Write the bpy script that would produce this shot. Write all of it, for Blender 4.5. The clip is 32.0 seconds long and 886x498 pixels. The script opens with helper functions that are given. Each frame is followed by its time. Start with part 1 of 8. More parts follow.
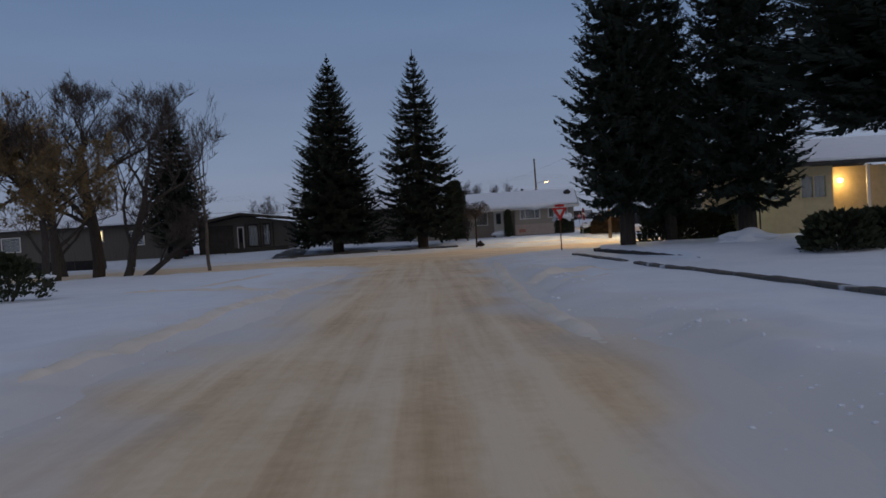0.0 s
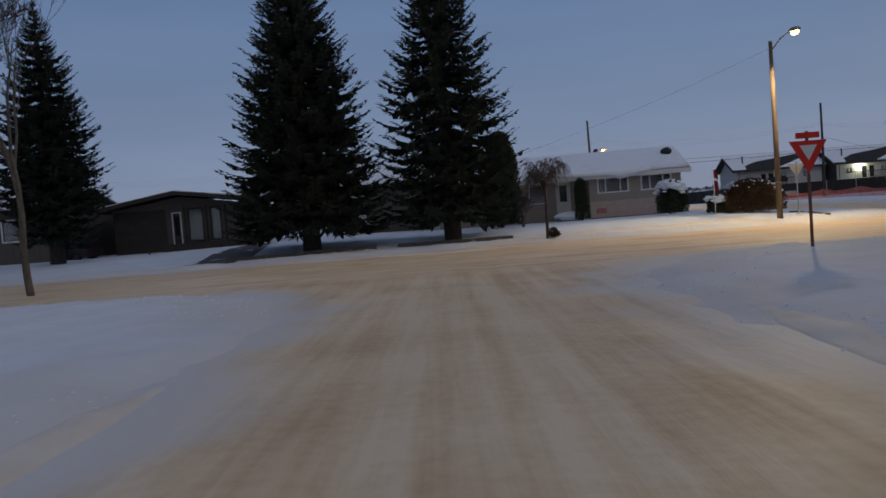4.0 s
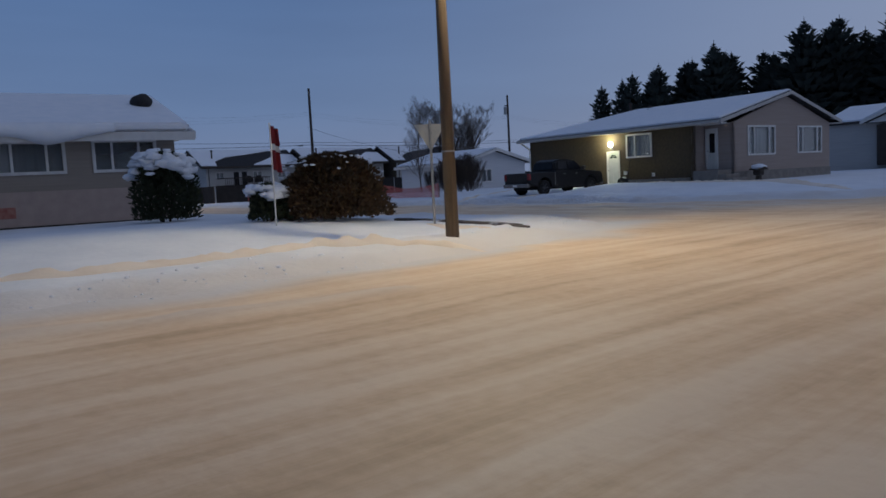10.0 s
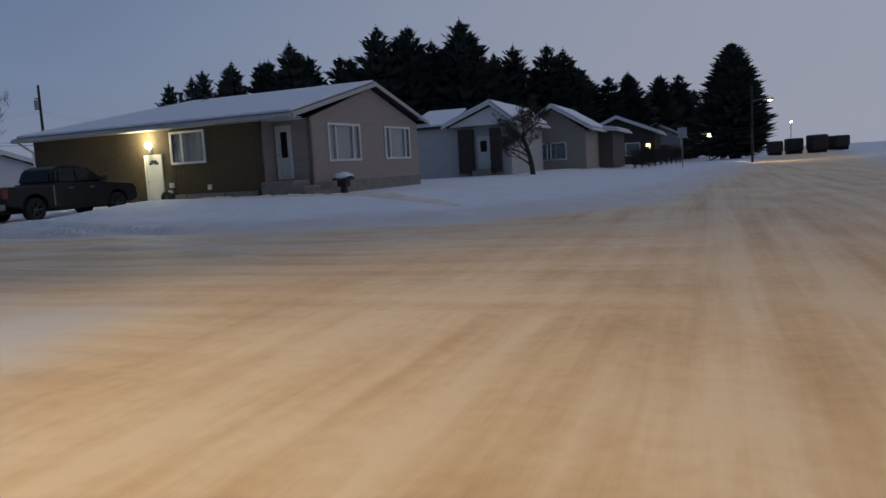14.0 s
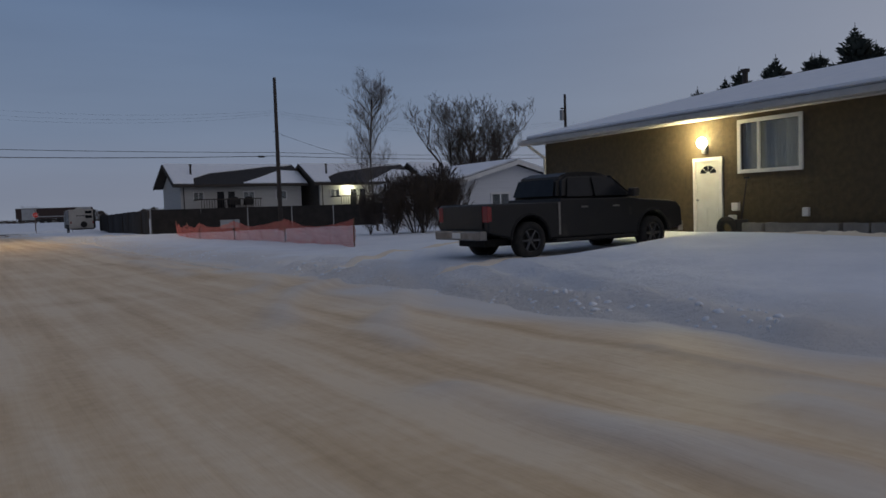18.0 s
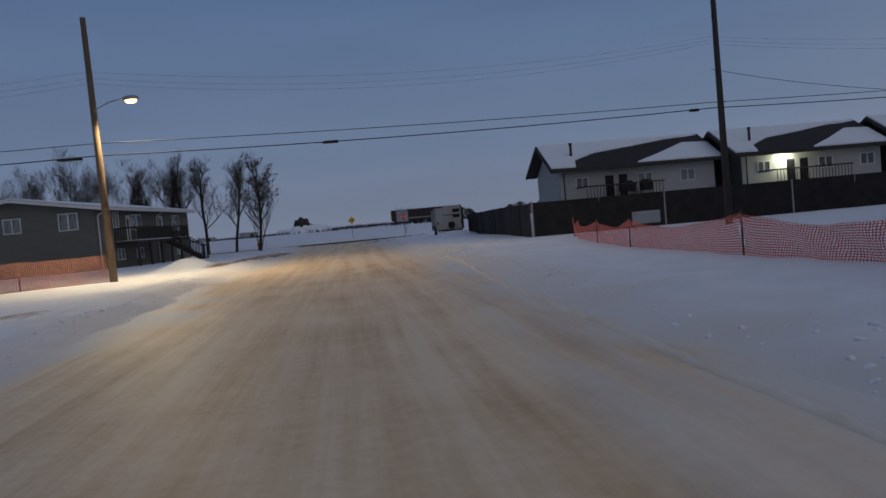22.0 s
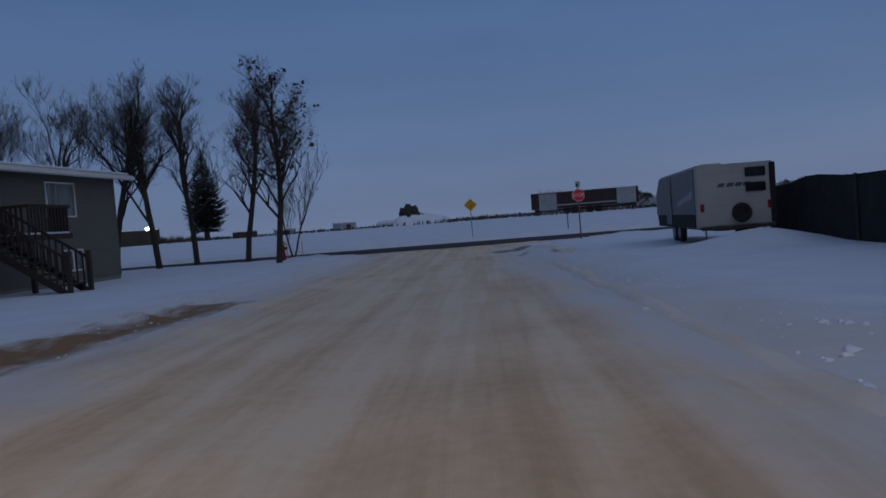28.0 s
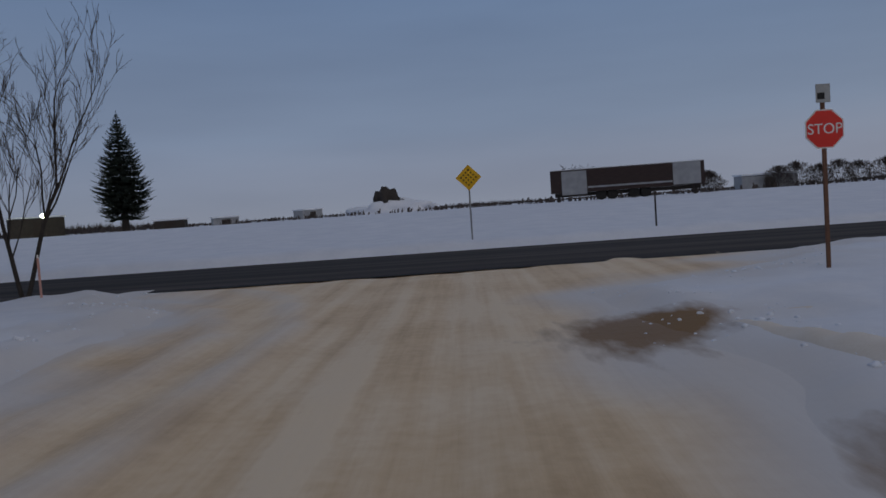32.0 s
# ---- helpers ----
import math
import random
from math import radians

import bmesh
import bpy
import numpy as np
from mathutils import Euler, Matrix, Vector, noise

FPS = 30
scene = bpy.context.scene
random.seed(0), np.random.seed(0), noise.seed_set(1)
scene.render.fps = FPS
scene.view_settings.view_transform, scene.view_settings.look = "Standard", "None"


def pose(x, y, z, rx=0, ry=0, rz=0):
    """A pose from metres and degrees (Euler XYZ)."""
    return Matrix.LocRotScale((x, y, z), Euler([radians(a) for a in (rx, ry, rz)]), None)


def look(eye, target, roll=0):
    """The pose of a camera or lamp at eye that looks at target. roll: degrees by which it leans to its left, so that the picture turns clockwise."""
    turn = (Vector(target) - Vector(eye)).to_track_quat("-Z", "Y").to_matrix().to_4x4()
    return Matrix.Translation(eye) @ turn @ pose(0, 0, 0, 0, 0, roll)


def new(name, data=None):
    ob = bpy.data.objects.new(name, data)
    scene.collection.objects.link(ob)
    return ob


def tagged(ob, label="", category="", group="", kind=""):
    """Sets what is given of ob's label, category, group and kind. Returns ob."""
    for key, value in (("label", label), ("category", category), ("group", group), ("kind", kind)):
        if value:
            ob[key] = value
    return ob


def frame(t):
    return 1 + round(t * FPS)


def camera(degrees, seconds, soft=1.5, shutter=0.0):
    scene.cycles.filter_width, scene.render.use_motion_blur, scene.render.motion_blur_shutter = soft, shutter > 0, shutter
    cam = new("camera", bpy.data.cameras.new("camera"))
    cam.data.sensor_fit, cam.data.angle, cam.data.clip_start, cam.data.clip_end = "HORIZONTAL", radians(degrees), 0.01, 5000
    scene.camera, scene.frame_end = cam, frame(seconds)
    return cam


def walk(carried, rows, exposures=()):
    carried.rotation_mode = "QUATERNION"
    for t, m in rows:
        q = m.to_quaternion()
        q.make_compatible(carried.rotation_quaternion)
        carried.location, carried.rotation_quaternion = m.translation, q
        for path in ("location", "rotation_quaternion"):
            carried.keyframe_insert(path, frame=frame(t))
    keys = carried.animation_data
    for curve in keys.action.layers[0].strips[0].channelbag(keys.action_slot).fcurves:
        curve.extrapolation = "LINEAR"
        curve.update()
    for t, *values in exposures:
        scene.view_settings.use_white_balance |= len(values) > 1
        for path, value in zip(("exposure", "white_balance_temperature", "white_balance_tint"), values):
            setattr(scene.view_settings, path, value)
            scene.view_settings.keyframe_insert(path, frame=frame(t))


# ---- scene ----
EXPOSURES = [(0.0, 0.42, 6900, 10), (2.0, 0.45, 6900, 10), (4.0, 0.38, 6700, 10), (5.0, 0.3, 6500, 10), (6.5, 0.05, 6000, 10), (8.0, 0.0, 5400, 10), (10.0, 0.05, 5600, 10),
             (12.0, 0.1, 6000, 10), (13.5, 0.1, 6200, 10), (16.0, 0.2, 6800, 10), (17.5, 0.25, 7100, 10), (19.0, 0.15, 7000, 10), (22.0, 0.05, 6500, 10), (24.0, -0.12, 6000, 10),
             (25.5, -0.18, 5750, 10), (28.0, -0.15, 5600, 10), (29.5, 0.1, 6500, 10), (31.0, 0.3, 7200, 10), (32.0, 0.35, 7200, 10)]
cam = camera(60.62, 32.0, soft=1.6)
PATH = [
    (0, 0.600, 2.000, 2.012, 88.15, 3.49, -1.35),
    (0.5, 0.476, 5.484, 2.043, 88.41, 3.65, -1.21),
    (1, 0.231, 8.752, 2.044, 87.75, 3.97, -0.90),
    (1.5, 0.314, 11.759, 1.973, 87.73, 3.81, -0.45),
    (2, 0.336, 14.662, 1.871, 87.80, 4.04, -0.16),
    (2.5, 0.136, 17.799, 1.755, 87.65, 3.85, 0.04),
    (4.5, -0.060, 29.599, 1.562, 87.03, 4.76, -0.20),
    (5, -0.033, 32.558, 1.548, 86.64, 4.65, -1.08),
    (5.5, 0.158, 35.233, 1.507, 86.47, 4.53, -2.90),
    (6, 0.414, 37.619, 1.438, 86.22, 4.36, -5.69),
    (6.5, 0.792, 39.882, 1.405, 85.70, 4.11, -8.43),
    (7, 1.199, 41.867, 1.366, 84.94, 3.59, -13.73),
    (7.5, 1.681, 43.485, 1.297, 84.64, 3.16, -17.78),
    (8, 2.283, 44.973, 1.235, 84.41, 2.74, -23.47),
    (8.5, 2.963, 46.188, 1.219, 84.60, 2.68, -28.14),
    (9, 3.632, 47.297, 1.226, 84.68, 2.60, -32.14),
    (9.5, 4.462, 48.396, 1.243, 84.88, 2.72, -35.65),
    (10, 5.437, 49.467, 1.253, 84.85, 2.95, -40.32),
    (10.5, 6.526, 50.425, 1.273, 84.87, 3.37, -45.31),
    (11, 7.777, 51.299, 1.268, 84.84, 3.59, -51.32),
    (11.5, 9.069, 52.076, 1.261, 84.70, 3.74, -57.59),
    (12, 10.364, 52.659, 1.278, 84.77, 3.76, -60.62),
    (12.5, 11.590, 53.191, 1.281, 84.57, 3.62, -64.60),
    (13, 12.911, 53.708, 1.286, 84.14, 3.41, -67.18),
    (13.5, 14.245, 54.202, 1.259, 83.77, 3.33, -70.56),
    (15.5, 18.963, 56.666, 1.369, 84.71, 1.31, -65.78),
    (16, 20.039, 57.484, 1.324, 84.91, 1.18, -57.59),
    (16.5, 21.118, 58.649, 1.297, 84.99, 1.03, -55.40),
    (17, 22.184, 59.990, 1.280, 85.44, 1.59, -49.70),
    (17.5, 23.291, 61.713, 1.335, 86.29, 1.81, -41.26),
    (18, 24.360, 63.618, 1.385, 86.84, 1.96, -33.43),
    (18.5, 25.181, 65.597, 1.409, 87.09, 2.03, -28.16),
    (19, 25.710, 67.629, 1.413, 87.44, 2.18, -22.93),
    (19.5, 26.051, 69.738, 1.397, 87.09, 3.36, -17.83),
    (20, 26.316, 72.255, 1.389, 87.27, 4.79, -14.79),
    (20.5, 26.575, 74.673, 1.372, 87.53, 5.18, -11.27),
    (21, 26.841, 77.240, 1.395, 87.79, 5.37, -7.88),
    (21.5, 27.089, 79.978, 1.462, 87.76, 5.22, -7.49),
    (22, 27.371, 82.618, 1.520, 87.68, 5.12, -7.18),
    (22.5, 27.544, 85.422, 1.518, 88.00, 5.02, -6.83),
    (23, 27.618, 88.291, 1.498, 88.32, 4.95, -6.47),
    (23.5, 27.817, 91.408, 1.508, 88.45, 4.60, -5.73),
    (24, 27.947, 94.692, 1.488, 88.41, 4.75, -4.70),
    (24.5, 28.115, 98.121, 1.445, 88.55, 4.84, -3.53),
    (25, 28.310, 101.684, 1.425, 88.32, 4.94, -2.06),
    (25.5, 28.383, 104.950, 1.402, 87.84, 4.98, -0.70),
    (27.5, 28.231, 120.813, 1.356, 87.85, 4.80, 1.87),
    (28, 28.023, 124.335, 1.330, 87.86, 4.35, 2.28),
    (28.5, 27.910, 127.933, 1.331, 87.89, 3.81, 2.63),
    (29, 27.782, 131.280, 1.328, 87.87, 3.69, 2.72),
    (29.5, 27.698, 134.884, 1.312, 87.61, 3.45, 2.73),
    (30, 27.672, 138.280, 1.297, 87.45, 3.56, 2.79),
    (30.5, 27.673, 141.368, 1.296, 87.20, 3.36, 2.60),
    (31, 27.666, 144.369, 1.295, 86.98, 3.63, 2.08),
    (31.5, 27.668, 147.220, 1.292, 86.81, 3.63, 1.73),
    (32, 27.672, 149.865, 1.279, 86.85, 3.93, 1.58),
]
walk(cam, [(t, pose(x, y, z, rx, ry, rz)) for t, x, y, z, rx, ry, rz in PATH], exposures=EXPOSURES)

# ---------------------------------------------------------------- sky and street light
DAWN = (0.25, 0.26, 0.31, 1)
world = bpy.data.worlds.new("dusk")
scene.world = world
world.use_nodes = True
wt = world.node_tree
wt.nodes.clear()
w_out = wt.nodes.new("ShaderNodeOutputWorld")
w_bg = wt.nodes.new("ShaderNodeBackground")
w_ramp = wt.nodes.new("ShaderNodeValToRGB")
w_sep = wt.nodes.new("ShaderNodeSeparateXYZ")
w_co = wt.nodes.new("ShaderNodeTexCoord")
w_noise = wt.nodes.new("ShaderNodeTexNoise")
w_map = wt.nodes.new("ShaderNodeMapping")
w_mix = wt.nodes.new("ShaderNodeMixRGB")
w_sky = wt.nodes.new("ShaderNodeTexSky")
w_add = wt.nodes.new("ShaderNodeMixRGB")
w_sky.sky_type = 'NISHITA'
w_sky.sun_disc = False
w_sky.sun_elevation = radians(-2.0)
w_sky.sun_rotation = radians(100)
els = w_ramp.color_ramp.elements
els[0].position, els[0].color = 0.0, (0.143, 0.170, 0.234, 1)
els[1].position, els[1].color = 1.0, (0.050, 0.070, 0.122, 1)
for pos, c in ((0.10, (0.105, 0.150, 0.238)), (0.30, (0.067, 0.114, 0.214)), (0.55, (0.055, 0.089, 0.170))):
    e = els.new(pos)
    e.color = (*c, 1)
w_map.inputs['Scale'].default_value = (1.2, 1.2, 7.0)
w_noise.inputs['Scale'].default_value = 1.6
w_noise.inputs['Detail'].default_value = 4
w_mix.blend_type = 'SOFT_LIGHT'
w_mix.inputs[0].default_value = 0.22
w_add.blend_type = 'ADD'
w_add.inputs[0].default_value = 0.05
wt.links.new(w_co.outputs['Generated'], w_sep.inputs[0])
wt.links.new(w_sep.outputs['Z'], w_ramp.inputs[0])
wt.links.new(w_co.outputs['Generated'], w_map.inputs[0])
wt.links.new(w_map.outputs[0], w_noise.inputs[0])
wt.links.new(w_ramp.outputs[0], w_mix.inputs[1])
wt.links.new(w_noise.outputs[0], w_mix.inputs[2])
wt.links.new(w_mix.outputs[0], w_add.inputs[1])
wt.links.new(w_sky.outputs[0], w_add.inputs[2])
w_dot = wt.nodes.new("ShaderNodeVectorMath")
w_dot.operation = 'DOT_PRODUCT'
w_dot.inputs[1].default_value = (0.62, -0.77, 0.12)
w_glow = wt.nodes.new("ShaderNodeMapRange")
w_glow.interpolation_type = 'SMOOTHSTEP'
w_glow.inputs[1].default_value, w_glow.inputs[2].default_value = -0.45, 1.0
w_dawn = wt.nodes.new("ShaderNodeMixRGB")
w_dawn.inputs[2].default_value = DAWN
wt.links.new(w_co.outputs['Generated'], w_dot.inputs[0])
wt.links.new(w_dot.outputs['Value'], w_glow.inputs[0])
wt.links.new(w_glow.outputs[0], w_dawn.inputs[0])
wt.links.new(w_add.outputs[0], w_dawn.inputs[1])
wt.links.new(w_dawn.outputs[0], w_bg.inputs[0])
w_bg.inputs[1].default_value = 1.18
wt.links.new(w_bg.outputs[0], w_out.inputs[0])


def lamp(name, kind, place, energy, colour, size=0.15, cone=None, aim=None):
    data = bpy.data.lights.new(name, kind)
    data.energy, data.color = energy, colour
    data.shadow_soft_size = size
    if cone:
        data.spot_size, data.spot_blend = radians(cone), 0.4
    ob = new(name, data)
    ob.matrix_world = look(place, aim) if aim else pose(*place)
    return ob


SODIUM = (1.0, 0.75, 0.40)
lamp("street_light_corner", 'SPOT', (15.33, 59.03, 7.80), 1600, SODIUM, 0.2, 160, (14.0, 55.0, 0))
lamp("street_light_lane", 'SPOT', (19.07, 115.18, 7.30), 2700, SODIUM, 0.2, 160, (20.5, 114.6, 0))
lamp("street_light_far", 'SPOT', (92.83, 49.7, 5.55), 900, SODIUM, 0.2, 150, (92.8, 46.0, 0))
lamp("door_light", 'POINT', (40.42, 76.45, 2.92), 95, (1.0, 0.90, 0.52), 0.08)
lamp("terrace_light", 'POINT', (60.9, 137.0, 3.75), 160, (0.95, 1.0, 0.72), 0.1)
lamp("porch_light", 'POINT', (23.3, 42.4, 3.0), 45, (1.0, 0.62, 0.2), 0.1)

# ---------------------------------------------------------------- materials
MATS = {}


def mat(name, a, b=None, scale=4.0, rough=0.7, bump=0.15, metal=0.0, stretch=(1, 1, 1), fine=40.0, spots=None, spec=0.3):
    """Two colours mixed by noise of two sizes; spots: a third colour in patches (colour, amount, scale)."""
    if name in MATS:
        return MATS[name]
    m = bpy.data.materials.new(name)
    MATS[name] = m
    m.use_nodes = True
    nt = m.node_tree
    bs = nt.nodes['Principled BSDF']
    b = b or tuple(v * 0.7 for v in a)
    co = nt.nodes.new("ShaderNodeTexCoord")
    mp = nt.nodes.new("ShaderNodeMapping")
    mp.inputs['Scale'].default_value = stretch
    nt.links.new(co.outputs['Object'], mp.inputs[0])
    n1 = nt.nodes.new("ShaderNodeTexNoise")
    n1.inputs['Scale'].default_value, n1.inputs['Detail'].default_value = scale, 6
    n2 = nt.nodes.new("ShaderNodeTexNoise")
    n2.inputs['Scale'].default_value, n2.inputs['Detail'].default_value = fine, 3
    for n in (n1, n2):
        nt.links.new(mp.outputs[0], n.inputs[0])
    ad = nt.nodes.new("ShaderNodeMath")
    ad.operation = 'MULTIPLY_ADD'
    nt.links.new(n2.outputs[0], ad.inputs[0])
    ad.inputs[1].default_value = 0.35
    nt.links.new(n1.outputs[0], ad.inputs[2])
    rp = nt.nodes.new("ShaderNodeMapRange")
    rp.inputs[1].default_value, rp.inputs[2].default_value = 0.45, 0.9
    nt.links.new(ad.outputs[0], rp.inputs[0])
    mx = nt.nodes.new("ShaderNodeMixRGB")
    mx.inputs[1].default_value, mx.inputs[2].default_value = (*a, 1), (*b, 1)
    nt.links.new(rp.outputs[0], mx.inputs[0])
    col = mx.outputs[0]
    if spots:
        n3 = nt.nodes.new("ShaderNodeTexNoise")
        n3.inputs['Scale'].default_value, n3.inputs['Detail'].default_value = spots[2], 5
        nt.links.new(co.outputs['Object'], n3.inputs[0])
        r3 = nt.nodes.new("ShaderNodeMapRange")
        r3.inputs[1].default_value, r3.inputs[2].default_value = 1 - spots[1], 1.12 - spots[1]
        nt.links.new(n3.outputs[0], r3.inputs[0])
        m3 = nt.nodes.new("ShaderNodeMixRGB")
        nt.links.new(r3.outputs[0], m3.inputs[0])
        nt.links.new(col, m3.inputs[1])
        m3.inputs[2].default_value = (*spots[0], 1)
        col = m3.outputs[0]
    nt.links.new(col, bs.inputs['Base Color'])
    bs.inputs['Roughness'].default_value, bs.inputs['Metallic'].default_value = rough, metal
    bs.inputs['Specular IOR Level'].default_value = spec
    if bump:
        bp = nt.nodes.new("ShaderNodeBump")
        bp.inputs['Strength'].default_value, bp.inputs['Distance'].default_value = bump, 0.03
        nt.links.new(ad.outputs[0], bp.inputs['Height'])
        nt.links.new(bp.outputs[0], bs.inputs['Normal'])
    return m


def glow(name, colour, strength):
    if name in MATS:
        return MATS[name]
    m = bpy.data.materials.new(name)
    MATS[name] = m
    m.use_nodes = True
    bs = m.node_tree.nodes['Principled BSDF']
    bs.inputs['Base Color'].default_value = (*colour, 1)
    bs.inputs['Emission Color'].default_value = (*colour, 1)
    bs.inputs['Emission Strength'].default_value = strength
    return m


def glass_mat():
    m = bpy.data.materials.new("window glass")
    m.use_nodes = True
    bs = m.node_tree.nodes['Principled BSDF']
    bs.inputs['Base Color'].default_value = (0.75, 0.8, 0.82, 1)
    bs.inputs['Roughness'].default_value = 0.04
    bs.inputs['Transmission Weight'].default_value = 0.9
    bs.inputs['IOR'].default_value = 1.45
    return m


GLASS = glass_mat()
TINT = mat("tinted glass", (0.012, 0.013, 0.015), (0.02, 0.021, 0.024), rough=0.10, bump=0, spec=0.16)
SNOW = mat("fresh snow", (0.80, 0.825, 0.865), (0.70, 0.735, 0.79), scale=0.9, rough=0.75, bump=0.8, fine=7.0)
SNOWCAP = mat("settled snow", (0.82, 0.84, 0.88), (0.74, 0.78, 0.84), scale=2.5, rough=0.8, bump=0.35, fine=16.0)
SHINGLE = mat("dark shingles", (0.035, 0.033, 0.034), (0.06, 0.055, 0.052), scale=6, rough=0.9, bump=0.4, spots=((0.6, 0.63, 0.68), 0.40, 1.7))
BARESHINGLE = mat("bare wet shingles", (0.022, 0.022, 0.025), (0.04, 0.038, 0.038), scale=8, rough=0.85, bump=0.5)
BARK = mat("dark bark", (0.032, 0.026, 0.022), (0.062, 0.051, 0.043), scale=5, rough=0.9, bump=0.6, stretch=(3, 3, 0.6))
BIRCH = mat("pale bark", (0.16, 0.14, 0.12), (0.07, 0.06, 0.05), scale=5, rough=0.9, bump=0.5, stretch=(2, 2, 0.6))
TWIG = mat("twigs", (0.05, 0.040, 0.034), (0.088, 0.069, 0.058), scale=3, rough=0.9, bump=0)
FROSTTWIG = mat("frosted twigs", (0.15, 0.135, 0.135), (0.22, 0.21, 0.215), scale=3, rough=0.9, bump=0)
DULLTRIM = mat("weathered grey-white trim", (0.46, 0.445, 0.42), (0.36, 0.35, 0.335), scale=4, rough=0.6, bump=0.05)
# Dry-leaf brown made more golden: warm light put into the colour.
WARMTWIG = mat("dry-leaved brown twigs with warm light tint", (0.21, 0.145, 0.068), (0.12, 0.082, 0.042), scale=2, rough=0.9, bump=0)
NEEDLE = mat("spruce needles", (0.026, 0.034, 0.027), (0.050, 0.060, 0.046), scale=2.2, rough=0.9, bump=0.1, spots=((0.30, 0.33, 0.36), 0.30, 2.4), spec=0.1)
# Paler and bluer than NEEDLE: distance haze is put into the colour.
FARNEEDLE = mat("hazed distant spruce needles", (0.034, 0.044, 0.040), (0.056, 0.068, 0.058), scale=1.2, rough=0.9, bump=0)
CEDAR = mat("cedar foliage", (0.020, 0.030, 0.016), (0.045, 0.05, 0.025), scale=4, rough=0.9, bump=0.1)
BROWNCEDAR = mat("rust-brown cedar foliage", (0.10, 0.056, 0.026), (0.045, 0.036, 0.020), scale=3, rough=0.9, bump=0.1)
POLEWOOD = mat("weathered pole wood", (0.16, 0.115, 0.075), (0.10, 0.075, 0.052), scale=3, rough=0.85, bump=0.4, stretch=(5, 5, 0.35))
DARKPOLE = mat("tarred pole wood", (0.06, 0.05, 0.045), (0.035, 0.03, 0.028), scale=3, rough=0.85, bump=0.4, stretch=(5, 5, 0.35))
STEEL = mat("galvanised steel", (0.34, 0.35, 0.36), (0.24, 0.25, 0.26), scale=6, rough=0.45, bump=0.05, metal=0.8)
SIGNBACK = mat("bare aluminium sign back", (0.42, 0.43, 0.42), (0.33, 0.34, 0.33), scale=5, rough=0.5, bump=0.03, metal=0.4)
WIRE = mat("black cable", (0.012, 0.012, 0.013), rough=0.6, bump=0)
STUCCO = mat("brown stucco", (0.105, 0.080, 0.046), (0.072, 0.055, 0.034), scale=7, rough=0.95, bump=0.8, fine=60, spots=((0.17, 0.13, 0.08), 0.30, 2.0))
BEIGE = mat("beige siding", (0.34, 0.285, 0.25), (0.29, 0.24, 0.21), scale=1.2, rough=0.8, bump=0.12, stretch=(0.4, 0.4, 9))
GREYWALL = mat("taupe siding", (0.33, 0.285, 0.24), (0.27, 0.235, 0.20), scale=1.2, rough=0.8, bump=0.12, stretch=(0.4, 0.4, 9))
PINKBRICK = mat("pale pink stucco", (0.45, 0.36, 0.31), (0.38, 0.30, 0.26), scale=3, rough=0.9, bump=0.3)
PALEWALL = mat("pale siding", (0.44, 0.43, 0.41), (0.37, 0.36, 0.345), scale=1.5, rough=0.8, bump=0.1, stretch=(0.4, 0.4, 9))
WHITEWALL = mat("white siding", (0.62, 0.63, 0.65), (0.54, 0.55, 0.57), scale=1.5, rough=0.75, bump=0.1, stretch=(0.4, 0.4, 9))
CREAM = mat("cream stucco", (0.50, 0.42, 0.27), (0.42, 0.35, 0.22), scale=3, rough=0.9, bump=0.3)
OLIVE = mat("drab olive siding", (0.15, 0.143, 0.118), (0.12, 0.115, 0.097), scale=1.5, rough=0.85, bump=0.15, stretch=(0.4, 0.4, 9))
DARKWALL = mat("dark brown cladding", (0.06, 0.05, 0.042), (0.04, 0.034, 0.03), scale=3, rough=0.85, bump=0.2)
CONCRETE = mat("stained concrete", (0.26, 0.24, 0.215), (0.18, 0.165, 0.15), scale=3, rough=0.9, bump=0.3)
WETKERB = mat("dark wet concrete", (0.075, 0.068, 0.062), (0.12, 0.105, 0.09), scale=3, rough=0.8, bump=0.4, spots=((0.6, 0.63, 0.68), 0.42, 1.3))
TRIM = mat("white painted trim", (0.70, 0.69, 0.66), (0.60, 0.59, 0.57), scale=4, rough=0.55, bump=0.04)
DOORPAINT = mat("white door paint", (0.66, 0.66, 0.62), (0.58, 0.58, 0.54), scale=3, rough=0.5, bump=0.04)
CURTAIN = mat("grey curtain", (0.17, 0.175, 0.18), (0.10, 0.105, 0.11), scale=3, rough=0.9, bump=0.1, stretch=(9, 9, 0.3))
DARKWOOD = mat("dark stained deck wood", (0.035, 0.027, 0.023), (0.055, 0.042, 0.035), scale=4, rough=0.8, bump=0.3, stretch=(1, 1, 3))
TRUCKPAINT = mat("charcoal car paint", (0.012, 0.012, 0.013), (0.018, 0.017, 0.017), scale=2, rough=0.42, bump=0.0, spec=0.3, spots=((0.06, 0.05, 0.042), 0.36, 1.5))
RUBBER = mat("black rubber", (0.014, 0.014, 0.014), (0.03, 0.028, 0.026), scale=10, rough=0.85, bump=0.2)
ALLOY = mat("grey alloy", (0.13, 0.13, 0.135), (0.08, 0.08, 0.08), scale=6, rough=0.35, bump=0, metal=0.9)
CHROME = mat("dull chrome", (0.30, 0.29, 0.28), (0.18, 0.17, 0.16), scale=6, rough=0.35, bump=0, metal=1.0)
REDLENS = mat("red lens", (0.26, 0.012, 0.012), (0.18, 0.010, 0.010), rough=0.2, bump=0, spec=0.6)
CLEARLENS = mat("clear lens", (0.5, 0.5, 0.48), (0.4, 0.4, 0.4), rough=0.15, bump=0, spec=0.6)
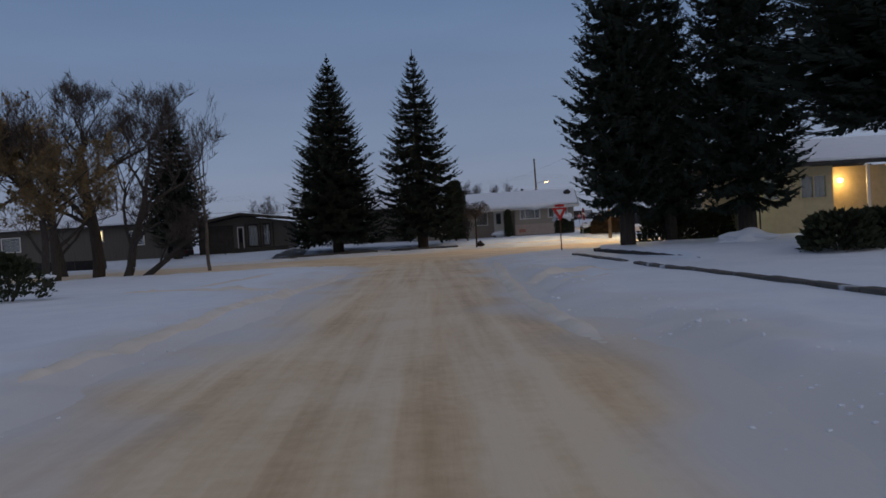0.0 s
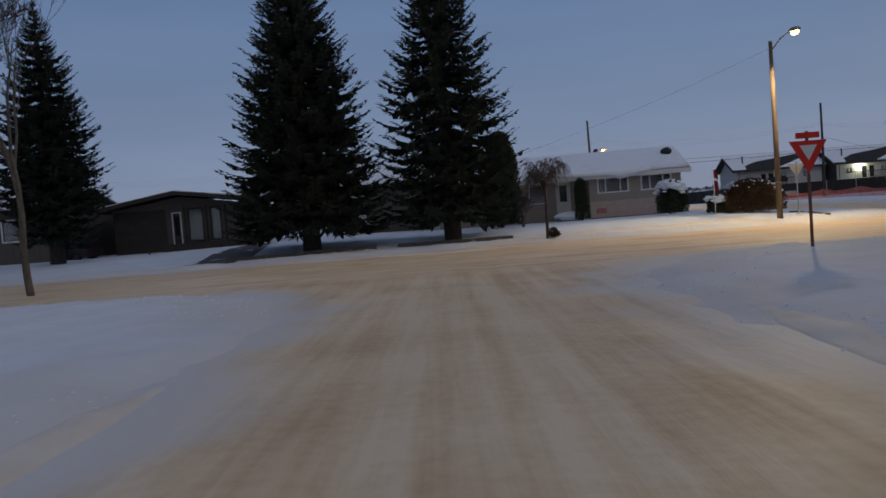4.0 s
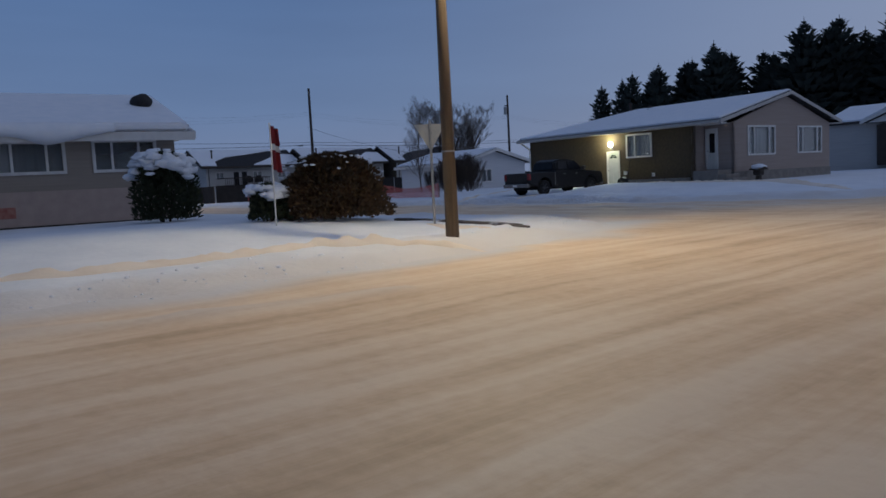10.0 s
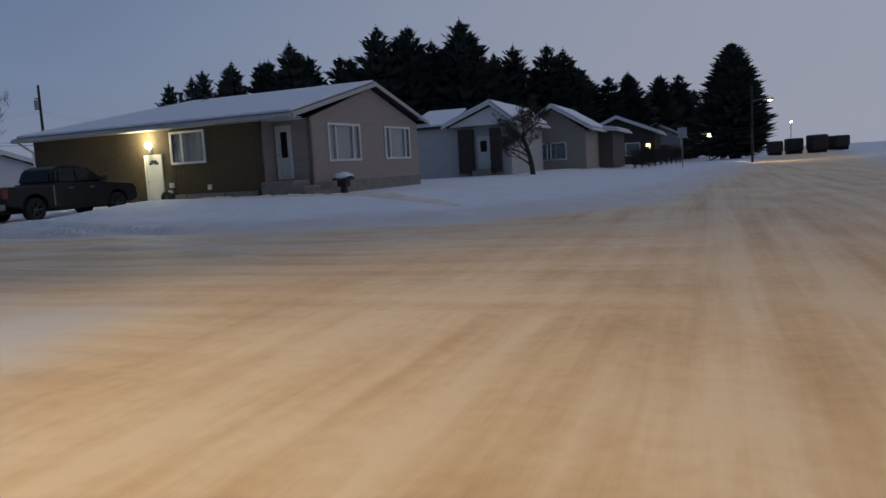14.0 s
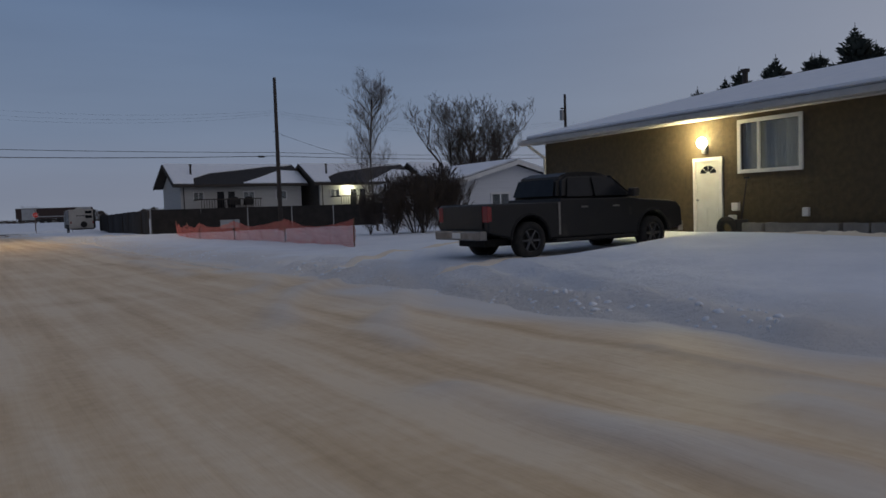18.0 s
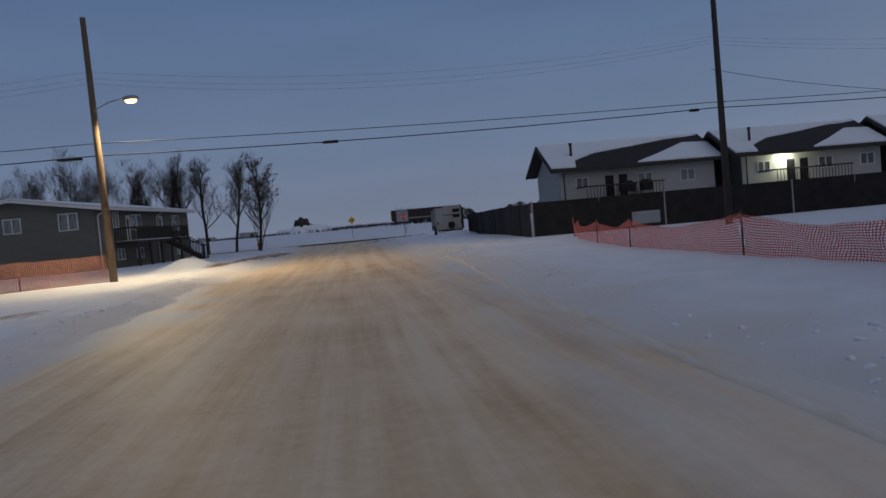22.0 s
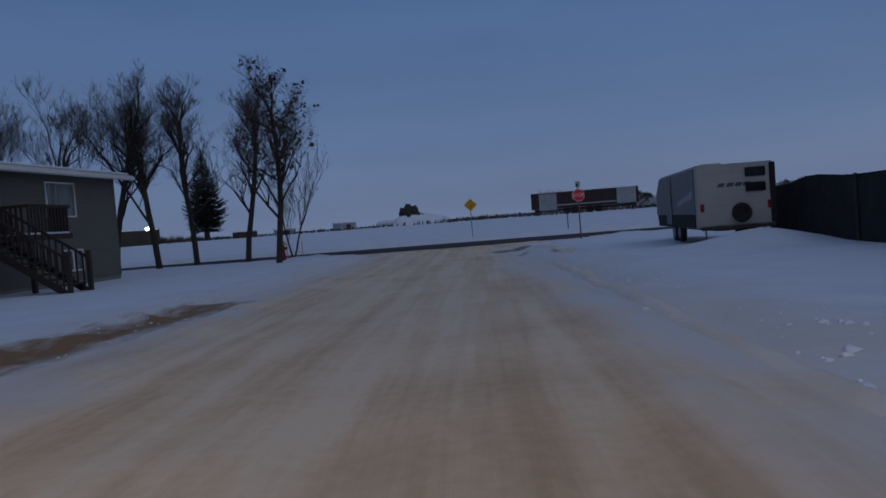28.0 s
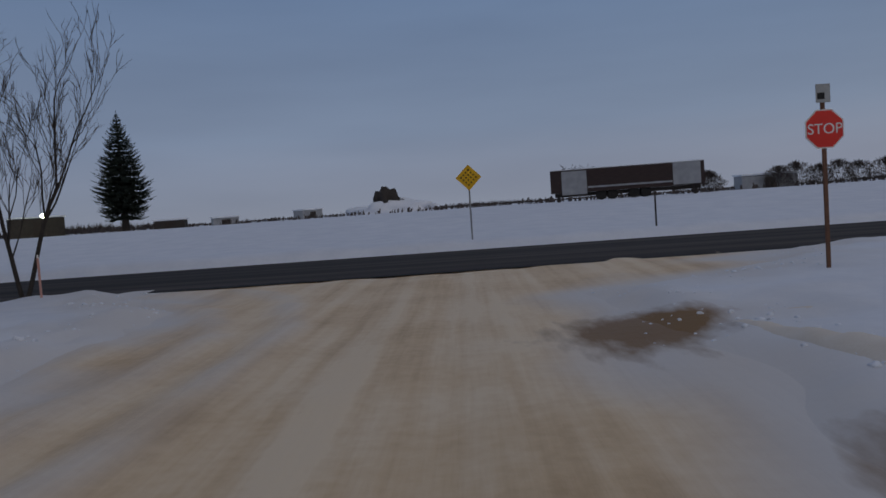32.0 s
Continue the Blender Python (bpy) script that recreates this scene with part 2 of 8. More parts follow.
ORANGENET = mat("faded orange plastic mesh", (0.60, 0.15, 0.12), (0.50, 0.12, 0.10), scale=3, rough=0.6, bump=0.05)
PINKNET = mat("faded salmon plastic mesh", (0.52, 0.25, 0.17), (0.42, 0.19, 0.13), scale=3, rough=0.6, bump=0.05)
SCREEN = mat("black fence screen", (0.016, 0.015, 0.015), (0.03, 0.027, 0.026), scale=2, rough=0.9, bump=0.2)
# Red and amber sheeting brightened: returned headlight is put into the colour.
STOPRED = mat("headlit red sign sheeting", (0.78, 0.05, 0.035), (0.68, 0.04, 0.03), scale=3, rough=0.4, bump=0)
SIGNWHITE = mat("white sign sheeting", (0.80, 0.78, 0.74), (0.72, 0.70, 0.66), scale=3, rough=0.4, bump=0)
SIGNYELLOW = mat("headlit amber sign sheeting", (0.90, 0.52, 0.02), (0.84, 0.46, 0.02), scale=3, rough=0.4, bump=0)
SIGNBLACK = mat("black sign film", (0.015, 0.015, 0.015), rough=0.5, bump=0)
RUST = mat("rusted post", (0.20, 0.10, 0.06), (0.12, 0.065, 0.045), scale=6, rough=0.85, bump=0.3)
FLAGRED = mat("red flag cloth", (0.24, 0.025, 0.03), (0.16, 0.018, 0.02), scale=3, rough=0.8, bump=0.1)
HYDRANTRED = mat("weathered red paint", (0.21, 0.024, 0.02), (0.13, 0.016, 0.014), scale=6, rough=0.6, bump=0.1)
HYDRANTCAP = mat("dull yellow paint", (0.50, 0.36, 0.16), (0.40, 0.28, 0.12), scale=6, rough=0.6, bump=0.1)
RVBODY = mat("off-white camper skin", (0.42, 0.395, 0.36), (0.35, 0.33, 0.30), scale=1.5, rough=0.45, bump=0.03)
RVGREY = mat("grey camper panel", (0.085, 0.088, 0.092), (0.06, 0.063, 0.067), scale=1.5, rough=0.4, bump=0.03)
BOXDARK = mat("dark brown trailer steel", (0.035, 0.022, 0.020), (0.05, 0.032, 0.028), scale=2, rough=0.7, bump=0.15, stretch=(1, 1, 4))
BOXPALE = mat("scuffed grey panel", (0.36, 0.37, 0.38), (0.26, 0.27, 0.28), scale=1.6, rough=0.7, bump=0.15)
ASPHALT = mat("wet dark asphalt", (0.012, 0.011, 0.011), (0.10, 0.085, 0.075), scale=1.3, rough=0.85, bump=0.2, stretch=(0.03, 1.0, 1), fine=4.0, spec=0.12)
BRUSH = mat("winter brush", (0.058, 0.048, 0.044), (0.10, 0.080, 0.070), scale=2, rough=0.95, bump=0)
TAUPEDARK = mat("dark taupe boards and shaded siding", (0.125, 0.110, 0.095), (0.09, 0.08, 0.07), scale=1.4, rough=0.85, bump=0.15, stretch=(9, 9, 0.4))
PALESTAKE = mat("sun-bleached pink plastic", (0.62, 0.33, 0.27), (0.52, 0.28, 0.23), scale=4, rough=0.6, bump=0)


def edge_blend(m, bs, src, light):
    """Sandy slush where lane and snow bank meet (attribute 'slush')."""
    nt = m.node_tree
    at = nt.nodes.new("ShaderNodeAttribute")
    at.attribute_name = "slush"
    mx = nt.nodes.new("ShaderNodeMixRGB")
    nt.links.new(at.outputs['Fac'], mx.inputs[0])
    nt.links.new(src, mx.inputs[1])
    mx.inputs[2].default_value = light
    dn = nt.nodes.new("ShaderNodeTexNoise")
    dn.inputs['Scale'].default_value, dn.inputs['Detail'].default_value = 2.6, 9
    co = nt.nodes.new("ShaderNodeTexCoord")
    mp = nt.nodes.new("ShaderNodeMapping")
    mp.inputs['Scale'].default_value = (1.6, 0.5, 1)
    nt.links.new(co.outputs['Object'], mp.inputs[0])
    nt.links.new(mp.outputs[0], dn.inputs[0])
    da = nt.nodes.new("ShaderNodeAttribute")
    da.attribute_name = "dirt"
    ml = nt.nodes.new("ShaderNodeMath")
    ml.operation = 'ADD'
    nt.links.new(dn.outputs[0], ml.inputs[0])
    nt.links.new(da.outputs['Fac'], ml.inputs[1])
    dr = nt.nodes.new("ShaderNodeMapRange")
    dr.inputs[1].default_value, dr.inputs[2].default_value = 0.85, 1.3
    nt.links.new(ml.outputs[0], dr.inputs[0])
    m2 = nt.nodes.new("ShaderNodeMixRGB")
    nt.links.new(dr.outputs[0], m2.inputs[0])
    nt.links.new(mx.outputs[0], m2.inputs[1])
    m2.inputs[2].default_value = (0.26, 0.155, 0.072, 1)
    nt.links.new(m2.outputs[0], bs.inputs['Base Color'])


def dirt_at(x, y):
    """Where sand and gravel are scraped bare."""
    f = 0.95 * np.exp(-(((x - 29.5) / 1.15) ** 2 + ((y - 158.2) / 1.5) ** 2)) + 0.85 * np.exp(-(((x - 31.0) / 0.36) ** 2 + ((y - 152.3) / 0.7) ** 2))
    f = f + 0.65 * np.exp(-(((x - 29.9) / 0.4) ** 2 + ((y - 153.8) / 1.4) ** 2)) + 0.5 * np.exp(-(((x - 29.9) / 0.6) ** 2 + ((y - 158.4) / 0.4) ** 2))
    mid = 20.6 + 2.3 * np.clip((y - 120) / 20, 0, 1)
    f = f + 0.85 * np.exp(-((x - mid) / 0.7) ** 2) * step(119, 121, y) * step(142, 139, y)
    f = f + 0.6 * np.exp(-(((x - 19.7) / 0.9) ** 2 + ((y - 101.2) / 1.6) ** 2)) + 0.4 * np.exp(-(((x - 24.9) / 0.35) ** 2 + ((y - 108.7) / 0.9) ** 2))
    f = f + 0.6 * np.exp(-(((x - 14.5) / 2.6) ** 2 + ((y - 105.5) / 2.2) ** 2))
    return np.clip(f, 0, 1)


SLUSH = (0.69, 0.655, 0.62, 1)


def road_mat():
    """Packed snow with sand, headlight warmth put into its colours: streaks run along the lane (attribute 'turn': 0
    lane runs north, 1 lane runs east).
    """
    m = bpy.data.materials.new("sanded packed snow with headlight warmth")
    m.use_nodes = True
    nt = m.node_tree
    bs = nt.nodes['Principled BSDF']
    co = nt.nodes.new("ShaderNodeTexCoord")
    outs = []
    for sc in ((1.3, 0.05, 1), (0.05, 1.3, 1)):
        mp = nt.nodes.new("ShaderNodeMapping")
        mp.inputs['Scale'].default_value = sc
        nt.links.new(co.outputs['Object'], mp.inputs[0])
        n = nt.nodes.new("ShaderNodeTexNoise")
        n.inputs['Scale'].default_value, n.inputs['Detail'].default_value, n.inputs['Roughness'].default_value = 1.6, 7, 0.62
        nt.links.new(mp.outputs[0], n.inputs[0])
        outs.append(n.outputs[0])
    at = nt.nodes.new("ShaderNodeAttribute")
    at.attribute_name = "turn"
    mx = nt.nodes.new("ShaderNodeMixRGB")
    nt.links.new(at.outputs['Fac'], mx.inputs[0])
    nt.links.new(outs[0], mx.inputs[1])
    nt.links.new(outs[1], mx.inputs[2])
    blot = nt.nodes.new("ShaderNodeTexNoise")
    blot.inputs['Scale'].default_value, blot.inputs['Detail'].default_value = 0.55, 6
    nt.links.new(co.outputs['Object'], blot.inputs[0])
    grain = nt.nodes.new("ShaderNodeTexNoise")
    grain.inputs['Scale'].default_value, grain.inputs['Detail'].default_value = 7.0, 4
    nt.links.new(co.outputs['Object'], grain.inputs[0])
    s1 = nt.nodes.new("ShaderNodeMath")
    s1.operation = 'MULTIPLY_ADD'
    s1.inputs[1].default_value = 0.5
    nt.links.new(blot.outputs[0], s1.inputs[0])
    nt.links.new(mx.outputs[0], s1.inputs[2])
    s2 = nt.nodes.new("ShaderNodeMath")
    s2.operation = 'MULTIPLY_ADD'
    s2.inputs[1].default_value = 0.25
    nt.links.new(grain.outputs[0], s2.inputs[0])
    nt.links.new(s1.outputs[0], s2.inputs[2])
    rp = nt.nodes.new("ShaderNodeValToRGB")
    e = rp.color_ramp.elements
    e[0].position, e[0].color = 0.62, ROAD_DARK
    e[1].position, e[1].color = 1.12, ROAD_LIGHT
    k = e.new(0.82)
    k.color = ROAD_MID
    nt.links.new(s2.outputs[0], rp.inputs[0])
    edge_blend(m, bs, rp.outputs[0], SLUSH)
    bs.inputs['Roughness'].default_value = 0.6
    bs.inputs['Specular IOR Level'].default_value = 0.35
    bp = nt.nodes.new("ShaderNodeBump")
    bp.inputs['Strength'].default_value, bp.inputs['Distance'].default_value = 0.5, 0.06
    nt.links.new(s2.outputs[0], bp.inputs['Height'])
    nt.links.new(bp.outputs[0], bs.inputs['Normal'])
    return m


# Sand tones pushed warmer and brighter to carry headlight glow on the lanes.
ROAD_DARK, ROAD_MID, ROAD_LIGHT = (0.57, 0.385, 0.205, 1), (0.74, 0.54, 0.325, 1), (0.84, 0.665, 0.455, 1)
ROAD = road_mat()
LANDSNOW = SNOW.copy()
LANDSNOW.name = "snow of the land"
_b = LANDSNOW.node_tree.nodes['Principled BSDF']
edge_blend(LANDSNOW, _b, _b.inputs['Base Color'].links[0].from_socket, SLUSH)


def churned(m, bs):
    """Clods and scrapes where the snow was driven over or pushed aside (attribute 'churn')."""
    nt = m.node_tree
    co = nt.nodes.new("ShaderNodeTexCoord")
    clod = nt.nodes.new("ShaderNodeTexNoise")
    clod.inputs['Scale'].default_value, clod.inputs['Detail'].default_value, clod.inputs['Roughness'].default_value = 3.1, 9, 0.68
    nt.links.new(co.outputs['Object'], clod.inputs[0])
    at = nt.nodes.new("ShaderNodeAttribute")
    at.attribute_name = "churn"
    bp = nt.nodes.new("ShaderNodeBump")
    bp.inputs['Distance'].default_value = 0.16
    nt.links.new(at.outputs['Fac'], bp.inputs['Strength'])
    nt.links.new(clod.outputs[0], bp.inputs['Height'])
    nt.links.new(bs.inputs['Normal'].links[0].from_socket, bp.inputs['Normal'])
    nt.links.new(bp.outputs[0], bs.inputs['Normal'])


churned(LANDSNOW, _b)

# ---------------------------------------------------------------- small mesh kit


def mesh_of(name, bm, material, smooth=False):
    me = bpy.data.meshes.new(name)
    bm.to_mesh(me)
    bm.free()
    me.materials.append(material)
    if smooth:
        me.polygons.foreach_set("use_smooth", [True] * len(me.polygons))
    return me


def part(name, bm, material, parent, label="", smooth=False):
    me = bm if isinstance(bm, bpy.types.Mesh) else mesh_of(name, bm, material, smooth)
    ob = new(name, me)
    ob.parent = parent
    return tagged(ob, label) if label else ob


def raw(name, verts, faces, material, smooth=False):
    me = bpy.data.meshes.new(name)
    me.from_pydata(verts, [], faces)
    me.materials.append(material)
    if smooth:
        me.polygons.foreach_set("use_smooth", [True] * len(me.polygons))
    return me


def thing(name, m, label, category, group="", kind=""):
    ob = new(name)
    ob.empty_display_size = 0.2
    ob.matrix_basis = m
    return tagged(ob, label, category, group, kind)


def box(x0, x1, y0, y1, z0, z1, bevel=0.0, bm=None, turn=None):
    b = bmesh.new() if bm is None else bm
    r = bmesh.ops.create_cube(b, size=1)
    bmesh.ops.scale(b, vec=(x1 - x0, y1 - y0, z1 - z0), verts=r['verts'])
    mid = Vector(((x0 + x1) / 2, (y0 + y1) / 2, (z0 + z1) / 2))
    if turn is not None:
        bmesh.ops.transform(b, matrix=turn, verts=r['verts'])
    bmesh.ops.translate(b, vec=mid, verts=r['verts'])
    if bevel:
        es = list({e for v in r['verts'] for e in v.link_edges})
        bmesh.ops.bevel(b, geom=es, offset=bevel, segments=2, affect='EDGES', profile=0.6)
    return b


def prism(pts, push, bm=None, bevel=0.0):
    """A solid from a flat polygon pushed along a vector."""
    b = bmesh.new() if bm is None else bm
    lo = [b.verts.new(p) for p in pts]
    hi = [b.verts.new(Vector(p) + Vector(push)) for p in pts]
    n = len(pts)
    fs = [b.faces.new(lo), b.faces.new(hi[::-1])]
    for i in range(n):
        fs.append(b.faces.new((lo[i], hi[i], hi[(i + 1) % n], lo[(i + 1) % n])))
    bmesh.ops.recalc_face_normals(b, faces=fs)
    if bevel:
        bmesh.ops.bevel(b, geom=list({e for f in fs for e in f.edges}), offset=bevel, segments=2, affect='EDGES')
    return b


def tube(p, q, r0, r1=None, n=8, bm=None):
    b = bmesh.new() if bm is None else bm
    p, q = Vector(p), Vector(q)
    r1 = r0 if r1 is None else r1
    d = (q - p)
    rot = d.to_track_quat('Z', 'Y').to_matrix().to_4x4()
    bmesh.ops.create_cone(b, cap_ends=True, segments=n, radius1=r0, radius2=r1, depth=d.length,
                          matrix=Matrix.Translation((p + q) / 2) @ rot)
    return b


def ball(c, r, squash=(1, 1, 1), sub=2, rough=0.0, seed=0, bm=None):
    b = bmesh.new() if bm is None else bm
    res = bmesh.ops.create_icosphere(b, subdivisions=sub, radius=1)
    for v in res['verts']:
        k = r * (1 + rough * noise.noise(v.co * 1.7 + Vector((seed * 3.1, seed, 0))))
        v.co = Vector((v.co.x * k * squash[0], v.co.y * k * squash[1], v.co.z * k * squash[2])) + Vector(c)
    return b


def wall_panel(w, h, holes=(), thick=0.16, top=None):
    """A wall in the x-z plane, its outer face at y = 0, with openings (x0, x1, z0, z1); top: peak (x, z) of a gable."""
    b = bmesh.new()
    xs = sorted({0.0, w, *[v for o in holes for v in o[:2]]})
    zs = sorted({0.0, h, *[v for o in holes for v in o[2:]]})
    for i in range(len(xs) - 1):
        for j in range(len(zs) - 1):
            cx, cz = (xs[i] + xs[i + 1]) / 2, (zs[j] + zs[j + 1]) / 2
            if any(o[0] < cx < o[1] and o[2] < cz < o[3] for o in holes):
                continue
            prism([(xs[i], 0, zs[j]), (xs[i + 1], 0, zs[j]), (xs[i + 1], 0, zs[j + 1]), (xs[i], 0, zs[j + 1])], (0, thick, 0), b)
    if top:
        prism([(0, 0, h), (w, 0, h), (top[0], 0, top[1])], (0, thick, 0), b)
    bmesh.ops.remove_doubles(b, verts=b.verts, dist=0.001)
    return b


def torus(c, R, r, flat, n=28, m=9):
    """A ring round c; flat: axis it lies across ('y' upright facing y, 'z' lying)."""
    b = bmesh.new()
    rings = []
    for i in range(n):
        a = 6.28318 * i / n
        ring = []
        for j in range(m):
            t = 6.28318 * j / m
            u, w = R + r * math.cos(t), r * math.sin(t)
            p = (u * math.cos(a), w, u * math.sin(a)) if flat == 'y' else (u * math.cos(a), u * math.sin(a), w)
            ring.append(b.verts.new(Vector(p) + Vector(c)))
        rings.append(ring)
    for i in range(n):
        p, q = rings[i], rings[(i + 1) % n]
        for j in range(m):
            b.faces.new((p[j], q[j], q[(j + 1) % m], p[(j + 1) % m]))
    bmesh.ops.recalc_face_normals(b, faces=b.faces)
    return b


def moved(bm, m):
    bmesh.ops.transform(bm, matrix=m, verts=bm.verts)
    return bm


def window_part(house, m, x0, x1, z0, z1, bars=(), frame=0.09, curtain=True, label="", trim=None):
    """A window in a wall whose frame m maps x-z wall coordinates to the house: casing, bars, panes, curtain."""
    f = frame
    cuts = [x0, *bars, x1]
    k = [x0 - f + 0.0]
    holes = [(cuts[i] + (0.035 if i else 0) - x0 + f, cuts[i + 1] - (0.035 if i + 2 < len(cuts) else 0) - x0 + f, f, f + z1 - z0) for i in range(len(cuts) - 1)]
    b = moved(wall_panel(x1 - x0 + 2 * f, z1 - z0 + 2 * f, holes, 0.045), Matrix.Translation((x0 - f, -0.05, z0 - f)))
    w = part("window", moved(b, m), trim or TRIM, house, label)
    for i in range(len(cuts) - 1):
        g = box(cuts[i] + 0.002, cuts[i + 1] - 0.002, 0.03, 0.042, z0 + 0.002, z1 - 0.002)
        p = part("pane", moved(g, m), GLASS, w)
        p.visible_shadow = False
    if curtain:
        n = max(6, int((x1 - x0) / 0.09))
        vs, fs = [], []
        for i in range(n + 1):
            x = x0 - 0.03 + (x1 - x0 + 0.06) * i / n
            y = 0.24 + 0.025 * math.sin(i * 1.9) + 0.012 * math.sin(i * 0.7)
            vs += [m @ Vector((x, y, z0 - 0.05)), m @ Vector((x, y, z1 + 0.05)), m @ Vector((x, y + 0.01, z0 - 0.05)), m @ Vector((x, y + 0.01, z1 + 0.05))]
            if i:
                k = 4 * i
                fs += [(k - 4, k, k + 1, k - 3), (k - 2, k - 1, k + 3, k + 2)]
        part("curtain", raw("curtain", vs, fs, CURTAIN), CURTAIN, w)
    return w


def door_part(house, m, x0, x1, z0, z1, lite=None, label="", material=None):
    b = bmesh.new()
    for a in ((x0 - 0.08, x1 + 0.08, z1, z1 + 0.08), (x0 - 0.08, x0, z0, z1), (x1, x1 + 0.08, z0, z1)):
        box(a[0], a[1], -0.05, 0.09, a[2], a[3], 0.0, b)
    part("door_frame", moved(b, m), TRIM, house)
    w, h = x1 - x0, z1 - z0
    hole = [(w * lite[0], w * lite[1], h * lite[2], h * lite[3])] if lite else []
    b = moved(wall_panel(w, h, hole, 0.05), Matrix.Translation((x0, 0.0, z0)))
    if not lite or lite[2] > 0.3:
        for k in ((0.14, 0.45), (0.55, 0.86)):
            box(x0 + w * k[0], x0 + w * k[1], -0.012, 0.002, z0 + h * 0.08, z0 + h * 0.36, 0.0, b)
    d = part("door", moved(b, m), material or DOORPAINT, house, label)
    if lite:
        g = box(x0 + w * lite[0], x0 + w * lite[1], 0.02, 0.03, z0 + h * lite[2], z0 + h * lite[3])
        part("pane", moved(g, m), TINT, d)
    part("door_handle", moved(ball((x0 + w * 0.08, -0.05, z0 + h * 0.47), 0.035), m), STEEL, d)
    return d


def face_m(x, y, z, turn):
    """Wall coordinates to house coordinates: x along the wall, y into the house."""
    return pose(x, y, z, 0, 0, turn)


def gable_roof(house, x0, x1, y0, y1, ze, xa, za, thick=0.16, snow=0.14, hip=0.0, material=None, trim=None):
    """Ridge along y at (xa, za); eaves at x0 and x1 at height ze. hip: length by which the ridge stops short at y1."""
    roof = None
    for k, xe in enumerate((x0, x1)):
        pts = [(xe, y0, ze), (xa, y0, za), (xa, y1 - hip, za), (xe, y1, ze)]
        b = prism(pts, (0, 0, thick))
        roof = part("roof", b, material or SHINGLE, house)
        n = Vector((-(za - ze) * (1 if k == 0 else -1), 0, abs(xa - xe))).normalized()
        s = 0.10
        pts2 = [(xe + (s if k == 0 else -s), y0 + s, ze + thick + 0.004 + s * (za - ze) / abs(xa - xe)), (xa, y0 + s, za + thick + 0.004),
                (xa, y1 - hip - (0 if hip else s), za + thick + 0.004), (xe + (s if k == 0 else -s), y1 - s, ze + thick + 0.004 + s * (za - ze) / abs(xa - xe))]
        if snow:
            sb = prism(pts2, (0, 0, snow), None, min(0.05, snow * 0.35))
            part("snow_cover", sb, SNOWCAP, roof, "wind-packed snow lying on the roof")
    if hip:
        b = prism([(x0, y1, ze), (xa, y1 - hip, za), (x1, y1, ze)], (0, 0, thick))
        roof = part("roof", b, material or SHINGLE, house)
        if snow:
            part("snow_cover", prism([(x0 + 0.15, y1 - 0.1, ze + thick + 0.03), (xa, y1 - hip, za + thick + 0.006), (x1 - 0.15, y1 - 0.1, ze + thick + 0.03)], (0, 0, snow)), SNOWCAP, roof)
    for xe, s in ((x0, -1), (x1, 1)):
        part("fascia", box(min(xe, xe + s * 0.03), max(xe, xe + s * 0.03), y0, y1, ze - 0.08, ze + thick), trim or TRIM, house)
        g = box(min(xe + s * 0.03, xe + s * 0.14), max(xe + s * 0.03, xe + s * 0.14), y0 + 0.05, y1 - 0.05, ze - 0.06, ze + 0.06, 0.02)
        part("gutter", g, trim or TRIM, house)
    ends = ((y0, -1),) if hip else ((y0, -1), (y1, 1))
    for ye, s in ends:
        for xe in (x0, x1):
            part("bargeboard", prism([(xe, ye, ze - 0.06), (xa, ye, za - 0.06), (xa, ye, za + thick), (xe, ye, ze + thick)], (0, 0.04 * s, 0)), trim or TRIM, house)
    return roof


# ---------------------------------------------------------------- the lie of the land
LAT = np.random.RandomState(7).rand(256, 256)


def vnoise(x, y, s):
    """Smooth lattice noise, 0 to 1, with cells of s metres."""
    u, v = np.asarray(x, float) / s, np.asarray(y, float) / s
    iu, iv = np.floor(u).astype(int), np.floor(v).astype(int)
    fu, fv = u - iu, v - iv
    fu, fv = fu * fu * (3 - 2 * fu), fv * fv * (3 - 2 * fv)
    a, b = LAT[iu % 256, iv % 256], LAT[(iu + 1) % 256, iv % 256]
    c, d = LAT[iu % 256, (iv + 1) % 256], LAT[(iu + 1) % 256, (iv + 1) % 256]
    return (a * (1 - fu) + b * fu) * (1 - fv) + (c * (1 - fu) + d * fu) * fv


def step(a, b, v):
    t = np.clip((np.asarray(v, float) - a) / (b - a), 0, 1)
    return t * t * (3 - 2 * t)


def base_z(x, y):
    """The slope of the first lane, the flat of the village and the field beyond the highway."""
    dip = 0.22 * step(128, 156, y) * np.maximum(step(42, 38, x), step(150, 165, y))
    return 0.65 * np.clip(1 - np.maximum(y, -8) / 45.0, 0, 1.2) + 1.12 * step(180, 206, y) - dip


def cross_mid(x):
    return np.where(x < 28, 52.6 + 0.015 * x, 53.0 - 0.095 * (x - 28))


